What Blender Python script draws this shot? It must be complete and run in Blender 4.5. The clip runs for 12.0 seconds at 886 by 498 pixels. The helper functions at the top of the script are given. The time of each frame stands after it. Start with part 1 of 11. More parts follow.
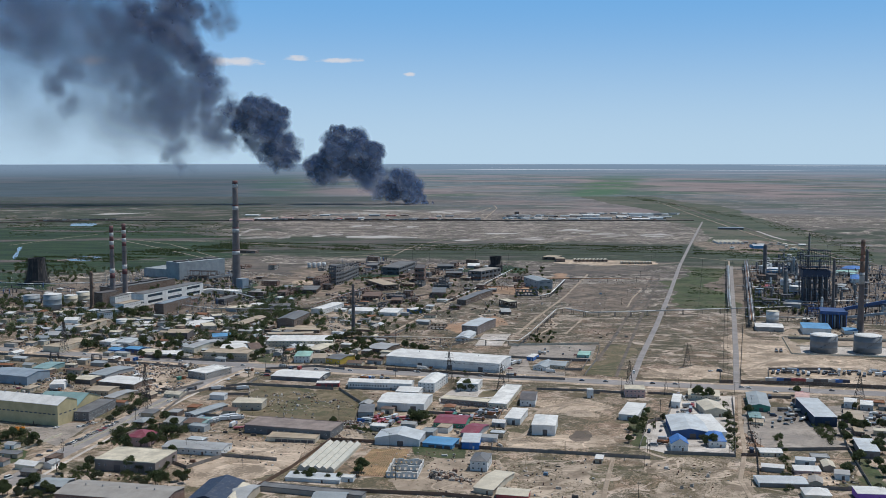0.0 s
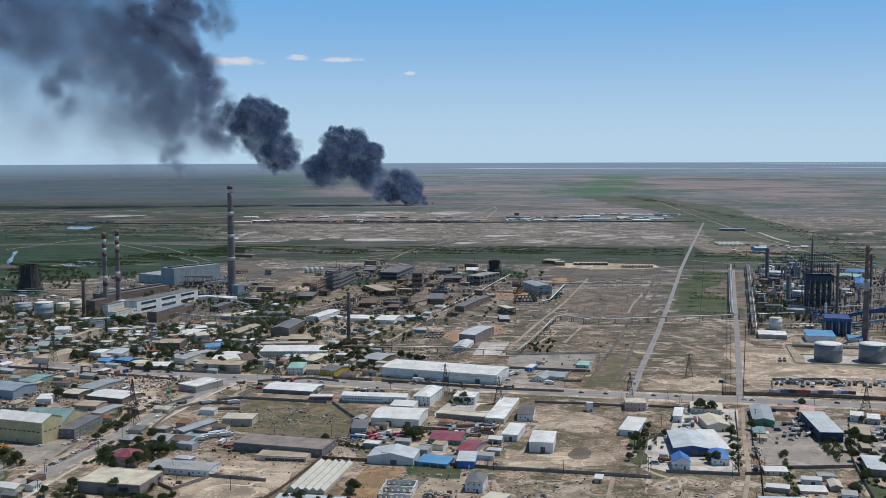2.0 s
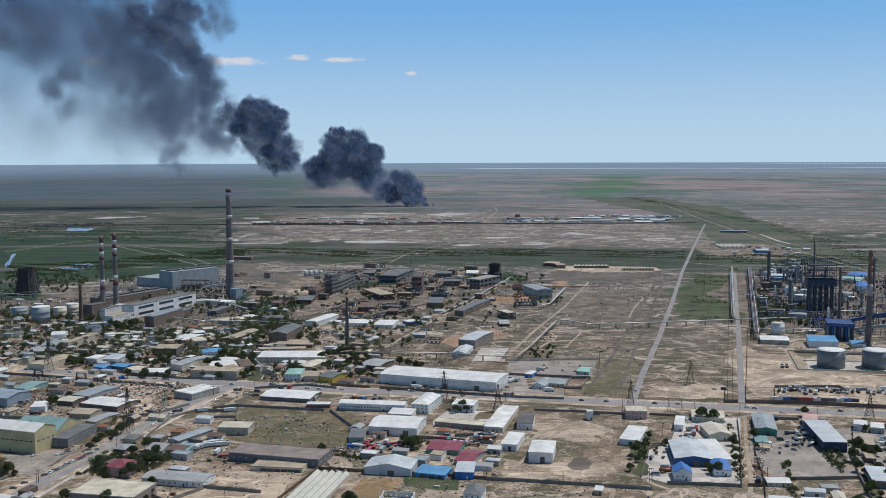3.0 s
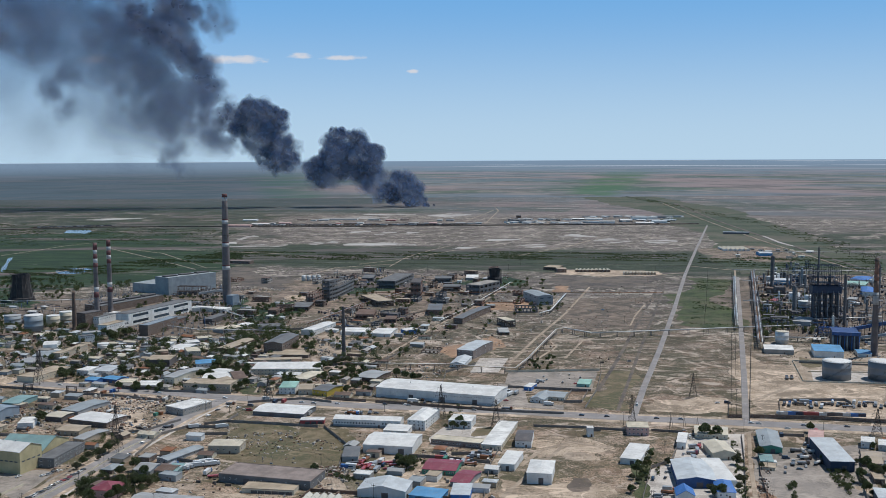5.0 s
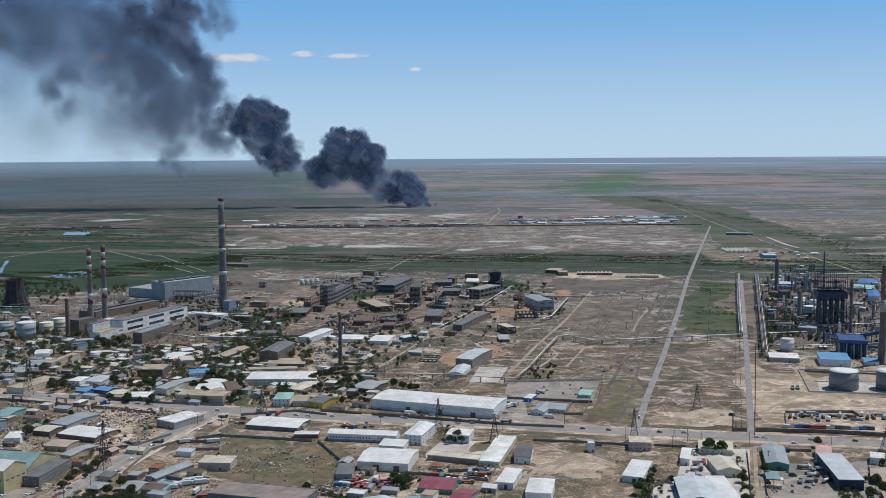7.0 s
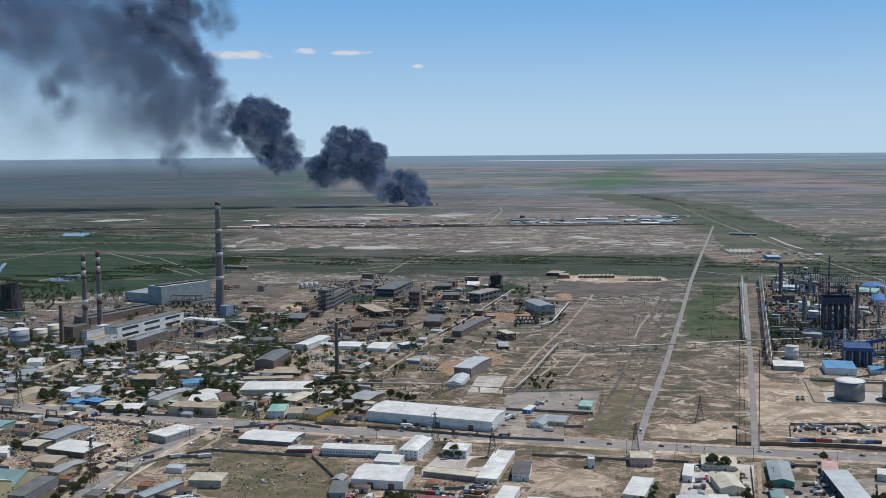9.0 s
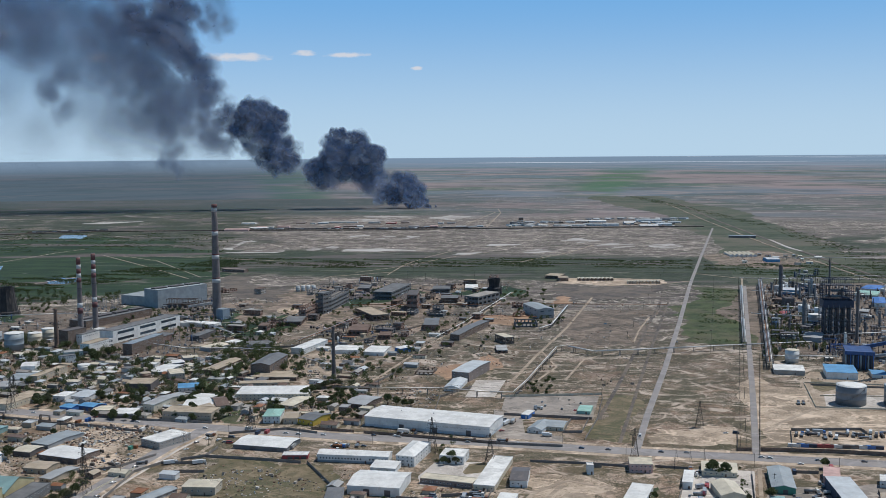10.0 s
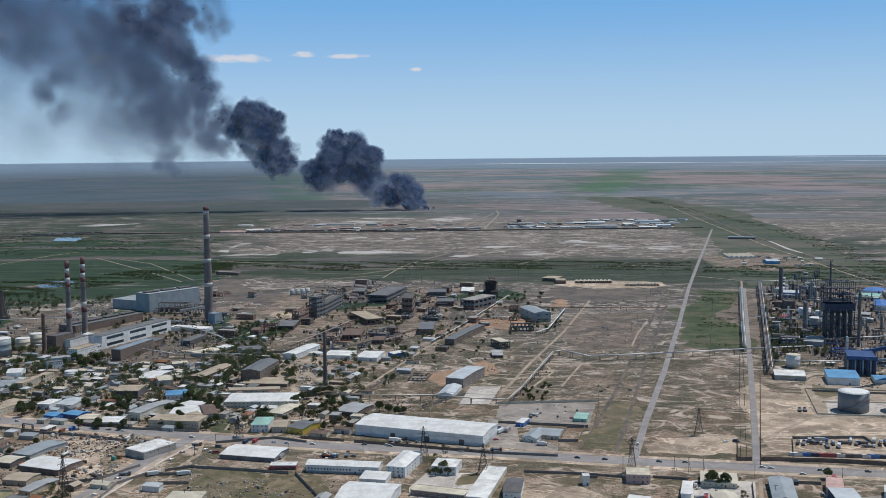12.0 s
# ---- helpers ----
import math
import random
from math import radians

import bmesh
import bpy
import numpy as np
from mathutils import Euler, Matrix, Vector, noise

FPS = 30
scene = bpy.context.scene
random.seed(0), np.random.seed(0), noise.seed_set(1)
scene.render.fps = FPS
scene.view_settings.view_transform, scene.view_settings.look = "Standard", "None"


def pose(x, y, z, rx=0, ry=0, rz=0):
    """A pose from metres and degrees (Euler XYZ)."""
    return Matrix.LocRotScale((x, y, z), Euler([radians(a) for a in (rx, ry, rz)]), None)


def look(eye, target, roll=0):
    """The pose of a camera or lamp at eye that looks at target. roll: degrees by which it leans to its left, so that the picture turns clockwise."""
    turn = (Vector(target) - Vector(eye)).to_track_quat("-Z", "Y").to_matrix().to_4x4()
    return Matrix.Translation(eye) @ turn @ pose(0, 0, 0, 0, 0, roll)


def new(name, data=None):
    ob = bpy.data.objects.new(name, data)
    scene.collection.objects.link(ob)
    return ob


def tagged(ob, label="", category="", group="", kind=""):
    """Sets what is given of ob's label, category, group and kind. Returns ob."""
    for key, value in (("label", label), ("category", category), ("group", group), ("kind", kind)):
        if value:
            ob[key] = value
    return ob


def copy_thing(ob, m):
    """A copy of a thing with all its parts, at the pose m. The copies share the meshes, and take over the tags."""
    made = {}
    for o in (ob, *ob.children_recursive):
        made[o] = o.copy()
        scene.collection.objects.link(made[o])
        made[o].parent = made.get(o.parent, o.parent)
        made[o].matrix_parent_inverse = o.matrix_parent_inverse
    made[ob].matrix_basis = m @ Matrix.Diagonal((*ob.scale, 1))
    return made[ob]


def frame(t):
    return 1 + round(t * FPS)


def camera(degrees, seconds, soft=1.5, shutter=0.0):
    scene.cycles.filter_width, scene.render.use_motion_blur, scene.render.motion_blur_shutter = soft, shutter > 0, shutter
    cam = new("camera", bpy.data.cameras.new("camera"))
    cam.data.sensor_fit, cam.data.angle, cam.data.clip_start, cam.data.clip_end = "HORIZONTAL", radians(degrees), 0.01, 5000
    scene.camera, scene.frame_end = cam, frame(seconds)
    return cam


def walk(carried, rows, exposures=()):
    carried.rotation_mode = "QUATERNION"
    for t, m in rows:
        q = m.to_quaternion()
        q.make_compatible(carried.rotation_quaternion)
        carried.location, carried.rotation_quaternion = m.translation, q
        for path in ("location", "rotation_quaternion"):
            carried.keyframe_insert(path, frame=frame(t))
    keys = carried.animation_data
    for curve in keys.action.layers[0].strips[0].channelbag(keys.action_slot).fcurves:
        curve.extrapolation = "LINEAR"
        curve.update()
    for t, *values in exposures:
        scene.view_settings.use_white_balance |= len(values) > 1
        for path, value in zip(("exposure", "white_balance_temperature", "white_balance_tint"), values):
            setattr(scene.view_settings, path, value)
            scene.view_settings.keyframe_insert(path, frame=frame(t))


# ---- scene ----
cam = camera(47.0, 12.0, soft=0.7)
PATH = [
    (0, (-10.10, -13.90, 190.93), (-11.90, 25.90, 187.35), -0.0),
    (0.5, (-8.99, -8.48, 192.02), (-10.81, 31.32, 188.46), -0.1),
    (1, (-8.26, -3.40, 193.68), (-10.08, 36.40, 190.12), -0.1),
    (1.5, (-7.70, 1.66, 195.76), (-9.52, 41.46, 192.16), -0.1),
    (2, (-6.51, 7.06, 197.98), (-8.35, 46.86, 194.36), -0.2),
    (2.5, (-5.76, 12.08, 199.92), (-7.62, 51.88, 196.30), -0.2),
    (3, (-5.01, 16.89, 202.01), (-6.89, 56.69, 198.39), -0.2),
    (5, (-1.62, 37.11, 211.24), (-3.58, 76.89, 207.54), -0.3),
    (5.5, (-0.62, 42.61, 212.84), (-2.62, 82.39, 209.12), -0.3),
    (6, (0.26, 47.82, 214.96), (-1.78, 87.60, 211.22), -0.3),
    (6.5, (0.81, 53.32, 216.57), (-1.23, 93.08, 212.79), -0.4),
    (7, (1.66, 58.62, 218.35), (-0.40, 98.38, 214.57), -0.4),
    (9, (5.67, 77.84, 226.62), (3.49, 117.60, 222.72), -0.5),
    (9.5, (6.26, 82.72, 226.78), (4.10, 122.48, 222.92), -0.5),
    (10, (6.62, 86.72, 226.82), (4.48, 126.48, 223.00), -0.5),
    (10.5, (7.69, 91.80, 227.04), (5.55, 131.56, 223.24), -0.5),
    (11, (8.42, 97.26, 226.86), (6.30, 137.02, 223.08), -0.5),
    (11.5, (9.55, 102.37, 227.17), (7.43, 142.13, 223.41), -0.6),
    (12, (11.31, 107.66, 227.26), (9.19, 147.44, 223.48), -0.6),
]
walk(cam, [(t, look(eye, target, roll)) for t, eye, target, roll in PATH], exposures=((0, -0.55, 6000, 11), (12, -0.55, 6000, 11)))

# world: clear summer sky, pale towards the horizon, plain lying past the far end of the ground
SUN_AZ, SUN_EL = 60.0, 63.0
world = bpy.data.worlds.new("sky")
scene.world = world
world.use_nodes = True
wt = world.node_tree
wt.nodes.clear()


def wmath(op, a, b=None, clamp=False):
    n = wt.nodes.new("ShaderNodeMath")
    n.operation, n.use_clamp = op, clamp
    for i, v in enumerate((a, b)):
        if v is None:
            continue
        if isinstance(v, (int, float)):
            n.inputs[i].default_value = v
        else:
            wt.links.new(v, n.inputs[i])
    return n.outputs[0]


def wmix(fac, a, b):
    n = wt.nodes.new("ShaderNodeMix")
    n.data_type = "RGBA"
    for sock, v in ((n.inputs[0], fac), (n.inputs[6], a), (n.inputs[7], b)):
        if isinstance(v, (int, float)):
            sock.default_value = v
        elif isinstance(v, tuple):
            sock.default_value = (*v, 1)
        else:
            wt.links.new(v, sock)
    return n.outputs[2]


def wramp(v, lo, hi):
    n = wt.nodes.new("ShaderNodeMapRange")
    n.interpolation_type = "SMOOTHSTEP"
    wt.links.new(v, n.inputs[0])
    n.inputs[1].default_value, n.inputs[2].default_value = lo, hi
    return n.outputs[0]


sky = wt.nodes.new("ShaderNodeTexSky")
sky.sky_type, sky.sun_disc = "NISHITA", False
sky.sun_elevation, sky.sun_rotation = radians(SUN_EL), radians(SUN_AZ)
sky.altitude, sky.air_density, sky.dust_density, sky.ozone_density = 100, 1.3, 0.0, 3.5
co = wt.nodes.new("ShaderNodeTexCoord")
sep = wt.nodes.new("ShaderNodeSeparateXYZ")
wt.links.new(co.outputs["Generated"], sep.inputs[0])
az, el = wmath("ARCTAN2", sep.outputs[0], sep.outputs[1]), sep.outputs[2]


def wnoise(sx, sz, scale, detail=4.0):
    comb = wt.nodes.new("ShaderNodeCombineXYZ")
    wt.links.new(wmath("MULTIPLY", az, sx), comb.inputs[0])
    wt.links.new(wmath("MULTIPLY", el, sz), comb.inputs[1])
    n = wt.nodes.new("ShaderNodeTexNoise")
    n.inputs["Scale"].default_value, n.inputs["Detail"].default_value = scale, detail
    wt.links.new(comb.outputs[0], n.inputs["Vector"])
    return n.outputs["Fac"]


# small fair-weather clouds low over the plain: azimuth, height, half width, half height (radians)
cloud = None
puff = wnoise(1.0, 2.6, 70.0, 6.0)
for a0, e0, wa, we in ((-0.462, 0.1070, 0.030, 0.0065), (-0.372, 0.0885, 0.022, 0.006), (-0.250, 0.0905, 0.050, 0.0060), (-0.186, 0.0945, 0.019, 0.0042),
                       (-0.145, 0.0925, 0.030, 0.0040), (-0.077, 0.0800, 0.009, 0.003)):
    dx = wmath("DIVIDE", wmath("SUBTRACT", az, a0), wa)
    dz = wmath("DIVIDE", wmath("SUBTRACT", el, e0), we)
    r = wmath("ADD", wmath("MULTIPLY", dx, dx), wmath("MULTIPLY", dz, dz))
    m = wmath("SUBTRACT", 1.0, r, clamp=True)
    cloud = m if cloud is None else wmath("MAXIMUM", cloud, m)
cloud = wramp(wmath("ADD", cloud, wmath("MULTIPLY", wmath("SUBTRACT", puff, 0.55), 1.5)), 0.30, 0.95)
# summer haze: the low sky is a clear pale blue that whitens at the horizon
low = wmix(wramp(el, -0.01, 0.17), (8.0, 10.4, 11.9), (2.85, 6.6, 11.3))
clear = wmix(wramp(el, 0.22, 0.6), low, wmix(1.0, sky.outputs[0], wmix(0.5, (0.0, 0.0, 0.0), sky.outputs[0])))
sky_colour = wmix(wmath("MULTIPLY", cloud, 0.85), clear, (11.5, 11.0, 10.7))

# the plain beyond, a glowing backdrop: bands of steppe and salt flat, paled with distance by painted haze
far = wmath("DIVIDE", 1.0, wmath("MAXIMUM", wmath("MULTIPLY", el, -1.0), 0.004))
across = wmath("MULTIPLY", az, far)


def wplain(sx, sy, shift, detail=5.0):
    """Noise laid out on the plain itself, in units of the eye's height."""
    comb = wt.nodes.new("ShaderNodeCombineXYZ")
    wt.links.new(wmath("MULTIPLY", across, sx), comb.inputs[0])
    wt.links.new(wmath("ADD", wmath("MULTIPLY", far, sy), shift), comb.inputs[1])
    n = wt.nodes.new("ShaderNodeTexNoise")
    n.inputs["Scale"].default_value, n.inputs["Detail"].default_value = 1.0, detail
    wt.links.new(comb.outputs[0], n.inputs["Vector"])
    return n.outputs["Fac"]


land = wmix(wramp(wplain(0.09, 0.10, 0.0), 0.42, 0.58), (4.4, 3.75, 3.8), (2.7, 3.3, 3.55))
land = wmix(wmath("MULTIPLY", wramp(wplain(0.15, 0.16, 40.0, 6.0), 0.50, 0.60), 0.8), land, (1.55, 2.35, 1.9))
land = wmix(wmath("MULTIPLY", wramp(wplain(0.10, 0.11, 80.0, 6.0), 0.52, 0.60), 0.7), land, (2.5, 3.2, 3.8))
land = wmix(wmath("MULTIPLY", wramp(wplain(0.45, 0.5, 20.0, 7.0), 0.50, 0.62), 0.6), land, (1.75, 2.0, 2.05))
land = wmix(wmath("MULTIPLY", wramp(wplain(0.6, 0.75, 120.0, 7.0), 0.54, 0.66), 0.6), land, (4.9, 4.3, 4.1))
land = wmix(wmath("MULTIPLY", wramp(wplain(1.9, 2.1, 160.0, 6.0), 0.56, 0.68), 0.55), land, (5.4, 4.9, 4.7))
# meadows of two drains, running away over the plain
for a0, lean, wide in ((0.105, 1.6, 0.035), (-0.20, -0.9, 0.045)):
    off = wmath("ABSOLUTE", wmath("SUBTRACT", az, wmath("ADD", a0, wmath("MULTIPLY", wmath("ADD", el, 0.034), lean))))
    belt = wmath("MULTIPLY", wramp(wmath("MULTIPLY", off, -1.0), -wide, -wide * 0.3), wramp(wplain(0.35, 0.4, 60.0, 6.0), 0.36, 0.56))
    land = wmix(wmath("MULTIPLY", belt, wmath("MULTIPLY", wramp(wmath("MULTIPLY", el, -1.0), 0.014, 0.022), 0.75)), land, (1.5, 2.75, 1.75))
# shade of the smoke painted over the land on the left
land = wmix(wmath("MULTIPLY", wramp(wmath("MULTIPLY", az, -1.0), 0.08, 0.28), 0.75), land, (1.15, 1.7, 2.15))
# distance haze painted in: land fades to pale blue at the horizon
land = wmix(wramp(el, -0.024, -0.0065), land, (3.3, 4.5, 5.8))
flats = wmath("MULTIPLY", wramp(wplain(0.02, 0.16, 11.0, 3.0), 0.60, 0.63), wmath("MULTIPLY", wramp(el, -0.016, -0.012), wramp(az, -0.06, 0.0)))
land = wmix(flats, land, (9.0, 9.8, 10.4))
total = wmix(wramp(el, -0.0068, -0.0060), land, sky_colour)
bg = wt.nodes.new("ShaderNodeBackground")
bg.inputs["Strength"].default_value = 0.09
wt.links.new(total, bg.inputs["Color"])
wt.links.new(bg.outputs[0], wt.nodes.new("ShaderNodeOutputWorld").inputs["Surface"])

sun = new("sun", bpy.data.lights.new("sun", "SUN"))
sun.data.energy, sun.data.angle, sun.data.color = 4.9, radians(0.53), (1.0, 0.935, 0.83)
a, e = radians(SUN_AZ), radians(SUN_EL)
sun.matrix_world = look((math.sin(a) * math.cos(e) * 3000, math.cos(a) * math.cos(e) * 3000, math.sin(e) * 3000), (0, 0, 0))

# ---- materials ----
MATS = {}


class Nodes:
    """A small helper round one node tree."""

    def __init__(self, name):
        self.m = bpy.data.materials.new(name)
        self.m.use_nodes = True
        self.t = self.m.node_tree
        self.bsdf = self.t.nodes["Principled BSDF"]
        self.co = self.t.nodes.new("ShaderNodeTexCoord").outputs["Object"]

    def plug(self, sock, v):
        if isinstance(v, (int, float)):
            sock.default_value = v
        elif isinstance(v, tuple):
            sock.default_value = (*v, 1) if len(v) == 3 and sock.type == "RGBA" else v
        else:
            self.t.links.new(v, sock)

    def math(self, op, a, b=0.0, clamp=False):
        n = self.t.nodes.new("ShaderNodeMath")
        n.operation, n.use_clamp = op, clamp
        self.plug(n.inputs[0], a), self.plug(n.inputs[1], b)
        return n.outputs[0]

    def mapped(self, scale=(1, 1, 1), turn=0.0, vec=None):
        n = self.t.nodes.new("ShaderNodeMapping")
        self.t.links.new(vec or self.co, n.inputs[0])
        n.inputs["Rotation"].default_value = (0, 0, radians(turn))
        n.inputs["Scale"].default_value = scale
        return n.outputs[0]

    def noise(self, scale, detail=4.0, vec=None, rough=0.55, warp=0.0):
        n = self.t.nodes.new("ShaderNodeTexNoise")
        self.t.links.new(vec or self.co, n.inputs["Vector"])
        n.inputs["Scale"].default_value, n.inputs["Detail"].default_value = scale, detail
        n.inputs["Roughness"].default_value, n.inputs["Distortion"].default_value = rough, warp
        return n.outputs["Fac"]

    def ramp(self, v, lo, hi, a=0.0, b=1.0):
        n = self.t.nodes.new("ShaderNodeMapRange")
        n.interpolation_type = "SMOOTHSTEP"
        self.plug(n.inputs[0], v)
        for i, k in enumerate((lo, hi, a, b)):
            n.inputs[i + 1].default_value = k
        return n.outputs[0]

    def mix(self, fac, a, b, blend="MIX"):
        n = self.t.nodes.new("ShaderNodeMix")
        n.data_type, n.blend_type = "RGBA", blend
        self.plug(n.inputs[0], fac), self.plug(n.inputs[6], a), self.plug(n.inputs[7], b)
        return n.outputs[2]

    def xyz(self, vec=None):
        n = self.t.nodes.new("ShaderNodeSeparateXYZ")
        self.t.links.new(vec or self.co, n.inputs[0])
        return n.outputs

    def bump(self, height, strength=0.4, dist=0.05):
        n = self.t.nodes.new("ShaderNodeBump")
        n.inputs["Strength"].default_value, n.inputs["Distance"].default_value = strength, dist
        self.plug(n.inputs["Height"], height)
        self.t.links.new(n.outputs[0], self.bsdf.inputs["Normal"])

    def random(self):
        return self.t.nodes.new("ShaderNodeObjectInfo").outputs["Random"]

    def done(self, colour, rough=0.8, metal=0.0):
        self.plug(self.bsdf.inputs["Base Color"], colour)
        self.plug(self.bsdf.inputs["Roughness"], rough)
        self.plug(self.bsdf.inputs["Metallic"], metal)
        return self.m


def shade(c, k):
    return tuple(min(1.0, v * k) for v in c)


def surface(name, colour, rough=0.8, metal=0.0, var=0.25, stain=(0.30, 0.25, 0.19), amount=0.35, grain=3.0, streak=0.0, relief=0.3):
    """Weathered paint, plaster, metal or stone: blotches, grain, stains and, for sheet metal, seams."""
    if name in MATS:
        return MATS[name]
    n = Nodes(name)
    big, small = n.noise(0.12, 5.0), n.noise(grain, 4.0)
    c = n.mix(n.ramp(big, 0.3, 0.7), shade(colour, 1 - var), shade(colour, 1 + 0.5 * var))
    c = n.mix(n.math("MULTIPLY", n.ramp(small, 0.45, 0.75), 0.35), c, shade(colour, 0.7))
    c = n.mix(n.math("MULTIPLY", n.ramp(n.noise(0.35, 6.0, n.mapped((1, 1, 0.35)), 0.65), 0.52, 0.72), amount), c, stain)
    c = n.mix(n.math("MULTIPLY", n.random(), 0.22), c, shade(colour, 0.62))
    height = small
    if streak:
        w = n.t.nodes.new("ShaderNodeTexWave")
        w.inputs["Scale"].default_value, w.inputs["Distortion"].default_value = streak, 0.0
        n.t.links.new(n.co, w.inputs["Vector"])
        height = w.outputs["Fac"]
        c = n.mix(n.math("MULTIPLY", n.ramp(height, 0.0, 0.2, 1.0, 0.0), 0.25), c, shade(colour, 0.55))
    n.bump(height, relief, 0.04)
    MATS[name] = n.done(c, n.ramp(small, 0.2, 0.8, max(0.05, rough - 0.12), min(1.0, rough + 0.1)), metal)
    return MATS[name]


def brickwork(name, colour, mortar=(0.36, 0.33, 0.29)):
    if name in MATS:
        return MATS[name]
    n = Nodes(name)
    b = n.t.nodes.new("ShaderNodeTexBrick")
    s = n.xyz()
    comb = n.t.nodes.new("ShaderNodeCombineXYZ")
    n.t.links.new(n.math("ADD", s[0], s[1]), comb.inputs[0]), n.t.links.new(s[2], comb.inputs[1])
    n.t.links.new(comb.outputs[0], b.inputs["Vector"])
    b.inputs["Scale"].default_value = 1.0
    b.inputs["Brick Width"].default_value, b.inputs["Row Height"].default_value, b.inputs["Mortar Size"].default_value = 0.5, 0.16, 0.018
    b.inputs["Color1"].default_value, b.inputs["Color2"].default_value, b.inputs["Mortar"].default_value = (*colour, 1), (*shade(colour, 0.75), 1), (*mortar, 1)
    c = n.mix(n.ramp(n.noise(0.25, 6.0), 0.4, 0.75, 0.0, 0.55), b.outputs["Color"], shade(colour, 0.5))
    c = n.mix(n.math("MULTIPLY", n.random(), 0.25), c, shade(colour, 0.6))
    n.bump(b.outputs["Fac"], 0.3, 0.02)
    MATS[name] = n.done(c, 0.9)
    return MATS[name]


def glass(name="window glass", tint=(0.03, 0.045, 0.06)):
    if name in MATS:
        return MATS[name]
    n = Nodes(name)
    MATS[name] = n.done(n.mix(n.random(), tint, shade(tint, 2.2)), 0.08)
    return MATS[name]


def leafage(name, dark, light):
    n = Nodes(name)
    geo = n.t.nodes.new("ShaderNodeNewGeometry").outputs["Random Per Island"]
    c = n.mix(geo, dark, light)
    c = n.mix(n.math("MULTIPLY", n.random(), 0.5), c, (0.10, 0.105, 0.04))
    c = n.mix(n.math("MULTIPLY", n.noise(1.5), 0.6), c, shade(dark, 0.8))
    MATS[name] = n.done(c, 0.75)
    # thin leaves let part of the sun through
    glow, both = n.t.nodes.new("ShaderNodeBsdfTranslucent"), n.t.nodes.new("ShaderNodeMixShader")
    n.plug(glow.inputs["Color"], n.mix(0.5, c, shade(light, 1.1)))
    both.inputs[0].default_value = 0.42
    out = [k for k in n.t.nodes if k.type == "OUTPUT_MATERIAL"][0]
    n.t.links.new(n.bsdf.outputs[0], both.inputs[1]), n.t.links.new(glow.outputs[0], both.inputs[2]), n.t.links.new(both.outputs[0], out.inputs[0])
    return MATS[name]


PAL = {
    "white": (0.78, 0.78, 0.75), "cream": (0.66, 0.60, 0.47), "beige": (0.52, 0.45, 0.35), "yellow": (0.53, 0.455, 0.26), "ochre": (0.62, 0.44, 0.08),
    "grey": (0.40, 0.41, 0.41), "dark": (0.13, 0.12, 0.12), "slate": (0.17, 0.175, 0.18), "blue": (0.06, 0.19, 0.52), "navy": (0.035, 0.055, 0.10),
    "paleblue": (0.56, 0.60, 0.62), "drab": (0.27, 0.222, 0.20), "steelblue": (0.29, 0.35, 0.41), "tankgrey": (0.23, 0.245, 0.26), "sky": (0.12, 0.33, 0.58), "teal": (0.24, 0.38, 0.38), "green": (0.10, 0.30, 0.22), "mint": (0.33, 0.55, 0.47),
    "red": (0.42, 0.09, 0.09), "maroon": (0.26, 0.06, 0.09), "pink": (0.62, 0.42, 0.38), "brown": (0.17, 0.115, 0.088), "brick": (0.25, 0.14, 0.105),
    "rust": (0.30, 0.13, 0.06), "tan": (0.46, 0.38, 0.28), "purple": (0.28, 0.12, 0.50), "concrete": (0.37, 0.345, 0.31), "bluegrey": (0.34, 0.38, 0.40), "bandred": (0.17, 0.075, 0.075), "soot": (0.15, 0.125, 0.12), "deepblue": (0.045, 0.10, 0.26), "ringwhite": (0.56, 0.56, 0.55), "stackgrey": (0.21, 0.185, 0.18), "orange": (0.72, 0.28, 0.03),
}


def wall_paint(key):
    if key in ("brick", "brown"):
        return brickwork("brick masonry " + key, PAL[key])
    return surface("rendered wall " + key, PAL[key], 0.85, 0.0, 0.18, amount=0.28)


def sheet(key):
    return surface("roof sheet " + key, PAL[key], 0.6, 0.0, 0.2, (0.34, 0.29, 0.24), 0.4, 2.0, streak=0.55, relief=0.25)


def felt(key):
    return surface("roof felt " + key, PAL[key], 0.9, 0.0, 0.3, (0.20, 0.19, 0.18), 0.45, 1.2)


def steel(key, rough=0.5):
    return surface("painted steel " + key, PAL[key], rough, 0.1, 0.2, (0.20, 0.11, 0.06), 0.3, 2.0)


GLASS = glass()
RUBBER = surface("tyre rubber", (0.02, 0.02, 0.02), 0.9)
BARK = surface("bark", (0.13, 0.10, 0.075), 0.95)
CONCRETE = surface("concrete", PAL["concrete"], 0.92, amount=0.5)
IRON = surface("dark iron", (0.055, 0.052, 0.05), 0.6, 0.3)
GALV = surface("galvanised steel", (0.36, 0.37, 0.38), 0.45, 0.4)
CRETE_DARK = surface("old dark concrete", (0.24, 0.22, 0.20), 0.95, amount=0.5)
LEAVES = leafage("elm leaves", (0.058, 0.082, 0.034), (0.14, 0.172, 0.074))
REED_LEAVES = leafage("reed leaves", (0.022, 0.048, 0.014), (0.062, 0.105, 0.034))
LEAVES_GREY = leafage("oleaster leaves", (0.064, 0.078, 0.044), (0.14, 0.152, 0.09))


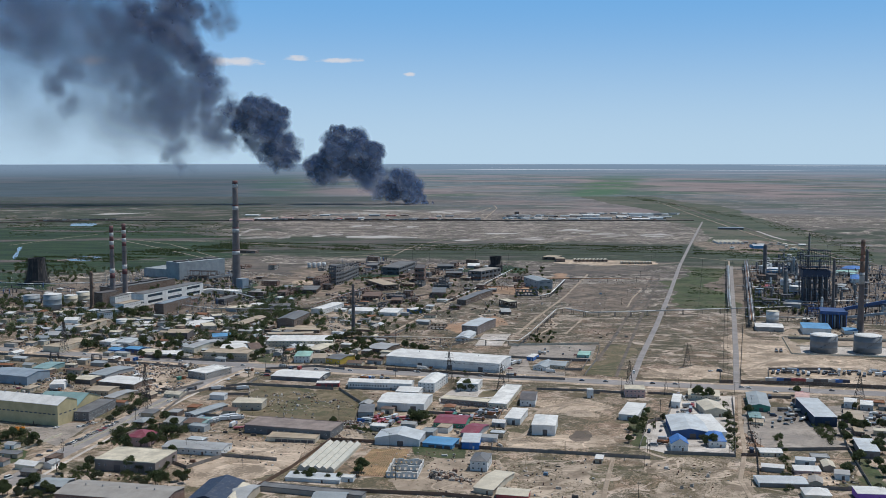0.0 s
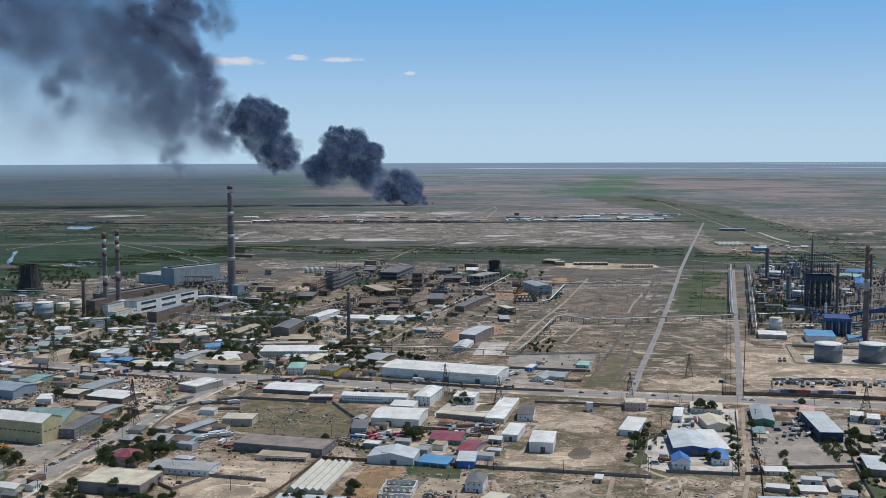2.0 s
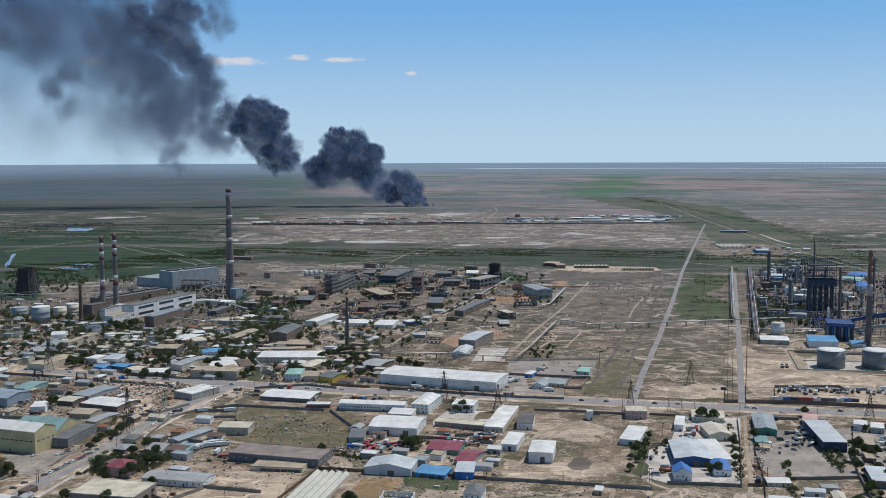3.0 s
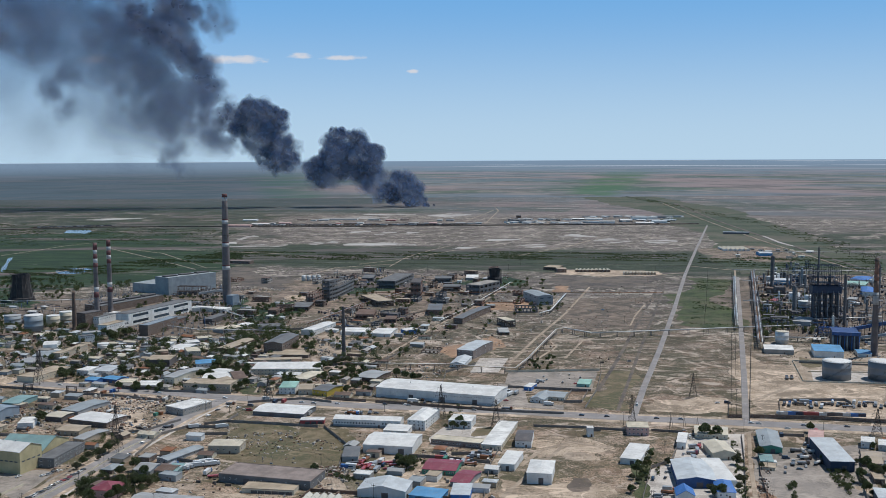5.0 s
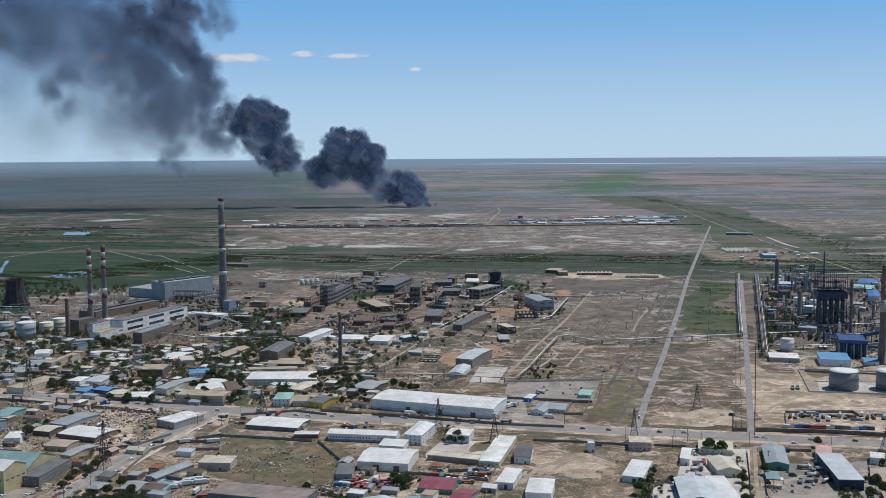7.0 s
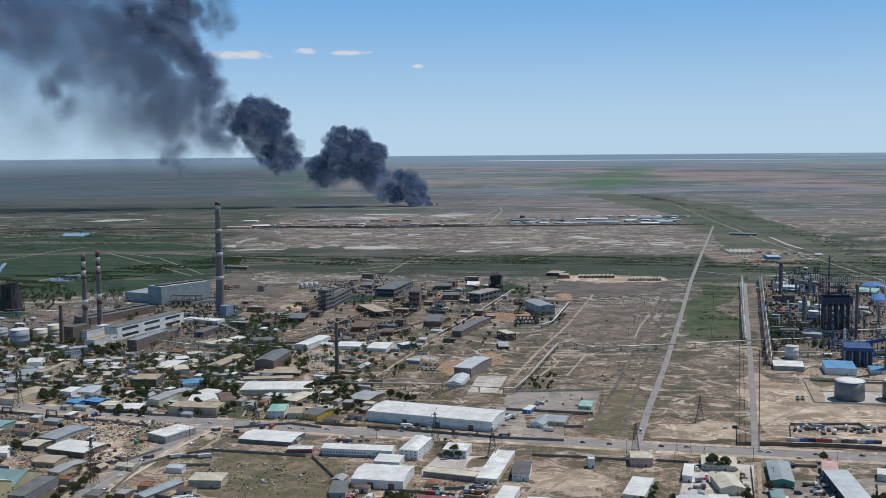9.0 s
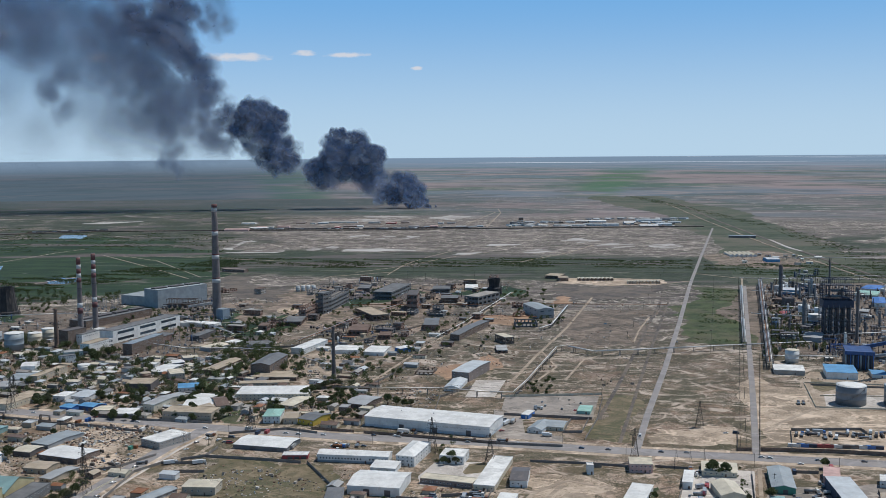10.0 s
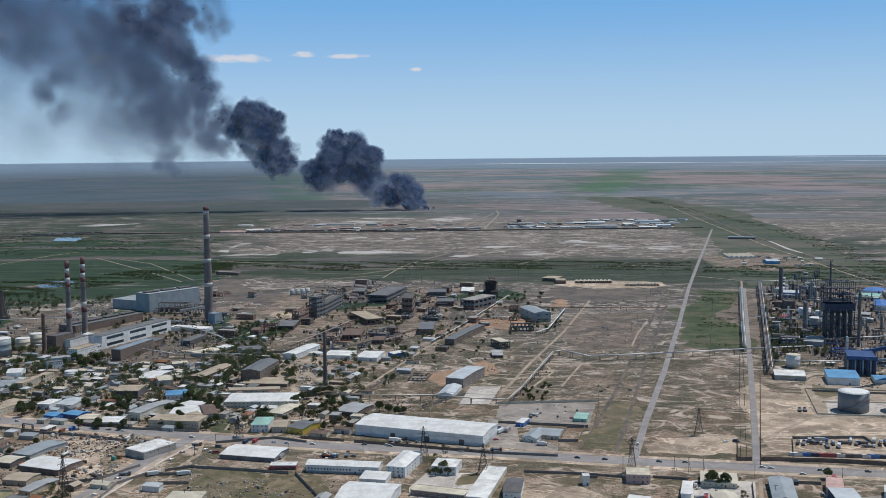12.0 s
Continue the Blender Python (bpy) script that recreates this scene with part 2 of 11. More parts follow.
def earth_material():
    """Dry steppe ground: sandy dirt, trampled pale patches, dry grass, green reed belts, brown plain far off blued by
    painted haze.
    """
    n = Nodes("steppe earth")
    s = n.xyz()
    ca, sa = math.cos(radians(-11.4)), math.sin(radians(-11.4))
    u = n.math("ADD", n.math("MULTIPLY", s[0], ca), n.math("MULTIPLY", s[1], sa))
    v = n.math("ADD", n.math("MULTIPLY", s[0], -sa), n.math("MULTIPLY", s[1], ca))
    wob = n.noise(0.006, 5.0, warp=0.4)
    vw = n.math("ADD", v, n.math("MULTIPLY", n.math("SUBTRACT", wob, 0.5), 170.0))
    big, mid, small, grit = n.noise(0.011, 6.0, warp=0.6), n.noise(0.05, 6.0, warp=0.8), n.noise(0.25, 6.0, rough=0.65), n.noise(1.4, 4.0)
    along = n.noise(0.02, 6.0, n.mapped((0.35, 1.7, 1), -11.4), 0.62, 0.5)
    # dirt of the town: bare tan soil, pale scuffed crust, dry grass and fine olive scrub
    fine, dust = n.noise(0.5, 6.0, rough=0.8), n.noise(0.9, 5.0, n.mapped((1, 1, 1), 25.0), 0.8)
    cover = n.noise(0.022, 7.0, rough=0.62, warp=0.9)
    c = n.mix(n.ramp(mid, 0.38, 0.62), (0.185, 0.132, 0.088), (0.47, 0.355, 0.248))
    c = n.mix(n.ramp(big, 0.46, 0.64, 0.0, 0.7), c, (0.20, 0.165, 0.105))
    c = n.mix(n.ramp(n.math("ADD", dust, n.math("MULTIPLY", n.noise(0.035, 7.0, warp=1.2), 1.1)), 1.05, 1.17, 0.0, 0.9), c, (0.60, 0.49, 0.38))
    c = n.mix(n.ramp(n.math("ADD", fine, n.math("MULTIPLY", cover, 1.3)), 1.12, 1.21, 0.0, 0.9), c, (0.088, 0.084, 0.042))
    c = n.mix(n.ramp(n.math("ADD", dust, n.math("MULTIPLY", n.noise(0.014, 6.0, warp=0.8), 1.4)), 1.20, 1.32, 0.0, 0.7), c, (0.072, 0.085, 0.036))
    # wasteland north of the works: greyer, streaked, with pale salty flecks
    w = n.mix(n.ramp(along, 0.36, 0.66), (0.085, 0.070, 0.064), (0.245, 0.205, 0.182))
    w = n.mix(n.ramp(n.noise(0.02, 7.0, n.mapped((0.5, 2.2, 1), -11.4), 0.65, 1.6), 0.57, 0.66, 0.0, 0.8), w, (0.36, 0.31, 0.265))
    w = n.mix(n.ramp(small, 0.52, 0.72, 0.0, 0.5), w, (0.10, 0.105, 0.06))
    w = n.mix(n.ramp(n.noise(0.03, 6.0, n.mapped((0.5, 1.3, 1), -11.4), 0.6, 0.6), 0.50, 0.62, 0.0, 0.75), w, (0.065, 0.055, 0.045))
    w = n.mix(n.ramp(n.noise(0.024, 8.0, n.mapped((0.5, 1.5, 1), -11.4), 0.68, 1.4), 0.57, 0.62, 0.0, 0.85), w, (0.43, 0.38, 0.33))
    c = n.mix(n.ramp(vw, 1215.0, 1552.5), c, w)
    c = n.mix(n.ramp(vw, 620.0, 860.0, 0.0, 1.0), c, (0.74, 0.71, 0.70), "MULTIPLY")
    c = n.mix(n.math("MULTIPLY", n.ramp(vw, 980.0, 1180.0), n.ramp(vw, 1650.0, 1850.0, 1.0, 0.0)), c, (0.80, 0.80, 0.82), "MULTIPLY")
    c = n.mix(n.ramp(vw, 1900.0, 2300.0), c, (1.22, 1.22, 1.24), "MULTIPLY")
    # winding trodden paths and ruts, pale crumbs and low scrub that break up the dirt
    for size, warp, thin, tone, amount in ((0.007, 0.5, 0.015, (0.58, 0.50, 0.41), 0.95), (0.017, 0.7, 0.024, (0.56, 0.48, 0.39), 0.9), (0.012, 0.5, 0.012, (0.070, 0.062, 0.042), 0.8), (0.034, 0.9, 0.032, (0.56, 0.49, 0.40), 0.8), (0.026, 0.6, 0.018, (0.075, 0.07, 0.045), 0.6)):
        line = n.math("ABSOLUTE", n.math("SUBTRACT", n.noise(size, 2.5, n.mapped((0.8, 1.2, 1), -11.4 + 900 * size), 0.5, warp), 0.5))
        gate = n.ramp(n.noise(size * 0.8, 3.0, n.mapped((1, 1, 1), 40.0)), 0.44, 0.56)
        c = n.mix(n.math("MULTIPLY", n.ramp(line, thin * 0.35, thin, amount, 0.0), gate), c, tone)
    c = n.mix(n.ramp(n.noise(0.09, 7.0, rough=0.75, warp=1.8), 0.56, 0.63, 0.0, 0.6), c, (0.52, 0.445, 0.36))
    c = n.mix(n.ramp(n.math("ADD", fine, n.math("MULTIPLY", n.noise(0.05, 8.0, rough=0.72, warp=0.9), 1.2)), 1.12, 1.20, 0.0, 0.8), c, (0.066, 0.066, 0.036))
    c = n.mix(n.ramp(n.math("ADD", dust, n.math("MULTIPLY", along, 1.0)), 1.08, 1.17, 0.0, 0.55), c, (0.50, 0.43, 0.355))
    # green belts along the drains
    reed = n.mix(n.ramp(along, 0.35, 0.65), (0.007, 0.021, 0.008), (0.020, 0.044, 0.016))
    reed = n.mix(n.ramp(n.noise(0.03, 6.0, n.mapped((0.3, 2.6, 1), -11.4), 0.7), 0.50, 0.62, 0.0, 0.8), reed, (0.036, 0.062, 0.025))
    reed = n.mix(n.ramp(n.noise(0.0045, 7.0, n.mapped((0.5, 2.2, 1), -11.4), 0.6, 0.5), 0.53, 0.58, 0.0, 0.85), reed, (0.115, 0.095, 0.088))
    reed = n.mix(n.ramp(n.noise(0.014, 7.0, n.mapped((0.4, 3.0, 1), -11.4), 0.68, 0.8), 0.60, 0.65, 0.0, 0.7), reed, (0.30, 0.26, 0.225))
    west = n.math("ADD", n.math("ADD", u, n.math("MULTIPLY", n.math("SUBTRACT", v, 1600.0), 0.33)), n.math("MULTIPLY", n.math("SUBTRACT", wob, 0.5), 700.0))
    west = n.ramp(west, -980.0, -760.0, 1.0, 0.0)
    belt = n.math("MULTIPLY", n.ramp(vw, 1800.0, 1860.0), n.ramp(vw, 2230.0, 2340.0, 1.0, 0.0))
    wide = n.math("MULTIPLY", n.math("MULTIPLY", n.ramp(vw, 1606.5, 1701.0), n.ramp(vw, 3645.0, 4185.0, 1.0, 0.0)), n.math("MULTIPLY", west, n.ramp(big, 0.30, 0.50)))
    diag = n.math("ADD", u, n.math("MULTIPLY", v, 0.10))
    east = n.math("MULTIPLY", n.ramp(n.math("ADD", diag, n.math("MULTIPLY", wob, 260.0)), 330.0, 480.0), n.math("MULTIPLY", n.ramp(vw, 1950.0, 2080.0), n.ramp(vw, 2800.0, 3300.0, 1.0, 0.0)))
    # far plain, its tans and greens shifted blue as painted haze
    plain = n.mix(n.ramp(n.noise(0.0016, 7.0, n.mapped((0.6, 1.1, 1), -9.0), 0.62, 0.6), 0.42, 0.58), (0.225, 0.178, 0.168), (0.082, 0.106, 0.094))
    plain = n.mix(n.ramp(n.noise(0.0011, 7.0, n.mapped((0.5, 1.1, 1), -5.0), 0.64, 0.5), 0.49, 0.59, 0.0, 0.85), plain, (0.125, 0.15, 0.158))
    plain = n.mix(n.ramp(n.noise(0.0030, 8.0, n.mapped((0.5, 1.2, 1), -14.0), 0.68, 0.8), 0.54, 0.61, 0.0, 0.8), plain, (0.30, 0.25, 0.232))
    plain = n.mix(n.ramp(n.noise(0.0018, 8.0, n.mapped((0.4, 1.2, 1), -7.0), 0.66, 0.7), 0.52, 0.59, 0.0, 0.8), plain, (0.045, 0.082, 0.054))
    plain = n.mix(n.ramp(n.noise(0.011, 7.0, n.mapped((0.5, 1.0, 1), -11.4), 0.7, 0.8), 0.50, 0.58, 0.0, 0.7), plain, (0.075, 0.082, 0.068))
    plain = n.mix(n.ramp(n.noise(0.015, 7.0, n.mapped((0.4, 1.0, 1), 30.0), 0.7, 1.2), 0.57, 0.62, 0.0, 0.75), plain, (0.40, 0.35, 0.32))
    # smoke's shade put into the colour: plain darkens westwards
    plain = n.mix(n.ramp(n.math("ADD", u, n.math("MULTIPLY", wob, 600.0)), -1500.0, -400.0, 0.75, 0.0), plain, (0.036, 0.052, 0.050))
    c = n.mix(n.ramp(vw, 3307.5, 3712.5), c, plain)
    green = n.math("MAXIMUM", n.math("MAXIMUM", belt, wide), n.math("MULTIPLY", east, n.ramp(big, 0.38, 0.52)))
    c = n.mix(n.math("MULTIPLY", green, 0.92), c, reed)
    c = n.mix(n.ramp(grit, 0.35, 0.75, 0.0, 0.3), c, (0.12, 0.10, 0.075))
    # near soil warmed, far soil blued: distance haze put into the colour
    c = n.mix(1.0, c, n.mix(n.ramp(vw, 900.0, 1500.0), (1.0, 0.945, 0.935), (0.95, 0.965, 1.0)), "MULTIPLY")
    n.bump(n.math("ADD", small, n.math("MULTIPLY", grit, 0.3)), 0.6, 0.5)
    return n.done(c, 0.95)


def patch_material(name, a, b, scale=0.08, fleck=(0.15, 0.13, 0.08), amount=0.5, rough=0.95, stretch=(1, 1, 1)):
    n = Nodes(name)
    c = n.mix(n.ramp(n.noise(scale, 6.0, n.mapped(stretch, -11.4), warp=0.7), 0.35, 0.65), a, b)
    c = n.mix(n.ramp(n.noise(scale * 7, 6.0), 0.50, 0.70, 0.0, 0.7 * amount), c, fleck)
    c = n.mix(n.ramp(n.math("ADD", n.noise(0.55, 6.0, rough=0.8), n.math("MULTIPLY", n.noise(scale * 0.6, 6.0, warp=0.9), 1.2)), 1.10, 1.20, 0.0, min(0.9, 1.2 * amount)), c, fleck)
    c = n.mix(n.ramp(n.noise(scale * 3, 7.0, n.mapped(stretch, 33.0), 0.72, 1.5), 0.57, 0.64, 0.0, 0.7 * amount), c, shade(b, 1.3))
    for size, thin in ((0.016, 0.018), (0.04, 0.030)):
        line = n.math("ABSOLUTE", n.math("SUBTRACT", n.noise(size, 2.5, n.mapped((0.8, 1.2, 1), 20.0 + 900 * size), 0.5, 0.6), 0.5))
        c = n.mix(n.math("MULTIPLY", n.ramp(line, thin * 0.35, thin, min(0.8, amount), 0.0), n.ramp(n.noise(size * 0.9, 3.0), 0.46, 0.56)), c, shade(b, 1.35))
    c = n.mix(1.0, c, (1.0, 0.96, 0.95), "MULTIPLY")
    n.bump(n.noise(1.0, 5.0), 0.4, 0.2)
    return n.done(c, rough)


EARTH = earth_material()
ASPHALT = patch_material("worn asphalt", (0.225, 0.222, 0.222), (0.285, 0.28, 0.278), 0.05, (0.33, 0.31, 0.28), 0.4)
TRACK = patch_material("dirt track", (0.30, 0.25, 0.19), (0.42, 0.355, 0.275), 0.06, (0.24, 0.20, 0.15), 0.5)
SAND = patch_material("pale sandy yard", (0.375, 0.305, 0.225), (0.52, 0.435, 0.335), 0.05, (0.22, 0.18, 0.13), 0.8)
PAVING = patch_material("concrete paving", (0.47, 0.45, 0.41), (0.58, 0.56, 0.52), 0.06, (0.30, 0.28, 0.25), 0.5)
GRAVEL = patch_material("grey gravel", (0.27, 0.25, 0.225), (0.35, 0.32, 0.28), 0.06, (0.17, 0.16, 0.14), 0.6)
SALT = Nodes("salt crust")
SALT_EDGE = SALT.noise(0.022, 7.0, SALT.mapped((0.35, 1.5, 1), -11.4), 0.65, 0.8)
SALT = SALT.done(SALT.mix(SALT.ramp(SALT_EDGE, 0.45, 0.54), (0.15, 0.122, 0.10), SALT.mix(SALT.noise(0.1, 4.0), (0.36, 0.34, 0.315), (0.60, 0.58, 0.55))), 0.9)
DITCH = patch_material("dark reedy ditch", (0.014, 0.024, 0.010), (0.03, 0.045, 0.018), 0.05, (0.05, 0.07, 0.03), 0.5)
SCRUB = patch_material("pale scrubby dirt", (0.185, 0.15, 0.108), (0.43, 0.365, 0.285), 0.05, (0.115, 0.10, 0.058), 0.75)
DRAB = patch_material("drab brown soil", (0.145, 0.115, 0.092), (0.29, 0.235, 0.185), 0.05, (0.085, 0.082, 0.052), 0.75)
CINDER = patch_material("drab cinder soil", (0.125, 0.105, 0.085), (0.225, 0.185, 0.145), 0.05, (0.075, 0.068, 0.055), 0.7)
def reed_material():
    """Reed land in strips: dark reeds, lighter grass, drab drained ground and a little salt."""
    n = Nodes("meadow of reeds and dry stalks")
    c = n.mix(n.ramp(n.noise(0.02, 7.0, n.mapped((0.4, 2.4, 1), 12.0), 0.7, 0.4), 0.42, 0.58), (0.008, 0.026, 0.011), (0.030, 0.062, 0.021))
    c = n.mix(n.ramp(n.noise(0.0035, 7.0, n.mapped((0.5, 2.0, 1), 12.0), 0.58, 0.4), 0.545, 0.575, 0.0, 0.92), c, (0.125, 0.10, 0.097))
    c = n.mix(n.ramp(n.noise(0.011, 7.0, n.mapped((0.4, 2.8, 1), 12.0), 0.66, 0.9), 0.62, 0.65, 0.0, 0.8), c, (0.28, 0.24, 0.21))
    c = n.mix(n.ramp(n.noise(0.05, 7.0, n.mapped((0.5, 1.6, 1), 12.0), 0.75), 0.54, 0.60, 0.0, 0.6), c, (0.012, 0.026, 0.012))
    n.bump(n.noise(1.0, 5.0), 0.4, 0.2)
    return n.done(c, 0.95)


REEDS = reed_material()
MEADOW = patch_material("dusty green meadow", (0.026, 0.052, 0.025), (0.088, 0.100, 0.064), 0.008, (0.15, 0.13, 0.105), 0.45, stretch=(0.4, 1.6, 1))
GRASS = patch_material("rough green grass", (0.026, 0.048, 0.016), (0.066, 0.090, 0.034), 0.04, (0.15, 0.13, 0.085), 0.4)
DRY = patch_material("dry weeds", (0.125, 0.11, 0.062), (0.20, 0.165, 0.105), 0.05, (0.085, 0.09, 0.045), 0.7)
ASH = patch_material("dark scorched ground", (0.07, 0.065, 0.06), (0.13, 0.115, 0.10), 0.04, (0.2, 0.17, 0.13), 0.5)
RUSTY = patch_material("reddish bare soil", (0.30, 0.19, 0.12), (0.38, 0.26, 0.17), 0.05, (0.2, 0.15, 0.1), 0.5)
POND = surface("still water", (0.07, 0.09, 0.11), 0.08, 0.0, 0.1, amount=0.0)

# ---- building blocks ----
def mesh_of(name, bm, material):
    me = bpy.data.meshes.new(name)
    bm.to_mesh(me)
    bm.free()
    for m in material if isinstance(material, (list, tuple)) else (material,):
        me.materials.append(m)
    return me


def part(name, bm, material, parent, label="", at=None):
    """One mesh under a thing or a part; bm may be a mesh that is shared."""
    ob = new(name, bm if isinstance(bm, bpy.types.Mesh) else mesh_of(name, bm, material))
    ob.parent = parent
    if at is not None:
        ob.matrix_local = at
    return tagged(ob, label)


def thing(name, m, label, category, group="", kind=""):
    ob = new(name)
    ob.empty_display_size = 0.5
    ob.matrix_world = m
    return tagged(ob, label, category, group, kind)


def box(bm, x0, y0, z0, x1, y1, z1, mat=0):
    v = [bm.verts.new(p) for p in ((x0, y0, z0), (x1, y0, z0), (x1, y1, z0), (x0, y1, z0), (x0, y0, z1), (x1, y0, z1), (x1, y1, z1), (x0, y1, z1))]
    for q in ((3, 2, 1, 0), (4, 5, 6, 7), (0, 1, 5, 4), (1, 2, 6, 5), (2, 3, 7, 6), (3, 0, 4, 7)):
        bm.faces.new([v[i] for i in q]).material_index = mat
    return bm


def rod(bm, a, b, r0, r1=None, n=6, mat=0, caps=True):
    """A round bar from a to b."""
    a, b = Vector(a), Vector(b)
    r1 = r0 if r1 is None else r1
    d = (b - a).normalized()
    side = d.orthogonal().normalized()
    up = d.cross(side)
    rings = []
    for c, r in ((a, r0), (b, r1)):
        rings.append([bm.verts.new(c + side * (r * math.cos(2 * math.pi * i / n)) + up * (r * math.sin(2 * math.pi * i / n))) for i in range(n)])
    for i in range(n):
        f = bm.faces.new((rings[0][i], rings[0][(i + 1) % n], rings[1][(i + 1) % n], rings[1][i]))
        f.material_index, f.smooth = mat, n > 6
    if caps:
        bm.faces.new(rings[0][::-1]).material_index = mat
        bm.faces.new(rings[1]).material_index = mat
    return bm


def lathe(bm, profile, n=24, mat=0, x=0.0, y=0.0):
    """A turned body: profile of (radius, height) from below."""
    rings = [[bm.verts.new((x + r * math.cos(2 * math.pi * i / n), y + r * math.sin(2 * math.pi * i / n), z)) for i in range(n)] for r, z in profile]
    for lo, hi in zip(rings, rings[1:]):
        for i in range(n):
            f = bm.faces.new((lo[i], lo[(i + 1) % n], hi[(i + 1) % n], hi[i]))
            f.material_index, f.smooth = mat, True
    bm.faces.new(rings[0][::-1]).material_index = mat
    bm.faces.new(rings[-1]).material_index = mat
    return bm


def slab(bm, pts, thick):
    """A roof plane of that thickness under the outline pts."""
    top = [bm.verts.new(p) for p in pts]
    low = [bm.verts.new((p[0], p[1], p[2] - thick)) for p in pts]
    bm.faces.new(top), bm.faces.new(low[::-1])
    for i in range(len(pts)):
        j = (i + 1) % len(pts)
        bm.faces.new((top[j], top[i], low[i], low[j]))
    return bm


from mathutils.geometry import tessellate_polygon


def crosses(pts):
    """Whether a closed outline runs across itself."""
    p = np.array(pts)
    q = np.roll(p, -1, axis=0)
    d = q - p
    side = lambda a, v, c: v[:, None, 0] * (c[None, :, 1] - a[:, None, 1]) - v[:, None, 1] * (c[None, :, 0] - a[:, None, 0])
    one = side(p, d, p) * side(p, d, q) < 0
    return bool((one & one.T).any())


def rough_outline(pts, step=18.0, wob=2.5, seed=1):
    """The outline pts with its sides broken up: a little where it was laid out, into ragged bays and spurs where it is natural ground."""
    start = [Vector((*p, 0)) for p in pts]
    share = 0.0 if wob < 1.5 else 0.10 if wob < 3.5 else 0.19
    for ease in (1.0, 0.6, 0.35, 0.15, 0.0):
        rnd = random.Random(seed)
        pts, cut = start, True
        while cut:
            out, cut = [], False
            for a, b in zip(pts, pts[1:] + pts[:1]):
                out.append(a)
                d = b - a
                if d.length > max(step * 0.6, 5.0) and len(pts) < 300:
                    cut = True
                    side = Vector((-d.y, d.x, 0)).normalized()
                    out.append(a + d * rnd.uniform(0.4, 0.6) + side * ease * (rnd.uniform(-share, share) * d.length + rnd.uniform(-wob, wob) * 0.25))
            pts = out
        flat = [(p.x, p.y) for p in pts]
        if not crosses(flat):
            break
    return flat


LIFT = [0.03]
SURFACES = []
ROADS = []


def patch(name, label, category, material, pts, wob=2.5, step=18.0, kind="structure"):
    """A flat stretch of another surface lying on the ground."""
    LIFT[0] += 0.0015
    SURFACES.append((list(pts), LIFT[0]))
    bm = bmesh.new()
    pts = rough_outline(pts, step, wob, len(pts) + int(abs(pts[0][0])))
    vs = [bm.verts.new((x, y, LIFT[0])) for x, y in pts]
    for tri in tessellate_polygon([[v.co for v in vs]]):
        f = bm.faces.new([vs[i] for i in tri])
        f.normal_update()
        if f.normal.z < 0:
            f.normal_flip()
    return tagged(new(name, mesh_of(name, bm, material)), label, category, kind=kind)


def ribbon(name, label, category, material, pts, width, lift=0.12, kind="structure", crown=0.0):
    """A road or track along pts, with edges that fall to the ground."""
    LIFT[0] += 0.0015
    z = LIFT[0] + lift
    if name == "road":
        ROADS.extend((p, q, width / 2 + 1.0) for p, q in zip(pts, pts[1:]))
    bm = bmesh.new()
    rows = []
    for i, p in enumerate(pts):
        a, b = Vector(pts[max(0, i - 1)]), Vector(pts[min(len(pts) - 1, i + 1)])
        d = (b - a).normalized()
        nrm = Vector((-d.y, d.x))
        c = Vector(p)
        rows.append([bm.verts.new((*(c + nrm * k), h)) for k, h in ((width / 2 + 0.5, -0.05), (width / 2, z), (0, z + crown), (-width / 2, z), (-width / 2 - 0.5, -0.05))])
    for r, s in zip(rows, rows[1:]):
        SURFACES.append(([tuple(v.co[:2]) for v in (r[1], r[3], s[3], s[1])], z))
        for i in range(4):
            bm.faces.new((r[i], r[i + 1], s[i + 1], s[i]))
    bmesh.ops.recalc_face_normals(bm, faces=bm.faces)
    return tagged(new(name, mesh_of(name, bm, material)), label, category, kind=kind)


WINDOWS = {}


def window(parent, x, y, z, w, h, turn, frame_key="white"):
    """A framed window standing proud of the wall, with its pane set back in the frame."""
    far = parent.location.y > 760
    key = (round(w, 1), round(h, 1), frame_key, far)
    if key not in WINDOWS:
        w, h = key[:2]
        f, t = bmesh.new(), min(0.14, 0.1 * w)
        for a in ((-w / 2, -h / 2, -w / 2 + t, h / 2), (w / 2 - t, -h / 2, w / 2, h / 2), (-w / 2 + t, -h / 2, w / 2 - t, -h / 2 + t), (-w / 2 + t, h / 2 - t, w / 2 - t, h / 2)):
            box(f, a[0], -0.08, a[1], a[2], 0.02, a[3])
        p = f if far else bmesh.new()
        box(p, -w / 2 + t, -0.03, -h / 2 + t, w / 2 - t, 0.015, h / 2 - t, 1 if far else 0)
        WINDOWS[key] = mesh_of("window", f, (surface("window frame " + frame_key, PAL[frame_key], 0.6), GLASS)), None if far else mesh_of("pane", p, GLASS)
    ob = part("window", WINDOWS[key][0], None, parent, at=pose(x, y, z, 0, 0, turn))
    if not far:
        part("pane", WINDOWS[key][1], None, ob)
    return ob


def opening(parent, name, x, y, z, w, h, turn, key):
    """A door or gate leaf in a plain frame."""
    bm = bmesh.new()
    box(bm, -w / 2, -0.07, 0, w / 2, 0.02, h)
    for i in range(1, max(2, int(w / 1.2))):
        c = -w / 2 + w * i / max(2, int(w / 1.2))
        box(bm, c - 0.05, -0.11, 0.05, c + 0.05, -0.07, h - 0.05)
    return part(name, bm, steel(key, 0.6), parent, at=pose(x, y, z, 0, 0, turn))


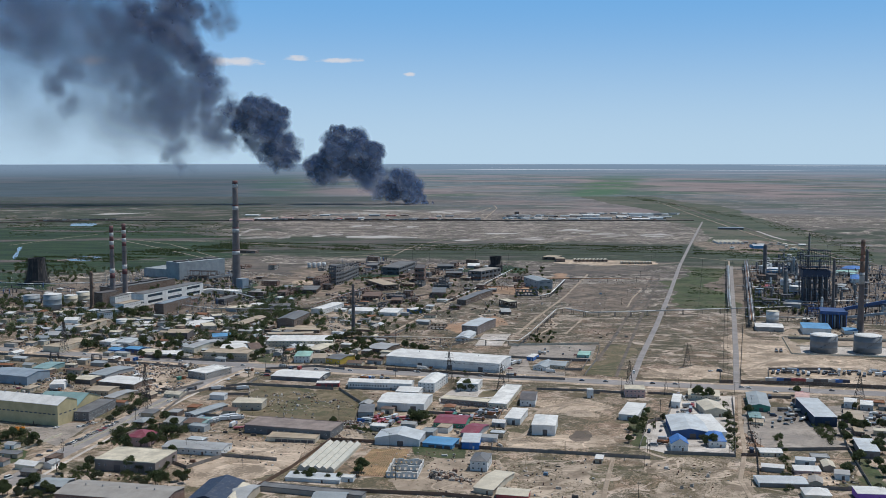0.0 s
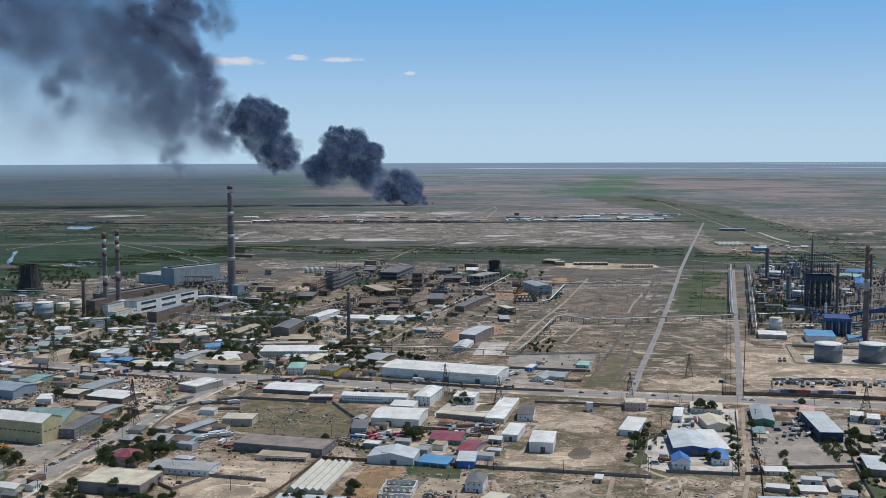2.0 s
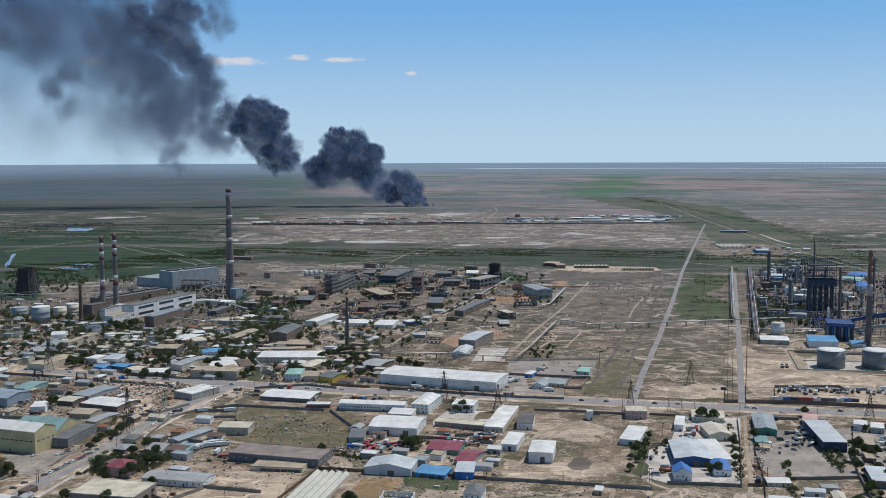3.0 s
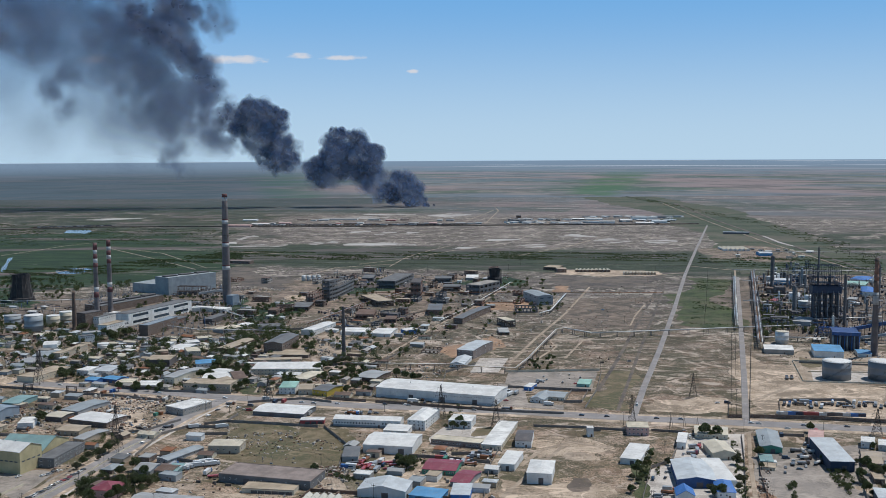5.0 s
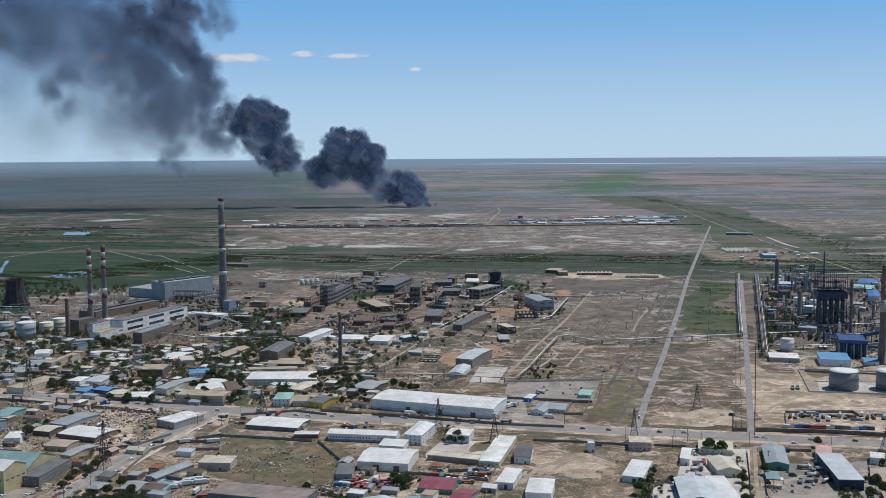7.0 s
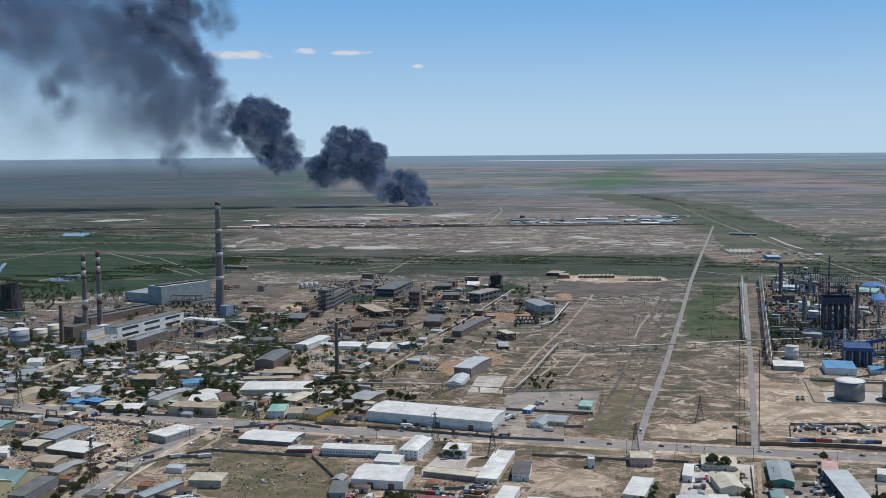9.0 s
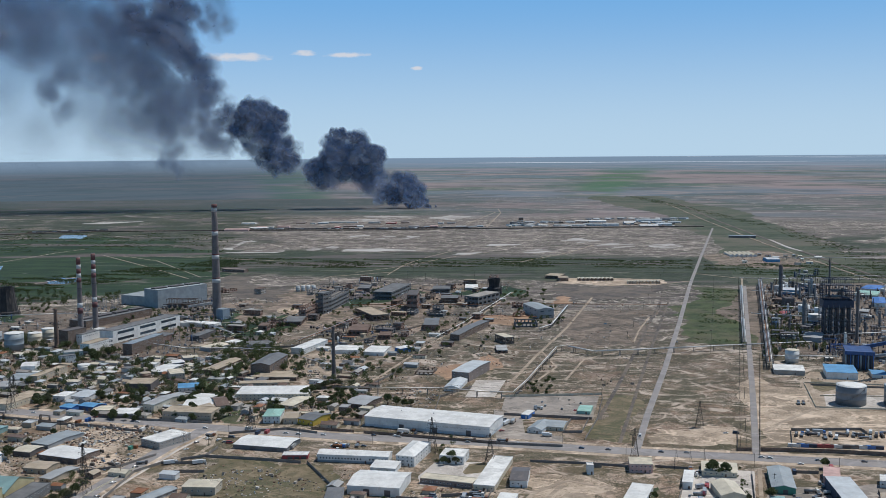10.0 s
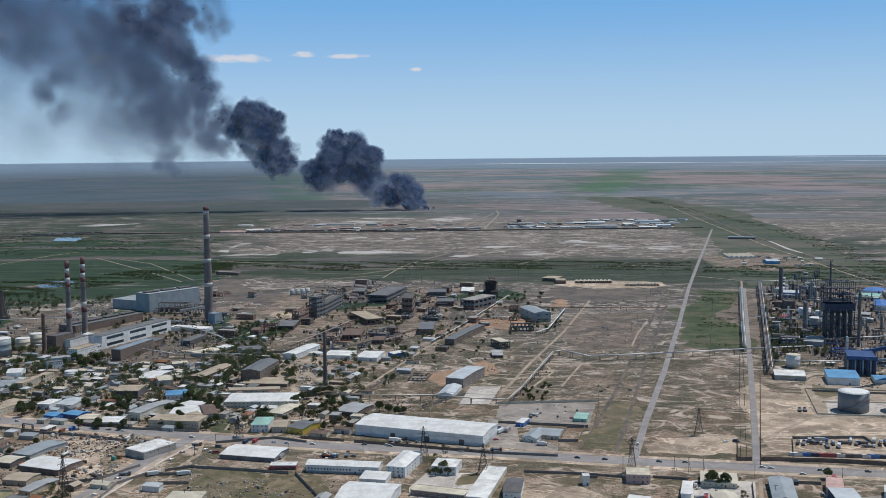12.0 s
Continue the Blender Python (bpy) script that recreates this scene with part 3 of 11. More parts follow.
def roof_mesh(L, W, H, kind, rise, over, flip=False):
    bm, t = bmesh.new(), 0.22
    x, y = L / 2 + over, W / 2 + over
    if kind == "flat":
        box(bm, -L / 2 - 0.12, -W / 2 - 0.12, H, L / 2 + 0.12, W / 2 + 0.12, H + 0.3)
        box(bm, -L / 2 - 0.15, -W / 2 - 0.15, H + 0.3, L / 2 + 0.15, -W / 2 + 0.2, H + 0.55)
        box(bm, -L / 2 - 0.15, W / 2 - 0.2, H + 0.3, L / 2 + 0.15, W / 2 + 0.15, H + 0.55)
        box(bm, -L / 2 - 0.15, -W / 2 + 0.2, H + 0.3, -L / 2 + 0.2, W / 2 - 0.2, H + 0.55)
        box(bm, L / 2 - 0.2, -W / 2 + 0.2, H + 0.3, L / 2 + 0.15, W / 2 - 0.2, H + 0.55)
    elif kind == "along":
        d = rise * over / (W / 2)
        slab(bm, ((-x, -y, H + t - d), (x, -y, H + t - d), (x, 0, H + t + rise), (-x, 0, H + t + rise)), t)
        slab(bm, ((-x, 0, H + t + rise), (x, 0, H + t + rise), (x, y, H + t - d), (-x, y, H + t - d)), t)
    elif kind == "across":
        d = rise * over / (L / 2)
        slab(bm, ((-x, -y, H + t - d), (0, -y, H + t + rise), (0, y, H + t + rise), (-x, y, H + t - d)), t)
        slab(bm, ((0, -y, H + t + rise), (x, -y, H + t - d), (x, y, H + t - d), (0, y, H + t + rise)), t)
    elif kind == "mono":
        slab(bm, ((-x, -y, H + t), (x, -y, H + t), (x, y, H + t + rise), (-x, y, H + t + rise)), t)
    else:  # hip
        r = max(0.0, L / 2 - W / 2) if L >= W else 0.0
        s = max(0.0, W / 2 - L / 2) if W > L else 0.0
        z0, z1 = H + t, H + t + rise
        a, b, c, d = (-x, -y, z0), (x, -y, z0), (x, y, z0), (-x, y, z0)
        if L >= W:
            p, q = (-max(r, 0.01), 0, z1), (max(r, 0.01), 0, z1)
            for f in ((a, b, q, p), (c, d, p, q), (b, c, q), (d, a, p)):
                slab(bm, f, t)
        else:
            p, q = (0, -max(s, 0.01), z1), (0, max(s, 0.01), z1)
            for f in ((a, b, p), (b, c, q, p), (c, d, q), (d, a, p, q)):
                slab(bm, f, t)
    bmesh.ops.recalc_face_normals(bm, faces=bm.faces)
    return bm


def wall_mesh(L, W, H, kind, rise):
    bm = bmesh.new()
    x, y = L / 2, W / 2
    low = [bm.verts.new(p) for p in ((-x, -y, 0), (x, -y, 0), (x, y, 0), (-x, y, 0))]
    back = rise if kind == "mono" else 0
    top = [bm.verts.new(p) for p in ((-x, -y, H), (x, -y, H), (x, y, H + back), (-x, y, H + back))]
    for i in range(4):
        j = (i + 1) % 4
        bm.faces.new((low[i], low[j], top[j], top[i]))
    bm.faces.new(low[::-1])
    if kind == "along":
        for s, (i, j) in ((-1, (0, 3)), (1, (2, 1))):
            p = bm.verts.new((s * x, 0, H + rise))
            bm.faces.new((top[i], top[j], p))
    elif kind == "across":
        for s, (i, j) in ((-1, (1, 0)), (1, (3, 2))):
            p = bm.verts.new((0, s * y, H + rise))
            bm.faces.new((top[i], top[j], p))
    else:
        bm.faces.new(top)
    bmesh.ops.recalc_face_normals(bm, faces=bm.faces)
    return bm


def shell_mesh(L, W, H, rows, cols, side):
    """Walls of a gutted block, with empty window openings cut right through them."""
    bm, t = bmesh.new(), 0.45
    step = H / rows
    for n, l, run in ((cols, L, lambda a, b, z0, z1, s: box(bm, a, s * W / 2 - (t if s > 0 else 0), z0, b, s * W / 2 + (t if s < 0 else 0), z1)),
                      (side, W - 2 * t, lambda a, b, z0, z1, s: box(bm, s * L / 2 - (t if s > 0 else 0), a, z0, s * L / 2 + (t if s < 0 else 0), b, z1))):
        n = max(2, n)
        for s in (-1, 1):
            for r in range(rows):
                z = step * r
                run(-l / 2, l / 2, z, z + step * 0.32, s), run(-l / 2, l / 2, z + step * 0.80, z + step, s)
                for i in range(n + 1):
                    c, h = -l / 2 + l * i / n, 0.17 * l / n
                    run(max(-l / 2, c - h), min(l / 2, c + h), z + step * 0.32, z + step * 0.80, s)
    return bm


WORDS = {"dark": "blackened", "sky": "bright blue", "paleblue": "pale blue", "bluegrey": "blue-grey", "tan": "tan", "concrete": "bare concrete", "brick": "red brick", "brown": "brown brick"}
SHAPE = {"flat": "flat", "along": "pitched", "across": "gabled", "mono": "lean-to", "hip": "hipped"}
USE = {"house": "house", "warehouse": "warehouse", "shed": "shed", "workshop": "workshop", "office_building": "office", "apartment_building": "apartment", "hall": "hall", "garage": "garage"}


def building(name, x, y, L, W, H, turn, roof="flat", rise=None, wall="white", top="white", rows=0, cols=0, side=0, gates=0, doors=1, gate_key="dark", plinth="",
             label="", group="", vents=0, wh=1.2, ww=1.2, chim=0, felted=None, fk="white", lantern=0, gutted=False):
    """A building on its plot: walls, roof, windows row by row, doors and gates, plinth, roof vents."""
    rise = (0.18 * min(L, W) if roof != "mono" else 0.1 * W) if rise is None else rise
    if not label:
        label = f"{WORDS.get(wall, wall)} {name.replace('_', ' ')} with a {SHAPE[roof]} {WORDS.get(top, top)} roof"
    ob = thing(name, pose(x, y, 0, 0, 0, turn), label, USE.get(name, "building"), group)
    q = min(L, W)
    for i in range(max(1, int(max(L, W) / q))):
        k = ((i + 0.5) / max(1, int(max(L, W) / q)) - 0.5) * max(L, W)
        c, d = math.cos(radians(turn)), math.sin(radians(turn))
        claim(x + (c * k if L > W else -d * k), y + (d * k if L > W else c * k), 0.6 * q)
    if gutted:
        rows, cols, side, doors = max(1, rows), cols or max(2, int(L / 4.5)), side or max(2, int(W / 4.5)), 0
        part("wall", shell_mesh(L, W, H, rows, cols, side), wall_paint(wall), ob)
        for r in range(rows):
            b = bmesh.new()
            box(b, -L / 2 + 0.46, -W / 2 + 0.46, H * r / rows + 0.02, L / 2 - 0.46, W / 2 - 0.46, H * r / rows + 0.3)
            part("floor_slab", b, CRETE_DARK, ob)
        rows = 0
    else:
        part("wall", wall_mesh(L, W, H, roof, rise), wall_paint(wall), ob)
    if gutted != "roofless":
        part("roof", roof_mesh(L, W, H, roof, rise, 0.4), (felt if (felted if felted is not None else roof == "flat") else sheet)(top), ob)
    if plinth:
        b = bmesh.new()
        for x0, y0, x1, y1 in ((-L / 2 - 0.06, -W / 2 - 0.06, L / 2 + 0.06, -W / 2), (-L / 2 - 0.06, W / 2, L / 2 + 0.06, W / 2 + 0.06), (-L / 2 - 0.06, -W / 2, -L / 2, W / 2), (L / 2, -W / 2, L / 2 + 0.06, W / 2)):
            box(b, x0, y0, 0, x1, y1, 0.28 * H)
        part("plinth", b, wall_paint(plinth), ob)
    step = H / max(rows, 1)
    taken = []
    for g in range(gates):
        gx = L * ((g + 0.5) / gates - 0.5) * 0.8 + 0.07 * L
        gw, gh = min(4.2, L * 0.2), min(4.2, H * 0.7)
        taken.append((gx - gw / 2 - 0.7, gx + gw / 2 + 0.7, gh + 0.7))
        opening(ob, "gate", gx, -W / 2, 0, gw, gh, 0, gate_key)
    if doors and not gates:
        dx = L * (0.18 if doors == 1 else 0.0)
        taken.append((dx - 1.2, dx + 1.2, 2.7))
        opening(ob, "door", dx, -W / 2, 0, 1.1, min(2.1, H * 0.8), 0, "brown" if wall not in ("blue",) else "white")
    h = min(wh, step * 0.6)
    for r in range(rows):
        z = step * (r + 0.55)
        for i in range(cols):
            wx = L * ((i + 0.5) / cols - 0.5) * 0.96
            w = min(ww, 0.7 * L / cols)
            if any(a < wx + w / 2 and wx - w / 2 < b and z - h / 2 < c for a, b, c in taken):
                continue
            window(ob, wx, -W / 2, z, w, h, 0, fk)
        for i in range(side):
            wy = W * ((i + 0.5) / side - 0.5) * 0.94
            w = min(ww, 0.7 * W / side)
            window(ob, L / 2, wy, z, w, h, 90, fk)
            window(ob, -L / 2, wy, z, w, h, -90, fk)
    for i in range(vents):
        b = bmesh.new()
        ridge = H + 0.22 + (rise if roof in ("along", "across", "hip") else 0.1 if roof == "flat" else rise * 0.5)
        k = ((i + 0.5) / vents - 0.5) * 0.8
        px, py = (L * k, 0) if roof != "across" else (0, W * k)
        rod(b, (px, py, ridge - 0.25), (px, py, ridge + 0.7), 0.3, 0.3, 8)
        rod(b, (px, py, ridge + 0.75), (px, py, ridge + 1.0), 0.5, 0.1, 8)
        part("vent", b, GALV, ob)
    for i in range(lantern):
        b = bmesh.new()
        lx, w = L * ((i + 0.5) / lantern - 0.5), 0.38 * L / lantern
        box(b, lx - w, -W * 0.14, H + 0.31, lx + w, W * 0.14, H + 1.9)
        box(b, lx - w - 0.2, -W * 0.16, H + 1.9, lx + w + 0.2, W * 0.16, H + 2.2)
        part("roof_lantern", b, felt("dark"), ob, "dark glazed roof lantern")
    if chim:
        b = bmesh.new()
        zc = H + (rise * 0.5 if roof != "flat" else 0.2)
        box(b, L * 0.2 - 0.35, -0.35, zc, L * 0.2 + 0.35, 0.35, zc + 1.6 + 0.3 * rise)
        box(b, L * 0.2 - 0.45, -0.45, zc + 1.6 + 0.3 * rise, L * 0.2 + 0.45, 0.45, zc + 1.8 + 0.3 * rise)
        part("chimney", b, wall_paint("brick"), ob)
    return ob

# ---- ground and roads ----
bm = bmesh.new()
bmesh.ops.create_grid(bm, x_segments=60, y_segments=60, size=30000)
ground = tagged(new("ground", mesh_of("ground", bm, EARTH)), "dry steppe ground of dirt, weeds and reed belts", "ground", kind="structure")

patch("sand_flat", "pale trampled sand beside the road", "sand flat", SAND, [(266.6, 1098.4), (267.5, 1063.6), (299.5, 1051.8), (284.8, 977.6), (362.1, 945.4), (331.1, 863.8), (208.5, 860.5)], 4, 14)
patch("sand_flat", "pale bare sand along the main road", "sand flat", SAND, [(135.5, 906.8), (160.8, 900.5), (180.7, 924.1), (200.3, 914.8), (190.0, 861.9), (158.4, 860.5), (124.9, 863.5)], 5, 14)
patch("paved_yard", "pale concrete yard of the blue hall", "paved yard", PAVING, [(102.9, 708.5), (120.6, 725.1), (142.7, 801.0), (187.2, 799.1), (148.4, 635.3), (104.2, 638.3), (90.0, 650.6)], 1, 14)
patch("gravel_yard", "grey gravel yard behind halls", "gravel yard", GRAVEL, [(191.3, 762.2), (262.1, 772.5), (226.8, 652.9), (167.8, 647.6)], 2, 14)
patch("gravel_yard", "grey gravel yard with parked lorries", "gravel yard", GRAVEL, [(256.9, 754.7), (290.1, 756.2), (254.8, 663.4), (243.4, 665.6)], 2, 14)
patch("paved_yard", "concrete apron round the big tanks", "paved yard", TRACK, [(280.9, 970.5), (300.3, 1082.8), (324.5, 1126.9), (430.6, 1100.3), (379.7, 973.4)], 0.5, 14)
patch("sand_flat", "bare earth bank beside the tanks", "sand flat", DRY, [(315.8, 1097.3), (326.1, 1075.2), (352.4, 1070.5), (309.0, 1037.8), (304.7, 1055.9)], 1, 14)
patch("paved_yard", "white concrete bund floor round the big tanks", "paved yard", PAVING, [(307.3, 1030.2), (348.1, 1026.3), (399.6, 1022.8), (379.7, 973.4), (321.3, 978.4), (295.8, 984.5)], 0.3, 14)
patch("sand_flat", "pale pad under a row of small sheds", "sand flat", SAND, [(108.3, 1834.5), (158.6, 1903.8), (292.3, 1878.2), (284.7, 1811.3), (178.3, 1794.5)], 4, 14)
patch("truck_yard", "pale dusty lorry yard behind a long wall", "truck yard", SAND, [(243.3, 904.3), (343.6, 896.7), (375.7, 888.7), (351.4, 830.5), (227.8, 850.3)], 2, 14)
patch("grass_field", "rough green field between two roads", "grass field", GRASS, [(336.0, 1778.0), (396.1, 1750.5), (290.5, 1273.9), (226.0, 1290.0), (254.0, 1420.0), (322.0, 1745.0)], 7, 14)
patch("weed_plot", "dry weedy plot beside the road", "weed plot", DRY, [(105.2, 1017.3), (134.8, 1024.9), (110.9, 867.4), (75.2, 879.8)], 5, 14)
patch("weed_plot", "overgrown vacant lot with rubble", "weed plot", DRY, [(-210.3, 826.2), (-114.1, 805.3), (-103.5, 774.4), (-106.3, 710.0), (-117.9, 704.7), (-185.7, 721.1), (-205.3, 775.5)], 5, 14)
patch("weed_plot", "scrubby waste ground with tracks", "weed plot", SCRUB, [(-0.7, 621.1), (70.3, 617.1), (56.7, 531.3), (2.7, 528.9)], 8, 14)
patch("weed_plot", "scrubby waste ground beside a track", "weed plot", SCRUB, [(85.6, 625.0), (142.2, 623.9), (124.5, 534.4), (78.3, 532.3)], 8, 14)
patch("sand_flat", "bare pale yard below a workshop", "sand flat", SAND, [(-207.9, 608.1), (-151.6, 614.3), (-138.9, 642.9), (-138.1, 584.6), (-182.1, 557.0)], 4, 14)
patch("sand_flat", "bare pale yard between garages", "sand flat", SAND, [(-189.2, 661.2), (-160.0, 652.8), (-124.0, 643.6), (-140.8, 614.8), (-180.6, 628.0)], 3, 14)
patch("sand_flat", "pale rutted drive round the building shell", "sand flat", TRACK, [(-70.0, 575.0), (-48.0, 606.0), (-44.0, 628.0), (-22.0, 622.0), (-14.0, 590.0), (-20.0, 560.0), (-62.0, 556.0)], 2, 8)
patch("vegetable_plot", "brown tilled vegetable plot", "vegetable plot", RUSTY, [(-86.5, 638.7), (-61.2, 639.8), (-64.7, 579.1), (-95.7, 582.1)], 0.5, 14)
patch("asphalt_yard", "dark asphalt yard of a depot", "asphalt yard", GRAVEL, [(13.2, 1013.1), (100.3, 1020.2), (86.8, 940.9), (28.0, 949.2), (9.4, 965.2)], 0.6, 14)
patch("paved_yard", "paved forecourt beside a long warehouse", "paved yard", GRAVEL, [(2.8, 964.9), (26.5, 954.6), (28.3, 892.1), (58.1, 883.8), (56.7, 864.9), (5.0, 864.9)], 1, 14)
patch("paved_yard", "concrete yard of a compound", "paved yard", PAVING, [(-49.6, 780.7), (-40.0, 812.8), (8.9, 815.0), (1.1, 753.6), (-47.0, 762.2)], 0.5, 14)
patch("weed_plot", "oval flower bed in a paved yard", "weed plot", DRY, [(-18.8, 789.8), (-14.4, 809.8), (-2.7, 814.5), (-0.0, 806.4), (-5.2, 790.4), (-16.5, 786.0)], 0.3, 14)
patch("paved_yard", "grey forecourt with parked cars", "paved yard", GRAVEL, [(-288.0, 632.2), (-293.1, 675.3), (-285.0, 713.3), (-276.8, 702.3), (-283.0, 650.0)], 1, 14)
patch("paved_yard", "grey drive beside yellow hall", "paved yard", GRAVEL, [(-340.2, 680.7), (-307.7, 696.1), (-295.1, 690.5), (-296.3, 635.8), (-320.5, 655.3)], 1, 14)
patch("sand_flat", "dusty scrap yard", "sand flat", SAND, [(-355.1, 902.4), (-293.6, 918.4), (-260.9, 802.8), (-294.0, 781.2), (-338.7, 838.0)], 4, 14)
patch("sand_flat", "dusty yard between sheds", "sand flat", SAND, [(-79.0, 727.6), (-49.2, 720.7), (-3.5, 714.7), (-11.6, 676.4), (-54.1, 667.3)], 3, 14)
patch("sand_flat", "pale bulldozed ground around a hall", "sand flat", SAND, [(18.8, 767.0), (64.5, 787.7), (85.8, 761.0), (71.7, 729.4), (30.2, 732.5)], 6, 14)
patch("sand_flat", "pale bulldozed ground behind a hall", "sand flat", SAND, [(0.3, 691.6), (19.3, 670.6), (74.2, 680.2), (74.7, 652.6), (3.4, 646.7)], 6, 14)
patch("dirt_pit", "raked dark earth circle", "dirt pit", CINDER, [(45.9, 676.1), (50.9, 689.4), (59.7, 691.3), (61.7, 679.7), (57.1, 664.0), (48.6, 662.2)], 2.6, 4)
patch("concrete_slab", "large pale concrete slab", "concrete slab", PAVING, [(-24.2, 1011.5), (-15.4, 1082.1), (14.7, 1083.4), (3.4, 1012.7)], 0.4, 14)
patch("bare_soil", "reddish bare soil of the works", "bare soil", RUSTY, [(-18.3, 1472.3), (70.4, 1509.6), (53.0, 1401.3), (-25.9, 1409.6)], 6, 14)
patch("bare_soil", "reddish bare soil of the works", "bare soil", RUSTY, [(-58.4, 1140.3), (0.4, 1223.4), (12.8, 1143.5), (-37.4, 1077.5)], 6, 14)
patch("bare_soil", "reddish bare soil of the works", "bare soil", RUSTY, [(101.9, 1668.4), (136.1, 1686.7), (110.1, 1590.0), (83.4, 1588.8)], 6, 14)
patch("scorched_ground", "dark burnt strip of ground", "scorched ground", ASH, [(53.6, 1753.1), (126.6, 1813.0), (290.6, 1801.2), (253.5, 1658.9), (124.0, 1653.1)], 9, 14)
patch("weed_plot", "dark weedy field crossed by tracks", "weed plot", CINDER, [(131.0, 1526.0), (242.1, 1531.1), (173.8, 1259.0), (88.3, 1245.8), (91.0, 1330.4)], 8, 14)
patch("coal_yard", "black coal yard of the power station", "coal yard", ASH, [(-497.3, 1954.7), (-437.6, 1912.1), (-284.3, 1587.3), (-291.2, 1549.6), (-419.1, 1696.0)], 6, 14)
patch("sand_flat", "churned drab ground near the power station", "sand flat", DRAB, [(-404.9, 1597.3), (-380.9, 1654.9), (-342.9, 1608.0), (-323.1, 1649.2), (-309.0, 1527.2), (-322.2, 1485.1), (-284.1, 1397.9), (-322.7, 1420.5), (-326.6, 1338.5), (-359.3, 1444.0)], 8, 14)
patch("sand_flat", "pale ground beside a brick hall", "sand flat", TRACK, [(-228.0, 1195.3), (-167.8, 1234.2), (-144.8, 1156.5), (-160.1, 1097.3), (-202.6, 1106.7)], 6, 14)
patch("sand_flat", "sandy clearing by the power station", "sand flat", SAND, [(-422.0, 1140.0), (-407.8, 1209.3), (-383.5, 1157.4), (-395.9, 1079.2)], 4, 14)
patch("salt_pan", "pale salt crust on the wasteland", "salt pan", SALT, [(-351.4, 2391.4), (-339.2, 2465.4), (-252.4, 2480.1), (-175.2, 2449.0), (-170.9, 2390.3), (-256.3, 2390.9)], 9, 14)
patch("salt_pan", "pale salt crust on the wasteland", "salt pan", SALT, [(-445.8, 2451.0), (-433.5, 2497.1), (-400.7, 2465.9), (-417.5, 2406.3)], 9, 14)
patch("salt_pan", "pale salt crust on the wasteland", "salt pan", SALT, [(-405.9, 2481.3), (-397.0, 2528.6), (-370.7, 2512.4), (-380.2, 2465.7)], 9, 14)
patch("salt_pan", "pale salt crust on the wasteland", "salt pan", SALT, [(-399.3, 2775.8), (-382.8, 2835.0), (-341.3, 2854.7), (-361.9, 2794.8)], 9, 14)
patch("salt_pan", "pale salt crust on the wasteland", "salt pan", SALT, [(-315.8, 2717.7), (-286.7, 2813.4), (-261.5, 2793.2), (-278.7, 2735.9)], 9, 14)
patch("salt_pan", "pale salt crust on the wasteland", "salt pan", SALT, [(-277.9, 2698.8), (-240.1, 2812.6), (-200.0, 2792.2), (-246.8, 2716.7)], 9, 14)
patch("salt_pan", "pale salt crust on the wasteland", "salt pan", SALT, [(-617.9, 2378.7), (-581.9, 2422.1), (-534.5, 2451.7), (-487.4, 2421.4), (-501.9, 2363.9), (-567.9, 2364.2)], 9, 14)
patch("salt_pan", "pale salt crust on the wasteland", "salt pan", SALT, [(-1361.3, 3362.9), (-1318.3, 3449.8), (-1229.2, 3447.1), (-1186.5, 3476.1), (-1217.4, 3387.6), (-1292.0, 3332.6)], 9, 14)
patch("salt_pan", "pale salt crust on the wasteland", "salt pan", SALT, [(-648.2, 2467.8), (-635.3, 2703.6), (-611.7, 2666.9), (-612.8, 2437.2)], 9, 14)
patch("salt_pan", "pale salt crust on the wasteland", "salt pan", SALT, [(-96.0, 2320.6), (-65.9, 2375.5), (-33.5, 2375.3), (-57.3, 2293.8)], 9, 14)
patch("salt_pan", "pale salt crust on the wasteland", "salt pan", SALT, [(-524.9, 3455.2), (-417.0, 3512.9), (-292.4, 3418.2), (-421.4, 3392.9)], 9, 14)
patch("salt_pan", "pale salt crust on the wasteland", "salt pan", SALT, [(-35.6, 2525.2), (5.8, 2590.2), (75.8, 2572.8), (33.0, 2508.8)], 9, 14)
patch("salt_pan", "pale salt crust on the wasteland", "salt pan", SALT, [(164.7, 2657.1), (213.5, 2728.8), (265.1, 2655.8), (202.4, 2588.0)], 9, 14)
patch("salt_pan", "pale salt crust on the wasteland", "salt pan", SALT, [(235.1, 2491.4), (300.0, 2587.0), (346.6, 2521.6), (285.2, 2460.5)], 9, 14)
patch("salt_pan", "pale salt crust on the wasteland", "salt pan", SALT, [(360.1, 2521.5), (424.8, 2585.6), (447.8, 2520.7), (386.0, 2430.1)], 9, 14)
patch("salt_pan", "pale salt crust on the wasteland", "salt pan", SALT, [(37.9, 2389.1), (98.0, 2432.1), (147.9, 2388.4), (94.5, 2346.8)], 9, 14)
patch("salt_pan", "pale salt crust on the wasteland", "salt pan", SALT, [(-226.8, 3569.7), (-153.8, 3700.0), (-70.6, 3596.5), (-143.1, 3443.2)], 9, 14)
patch("salt_pan", "pale salt crust on the wasteland", "salt pan", SALT, [(-473.0, 3643.9), (-378.9, 3708.5), (-268.7, 3603.5), (-358.5, 3511.0)], 9, 14)
patch("reed_bank", "wide dark green reed land beyond the power station", "reed bank", REEDS, [(-1565.9, 2590.1), (-1328.2, 2712.9), (-1061.9, 2826.0), (-806.6, 2669.3), (-590.7, 2350.3), (-529.8, 2158.2), (-577.2, 1918.0), (-603.8, 1748.4), (-660.4, 1645.9), (-742.9, 1529.8), (-881.5, 1470.2)], 14, 30)
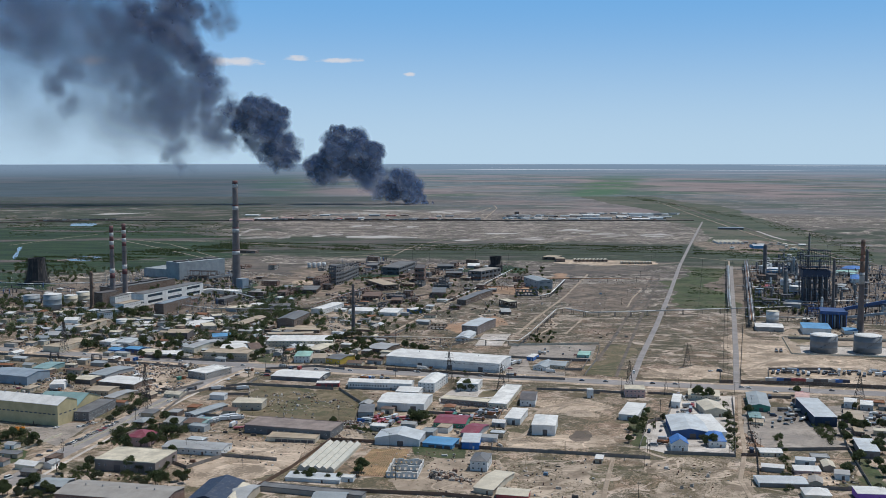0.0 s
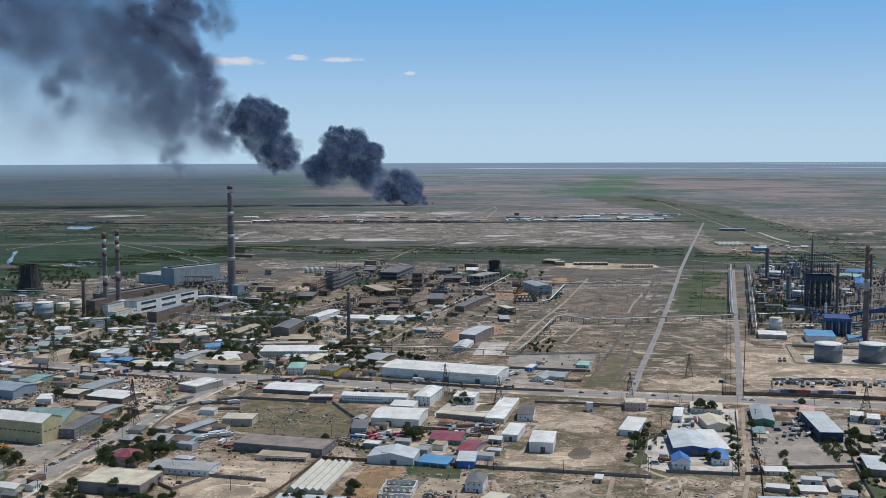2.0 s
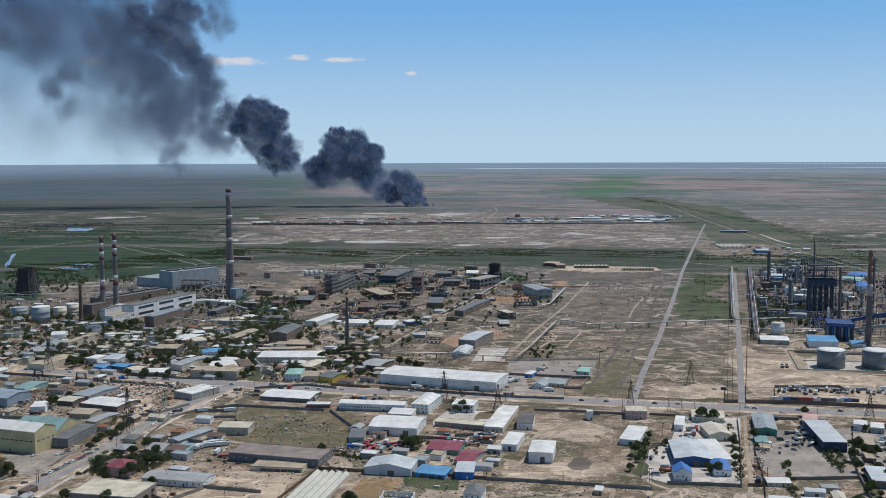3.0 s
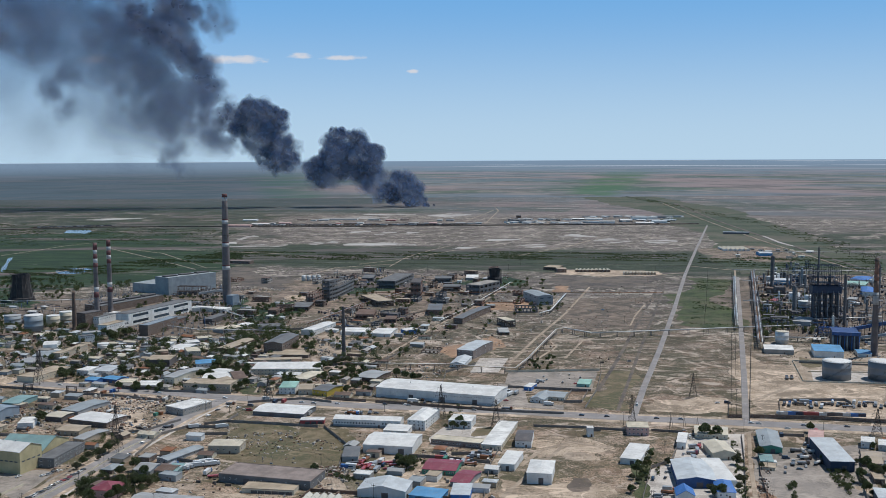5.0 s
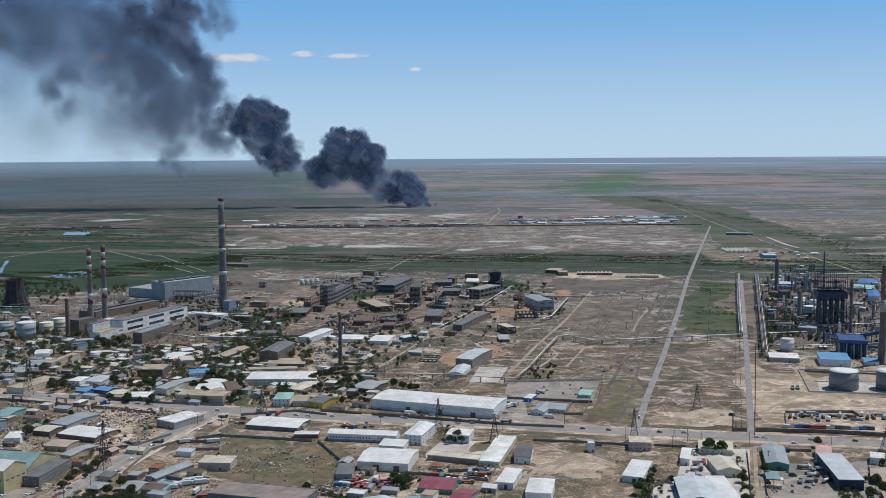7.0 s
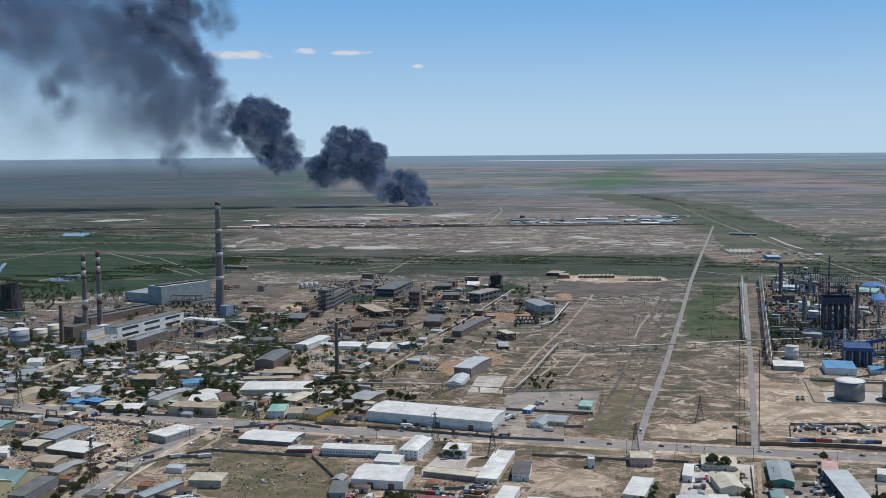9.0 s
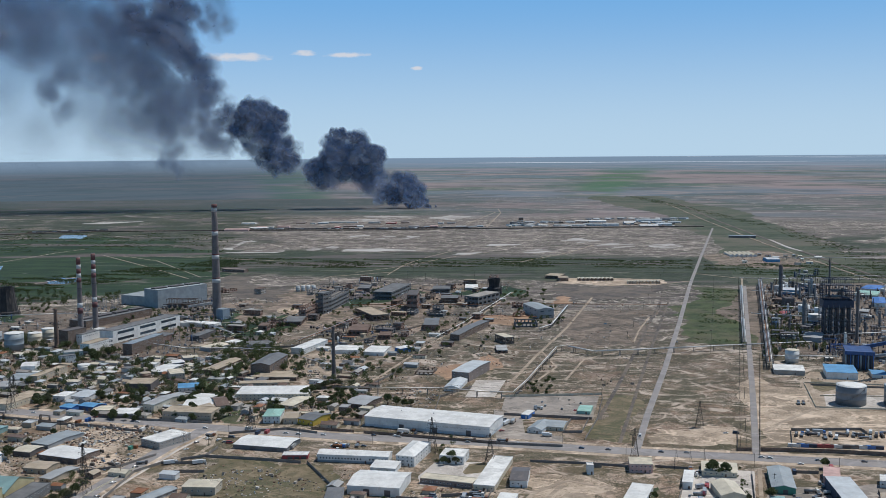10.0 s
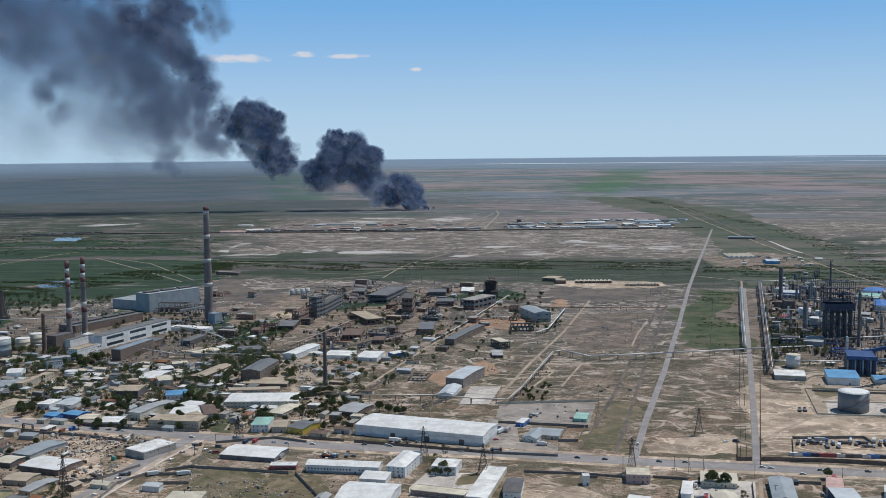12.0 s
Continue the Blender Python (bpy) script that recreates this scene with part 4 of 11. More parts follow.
patch("pond", "pale still pond in green reed land", "pond", POND, [(-1186.9, 2787.9), (-1217.9, 2890.8), (-1160.4, 2911.2), (-1118.2, 2767.3)], 2, 20)
patch("pond", "pale still pond in green reed land", "pond", POND, [(-805.7, 1862.3), (-810.4, 1907.4), (-764.6, 1917.0), (-740.5, 1862.8), (-755.5, 1828.1), (-786.4, 1827.8)], 2, 20)
patch("pond", "pale still pond in green reed land", "pond", POND, [(-898.5, 1844.2), (-934.0, 1916.1), (-1014.0, 2111.9), (-1011.1, 2123.4), (-916.2, 1897.6)], 2, 20)
patch("reed_bank", "dark green reed land", "reed bank", REEDS, [(-951.4, 1900.0), (-817.2, 1751.1), (-605.6, 1670.2), (-576.6, 1761.9), (-539.6, 2102.4), (-688.8, 2238.5), (-727.0, 1755.1), (-795.1, 1579.7)], 20, 40)
patch("reed_bank", "green meadow strip across the plain", "reed bank", MEADOW, [(412.2, 4949.4), (562.4, 5337.7), (603.6, 4958.0), (765.8, 5430.3), (814.5, 4763.7), (853.7, 4192.4), (837.0, 3315.1), (776.9, 2035.8), (694.6, 1819.4), (430.5, 1826.7), (536.5, 2605.2), (575.6, 3730.0)], 45, 60)
patch("gravel_yard", "dusty oily ground of the refinery", "gravel yard", CINDER, [(447.6, 1820.7), (714.2, 1806.8), (455.1, 1161.1), (386.7, 1209.4), (300.9, 1207.5)], 3, 14)
patch("gravel_yard", "dark cinder ground of the power station", "gravel yard", CINDER, [(-743.0, 1472.8), (-551.6, 1516.2), (-395.7, 1523.3), (-341.9, 1337.9), (-414.6, 1144.3), (-599.4, 1178.5)], 10, 14)
patch("bare_soil", "drab soil between the ruins", "bare soil", DRAB, [(-338.1, 1735.7), (4.1, 1801.0), (-11.8, 1383.2), (-127.2, 1335.5), (-267.4, 1378.5)], 12, 14)
patch("grass_plot", "small green grass plot between houses", "grass plot", GRASS, [(-234.9, 942.8), (-218.1, 972.3), (-208.7, 922.2), (-222.5, 900.7)], 2, 8)
patch("grass_plot", "small green grass plot between houses", "grass plot", GRASS, [(-599.4, 1178.5), (-566.4, 1197.8), (-526.5, 1139.3), (-560.2, 1098.1)], 2, 8)
patch("grass_plot", "small green grass plot between houses", "grass plot", GRASS, [(-296.2, 1072.9), (-265.4, 1130.9), (-246.9, 1075.2), (-275.3, 1039.1)], 2, 8)
patch("grass_plot", "small green grass plot between houses", "grass plot", GRASS, [(-333.8, 634.1), (-309.2, 622.2), (-304.4, 603.7), (-313.0, 591.5)], 2, 8)
patch("grass_plot", "small green grass plot between houses", "grass plot", GRASS, [(103.3, 747.7), (114.1, 762.2), (94.2, 653.4), (85.9, 653.1)], 2, 8)
patch("grass_plot", "small green grass plot between houses", "grass plot", GRASS, [(-60.4, 649.1), (-22.6, 641.6), (-24.0, 620.0), (-56.9, 626.0)], 2, 8)
patch("grass_plot", "small green grass plot between houses", "grass plot", GRASS, [(230.2, 659.6), (238.5, 646.9), (222.1, 577.3), (209.1, 566.6)], 2, 8)
patch("grass_plot", "rough green scrub on the works ground", "grass plot", REEDS, [(-543.5, 1530.9), (-576.6, 1761.9), (-530.2, 1708.6), (-508.3, 1518.2), (-514.3, 1463.0)], 6, 10)
patch("grass_plot", "rough green scrub on the works ground", "grass plot", REEDS, [(-601.4, 1840.3), (-582.5, 1998.4), (-520.6, 2025.8), (-491.8, 1955.0), (-546.6, 1763.3)], 6, 10)
patch("grass_plot", "rough green scrub on the works ground", "grass plot", REEDS, [(-378.3, 1524.1), (-323.9, 1396.1), (-285.4, 1493.5), (-252.4, 1399.3), (-294.3, 1262.0), (-341.9, 1337.9)], 6, 10)
patch("grass_plot", "rough green scrub on the works ground", "grass plot", REEDS, [(-759.6, 1506.8), (-738.1, 1536.8), (-655.4, 1470.0), (-649.7, 1418.2), (-720.9, 1427.6)], 6, 10)
patch("grass_plot", "rough green scrub on the works ground", "grass plot", REEDS, [(-243.6, 1686.5), (-155.6, 1781.0), (-111.2, 1709.9), (-159.9, 1608.4), (-206.8, 1546.2)], 6, 10)
patch("grass_plot", "rough green scrub on the works ground", "grass plot", REEDS, [(-72.1, 1694.3), (24.9, 1789.1), (53.0, 1735.0), (-14.7, 1615.0)], 6, 10)
patch("grass_plot", "rough green scrub on the works ground", "grass plot", REEDS, [(-560.7, 1249.9), (-494.0, 1228.8), (-432.8, 1177.3), (-480.3, 1158.0)], 6, 10)
patch("sand_flat", "churned ground of a building site", "sand flat", DRAB, [(467.0, 2314.5), (560.6, 2391.6), (634.3, 2330.3), (652.4, 2150.6), (578.4, 2030.0), (510.8, 2040.2), (451.7, 2098.9)], 12, 14)
ribbon("verge", "pale sandy verge of the main road", "verge", SAND, [(-713.6, 1032.9), (-498.4, 971.5), (-383.5, 941.7), (-230.9, 902.9), (-115.6, 878.3), (7.5, 862.7), (110.9, 842.8), (199.1, 829.8), (311.6, 812.5), (448.0, 791.9)], 30, 0.0)
ribbon("verge", "pale sandy verge of the street", "verge", SAND, [(-302.3, 489.3), (-292.4, 556.1), (-285.6, 619.4), (-276.1, 683.6), (-263.1, 771.0), (-250.9, 841.9), (-234.5, 900.2)], 26, 0.0)
ribbon("road", "wide worn asphalt main road across the town", "road", ASPHALT, [(-713.6, 1032.9), (-498.4, 971.5), (-383.5, 941.7), (-230.9, 902.9), (-115.6, 878.3), (7.5, 862.7), (110.9, 842.8), (199.1, 829.8), (311.6, 812.5), (448.0, 791.9)], 17, 0.12)
ribbon("road", "asphalt street running past the yellow hall", "road", ASPHALT, [(-302.3, 489.3), (-292.4, 556.1), (-285.6, 619.4), (-276.1, 683.6), (-263.1, 771.0), (-250.9, 841.9), (-234.5, 900.2)], 13, 0.12)
ribbon("pavement", "pale dusty footway along the street", "pavement", PAVING, [(-280.5, 556.0), (-273.5, 619.0), (-264.0, 684.0), (-251.0, 771.0), (-239.0, 841.0), (-224.0, 893.0)], 1.8, 0.16)
ribbon("road", "straight asphalt road towards the settlement", "road", ASPHALT, [(111.8, 849.4), (134.4, 951.2), (177.8, 1131.5), (244.2, 1421.8), (328.7, 1802.9), (436.4, 2259.4), (624.1, 3044.4)], 5.0, 0.12)
ribbon("road", "straight access road beside the refinery", "road", ASPHALT, [(197.8, 836.1), (235.6, 998.7), (285.8, 1218.5), (347.2, 1488.8), (415.4, 1788.0)], 4.8, 0.12)
ribbon("dirt_track", "pale dusty dirt track", "track", TRACK, [(14.0, 1052.2), (47.6, 1199.0), (95.1, 1385.7), (151.7, 1654.3)], 2.75, 0.03)
ribbon("dirt_track", "pale dusty dirt track", "track", TRACK, [(-221.0, 1008.9), (-173.0, 1078.5), (-113.1, 1099.5), (-69.2, 1292.1), (-22.4, 1459.2), (31.2, 1716.3)], 2.75, 0.03)
ribbon("dirt_track", "pale dusty dirt track", "track", TRACK, [(-344.7, 1259.7), (-309.7, 1367.4), (-274.4, 1528.8), (-224.5, 1687.4), (-180.1, 1828.8)], 2.2, 0.03)
ribbon("trench", "dark filled pipe trench", "trench", ASH, [(101.0, 867.0), (127.8, 993.9), (174.1, 1213.4), (264.9, 1627.6)], 2.5, 0.02)
ribbon("trench", "dark filled pipe trench", "trench", ASH, [(91.0, 935.8), (121.4, 1057.0), (173.6, 1283.1), (253.1, 1627.1)], 3, 0.02)
ribbon("dirt_track", "pale dusty dirt track", "track", TRACK, [(219.4, 903.2), (283.7, 977.6), (318.4, 967.8), (367.3, 959.0)], 3.3000000000000003, 0.03)
ribbon("dirt_track", "pale dusty dirt track", "track", TRACK, [(306.3, 1065.4), (285.9, 977.7)], 2.75, 0.03)
ribbon("dirt_track", "pale dusty dirt track", "track", TRACK, [(217.9, 891.0), (241.0, 899.3)], 2.75, 0.03)
ribbon("dirt_track", "pale dusty dirt track", "track", TRACK, [(191.8, 803.2), (173.2, 722.7), (156.9, 643.2), (139.6, 584.1), (136.9, 535.0)], 2.2, 0.03)
ribbon("dirt_track", "pale dusty dirt track", "track", TRACK, [(69.4, 624.3), (56.8, 559.7), (52.1, 531.1)], 2.2, 0.03)
ribbon("dirt_track", "pale dusty dirt track", "track", TRACK, [(-4.3, 617.3), (2.1, 577.9), (-0.3, 528.8)], 2.2, 0.03)
ribbon("dirt_track", "pale dusty dirt track", "track", TRACK, [(17.0, 715.6), (31.1, 749.7), (54.4, 774.1), (83.2, 757.3)], 3.3000000000000003, 0.03)
ribbon("dirt_track", "pale dusty dirt track", "track", TRACK, [(3.5, 649.3), (29.4, 716.2), (49.2, 762.9)], 2.75, 0.03)
ribbon("dirt_track", "pale dusty dirt track", "track", TRACK, [(-58.7, 811.9), (-60.1, 728.5), (-46.7, 674.8), (-7.7, 673.7)], 2.75, 0.03)
ribbon("dirt_track", "pale dusty dirt track", "track", TRACK, [(-118.4, 880.6), (-114.3, 988.9)], 3.3000000000000003, 0.03)
ribbon("dirt_track", "pale dusty dirt track", "track", TRACK, [(-123.9, 717.3), (-108.1, 664.9), (-94.0, 644.9)], 2.2, 0.03)
ribbon("dirt_track", "pale dusty dirt track", "track", TRACK, [(-180.9, 617.9), (-158.5, 629.0), (-126.7, 659.8), (-118.6, 709.5)], 3.3000000000000003, 0.03)
ribbon("dirt_track", "pale dusty dirt track", "track", TRACK, [(-224.0, 895.6), (-216.5, 852.6), (-226.4, 804.3)], 2.2, 0.03)
ribbon("dirt_track", "pale dusty dirt track", "track", TRACK, [(-878.0, 2324.0), (-703.8, 2100.9), (-555.6, 1899.7)], 2.75, 0.03)
ribbon("dirt_track", "pale dusty dirt track", "track", TRACK, [(-197.6, 1948.0), (-180.7, 2123.7), (-143.4, 2268.1), (-98.9, 2389.9)], 2.2, 0.03)
ribbon("dirt_track", "pale dusty dirt track", "track", TRACK, [(-1053.9, 2158.5), (-1031.7, 2270.9), (-1014.6, 2380.9), (-983.0, 2470.5)], 2.75, 0.03)
ribbon("dirt_track", "pale dusty dirt track", "track", TRACK, [(-842.3, 1730.8), (-820.1, 1810.8), (-774.9, 1926.3)], 2.75, 0.03)
ribbon("dirt_track", "pale dusty dirt track", "track", TRACK, [(-486.2, 1978.7), (-537.9, 1918.7), (-717.5, 2207.2), (-830.1, 2310.9)], 2.2, 0.03)
ribbon("dirt_track", "pale dusty dirt track", "track", TRACK, [(-139.7, 925.3), (-140.0, 1012.5), (-113.1, 1099.5)], 2.2, 0.03)
ribbon("dirt_track", "pale dusty dirt track", "track", TRACK, [(-214.0, 922.0), (-221.0, 1008.9), (-215.7, 1041.8)], 2.2, 0.03)
ribbon("dirt_track", "pale dusty dirt track", "track", TRACK, [(-92.2, 3241.9), (-0.5, 3871.8), (-161.3, 4146.5)], 2.75, 0.03)
ribbon("dirt_track", "pale dusty dirt track", "track", TRACK, [(-27.0, 3116.4), (19.1, 3836.1), (9.1, 4072.6)], 2.75, 0.03)
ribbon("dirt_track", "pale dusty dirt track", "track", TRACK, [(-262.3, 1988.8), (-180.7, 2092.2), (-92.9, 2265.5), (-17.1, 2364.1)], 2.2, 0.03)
ribbon("dirt_track", "pale dusty dirt track", "track", TRACK, [(31.3, 2128.3), (166.6, 2356.0), (235.8, 2534.0)], 2.2, 0.03)
ribbon("dirt_track", "pale dusty dirt track", "track", TRACK, [(339.8, 1852.3), (255.5, 1799.6), (191.6, 1855.7), (87.1, 1830.8)], 2.75, 0.03)
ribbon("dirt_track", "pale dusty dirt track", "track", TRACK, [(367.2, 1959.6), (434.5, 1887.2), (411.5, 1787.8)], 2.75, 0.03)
ribbon("dirt_track", "pale dusty dirt track", "track", TRACK, [(165.8, 1333.8), (166.4, 1282.8), (183.0, 1361.6), (211.9, 1469.8)], 1.8, 0.03)
ribbon("dirt_track", "pale dusty dirt track", "track", TRACK, [(72.7, 1082.5), (100.6, 1188.5), (145.6, 1230.0)], 1.8, 0.03)
ribbon("dirt_track", "pale dusty dirt track", "track", TRACK, [(34.9, 1053.1), (67.7, 1146.0), (56.0, 1230.5)], 2.2, 0.03)
ribbon("dirt_track", "pale dusty dirt track", "track", TRACK, [(-13.1, 1142.3), (31.7, 1132.6), (68.5, 1158.0)], 2.2, 0.03)
ribbon("dirt_track", "pale dusty dirt track", "track", TRACK, [(-790.8, 2312.7), (-574.7, 2243.7), (-436.6, 2190.6)], 2.2, 0.03)
ribbon("dirt_track", "pale dusty dirt track", "track", TRACK, [(-336.0, 1772.8), (-298.6, 1929.5), (-195.1, 1991.9)], 2.2, 0.03)
ribbon("embankment", "pale canal road across green plain", "embankment", SCRUB, [(715.6, 4398.0), (667.5, 3371.7), (644.1, 2552.5), (645.0, 2066.1), (651.9, 1727.0)], 4.5, 0.6)
ribbon("embankment", "dark canal bank across green plain", "embankment", ASH, [(764.1, 4400.2), (700.2, 3308.9), (676.3, 2517.0), (671.1, 2043.0), (680.1, 1781.5)], 8, 0.5)
ribbon("embankment", "pale lined canal beside the refinery", "embankment", PAVING, [(682.9, 2650.5), (671.7, 2457.5), (675.2, 2357.5)], 7, 0.8)
ribbon("embankment", "dark lined canal beside the refinery", "embankment", ASH, [(675.2, 2357.5), (681.3, 2228.4)], 9, 0.8)
ribbon("drain", "dark reed-lined drainage ditch", "ditch", DITCH, [(-577.4, 2112.2), (-289.7, 2068.6), (27.4, 2090.7), (377.5, 2038.6), (716.2, 1943.0)], 7, 0.0)
ribbon("drain", "dark reed-lined drainage ditch", "ditch", DITCH, [(-603.4, 2206.4), (-302.4, 2158.1), (28.6, 2181.4), (393.5, 2123.9), (744.7, 2019.5)], 4, 0.0)
ribbon("drain", "dark reed-lined drainage ditch", "ditch", DITCH, [(-556.3, 2036.3), (-279.4, 1996.3), (26.5, 2017.3), (364.5, 1969.5), (692.9, 1880.8)], 6, 0.0)
ribbon("drain", "reed-lined drainage ditch", "ditch", DITCH, [(-856.2, 1372.0), (-759.6, 1506.8), (-708.7, 1709.6), (-620.1, 2008.9), (-512.1, 2038.7)], 6, 0.0)
ribbon("railway", "dark railway embankment with tracks", "railway", ASH, [(-1936.1, 2683.6), (-1428.7, 2916.1), (-1136.4, 3022.3), (-765.6, 3037.7), (-392.6, 3029.8), (-26.6, 3068.4), (330.0, 3095.0), (610.0, 3110.0)], 22, 2.4)

# ---- makers of things ----
FOOT = []


def claim(x, y, r):
    FOOT.append((x, y, r))


def free(x, y, r):
    return all((x - a) ** 2 + (y - b) ** 2 > (r + c) ** 2 for a, b, c in FOOT)


def inside(x, y, pts):
    hit = False
    for (x0, y0), (x1, y1) in zip(pts, pts[1:] + pts[:1]):
        if (y0 > y) != (y1 > y) and x < (x1 - x0) * (y - y0) / (y1 - y0) + x0:
            hit = not hit
    return hit


def level(x, y):
    """Height of the ground, road or yard at a place."""
    return max((z for pts, z in SURFACES if inside(x, y, pts)), default=0.0)


def scatter(pts, n, r, seed, keep=0.0):
    """n free places in the outline pts."""
    rnd, out = random.Random(seed), []
    xs, ys = [p[0] for p in pts], [p[1] for p in pts]
    for _ in range(n * 12):
        if len(out) >= n:
            break
        x, y = rnd.uniform(min(xs), max(xs)), rnd.uniform(min(ys), max(ys))
        if inside(x, y, pts) and free(x, y, r):
            out.append((x, y))
            if keep:
                claim(x, y, keep)
    return out


def clump_mesh(name, lobes, leaves, size, seed, material):
    """Many small leaf sprays gathered in lobes."""
    rnd = random.Random(seed)
    verts, faces = [], []
    for cx, cy, cz, r, share in lobes:
        for _ in range(int(leaves * share)):
            d = Vector((rnd.gauss(0, 1), rnd.gauss(0, 1), rnd.gauss(0, 1))).normalized() * (r * rnd.uniform(0.5, 1.04))
            p = Vector((cx, cy, cz)) + Vector((d.x, d.y, d.z * 0.85))
            a = Vector((rnd.gauss(0, 1), rnd.gauss(0, 1), rnd.gauss(0, 0.7))).normalized()
            b = a.orthogonal().normalized()
            c = a.cross(b)
            s = size * rnd.uniform(0.6, 1.3)
            k = len(verts)
            verts += [p + b * s, p + c * s * 0.8 + a * s * 0.3, p - b * s, p - c * s * 0.8 + a * s * 0.2]
            faces.append((k, k + 1, k + 2, k + 3))
    me = bpy.data.meshes.new(name)
    me.from_pydata([tuple(v) for v in verts], [], faces)
    me.materials.append(material)
    return me


def make_tree(seed, h, spread, material):
    rnd = random.Random(seed)
    ob = thing("tree", pose(0, 0, -900), "green leafy tree among the plots", "tree", "trees of the town")
    bm = bmesh.new()
    rod(bm, (0, 0, -0.1), (0.1, 0.05, h * 0.4), 0.022 * h, 0.015 * h, 6)
    lobes = []
    for i in range(6):
        a = 2 * math.pi * i / 6 + rnd.uniform(-0.5, 0.5)
        q = Vector((math.cos(a) * spread * rnd.uniform(0.3, 0.62), math.sin(a) * spread * rnd.uniform(0.3, 0.62), h * rnd.uniform(0.42, 0.75)))
        rod(bm, (0.1, 0.05, h * 0.36), q, 0.011 * h, 0.004 * h, 4)
        lobes.append((*q, spread * rnd.uniform(0.34, 0.52), 0.14))
    lobes.append((0, 0, h * 0.78, spread * 0.45, 0.16))
    part("trunk", bm, BARK, ob)
    part("crown", clump_mesh("crown", lobes, 1150, spread * 0.098, seed, material), None, ob)
    return ob


TREES = [make_tree(3, 7.5, 3.6, LEAVES), make_tree(5, 6.0, 3.2, LEAVES), make_tree(8, 9.0, 3.8, LEAVES), make_tree(11, 5.0, 3.0, LEAVES_GREY), make_tree(13, 4.0, 2.4, LEAVES_GREY)]
TREE_RND = random.Random(77)


def tree(x, y, k=1.0, kind=None):
    i = TREE_RND.randrange(5) if kind is None else kind
    s = k * TREE_RND.uniform(0.8, 1.2)
    ob = copy_thing(TREES[i], pose(x, y, 0, 0, 0, TREE_RND.uniform(0, 360)) @ Matrix.Diagonal((s * TREE_RND.uniform(0.9, 1.15), s * TREE_RND.uniform(0.9, 1.15), s, 1)))
    claim(x, y, 1.5 * s)
    return ob


def grove(pts, n, k=1.0, seed=1, kind=None):
    """Trees of a block; far blocks, past counting, become one stand."""
    if sum(p[1] for p in pts) / len(pts) < 985:
        for x, y in scatter(pts, n, 0.6, seed):
            tree(x, y, k, kind)
        return
    rnd = random.Random(seed)
    lobes, trunks = [], bmesh.new()
    for x, y in scatter(pts, int(1.6 * n), 0.4, seed):
        s = k * rnd.uniform(0.7, 1.3)
        rod(trunks, (x, y, -0.1), (x, y, 3.4 * s), 0.16 * s, 0.09 * s, 4)
        for _ in range(4):
            lobes.append((x + rnd.uniform(-1.5, 1.5) * s, y + rnd.uniform(-1.5, 1.5) * s, rnd.uniform(2.0, 4.6) * s, rnd.uniform(1.4, 2.1) * s, 0.26))
    ob = tagged(new("tree_stand", clump_mesh("tree_stand", lobes, 190, 0.48, seed, LEAVES)), "stand of dusty green trees between the plots", "trees", kind="stuff")
    part("trunks", trunks, BARK, ob)


def bushes(pts, n, h, seed):
    """Bushes and saplings grown into one another, past counting."""
    rnd = random.Random(seed)
    lobes = []
    for x, y in scatter(pts, n, 0.2, seed):
        k = h * rnd.uniform(0.5, 1.25)
        for _ in range(3):
            lobes.append((x + rnd.uniform(-0.6, 0.6) * k, y + rnd.uniform(-0.6, 0.6) * k, k * rnd.uniform(0.35, 0.75), k * rnd.uniform(0.35, 0.6), 0.33))
    tagged(new("bushes", clump_mesh("bushes", lobes, 200, 0.25, seed, LEAVES)), "dusty green bushes grown along walls and streets", "bushes", kind="stuff")


def loft(bm, rings):
    """Skin over rings of points of one count, closed at both ends."""
    vs = [[bm.verts.new(p) for p in ring] for ring in rings]
    n = len(rings[0])
    for lo, hi in zip(vs, vs[1:]):
        for i in range(n):
            bm.faces.new((lo[i], lo[(i + 1) % n], hi[(i + 1) % n], hi[i]))
    bm.faces.new(vs[0][::-1]), bm.faces.new(vs[-1])
    bmesh.ops.recalc_face_normals(bm, faces=bm.faces)
    return bm


def car_paint(key):
    return surface("car paint " + key, PAL[key], 0.25, 0.0, 0.06, (0.3, 0.27, 0.22), 0.12, 3.0)



def axle_mesh(r, track, w):
    """Two wheels on their axle."""
    bm = bmesh.new()
    for s in (-track, track):
        rod(bm, (0, s - w / 2, 0), (0, s + w / 2, 0), r, r, 10)
    rod(bm, (0, -track, 0), (0, track, 0), r * 0.25, r * 0.25, 6)
    return mesh_of("axle", bm, RUBBER)


AXLE, AXLE_CAR = axle_mesh(0.5, 0.98, 0.36), axle_mesh(0.33, 0.78, 0.22)
CAR_MADE = {}


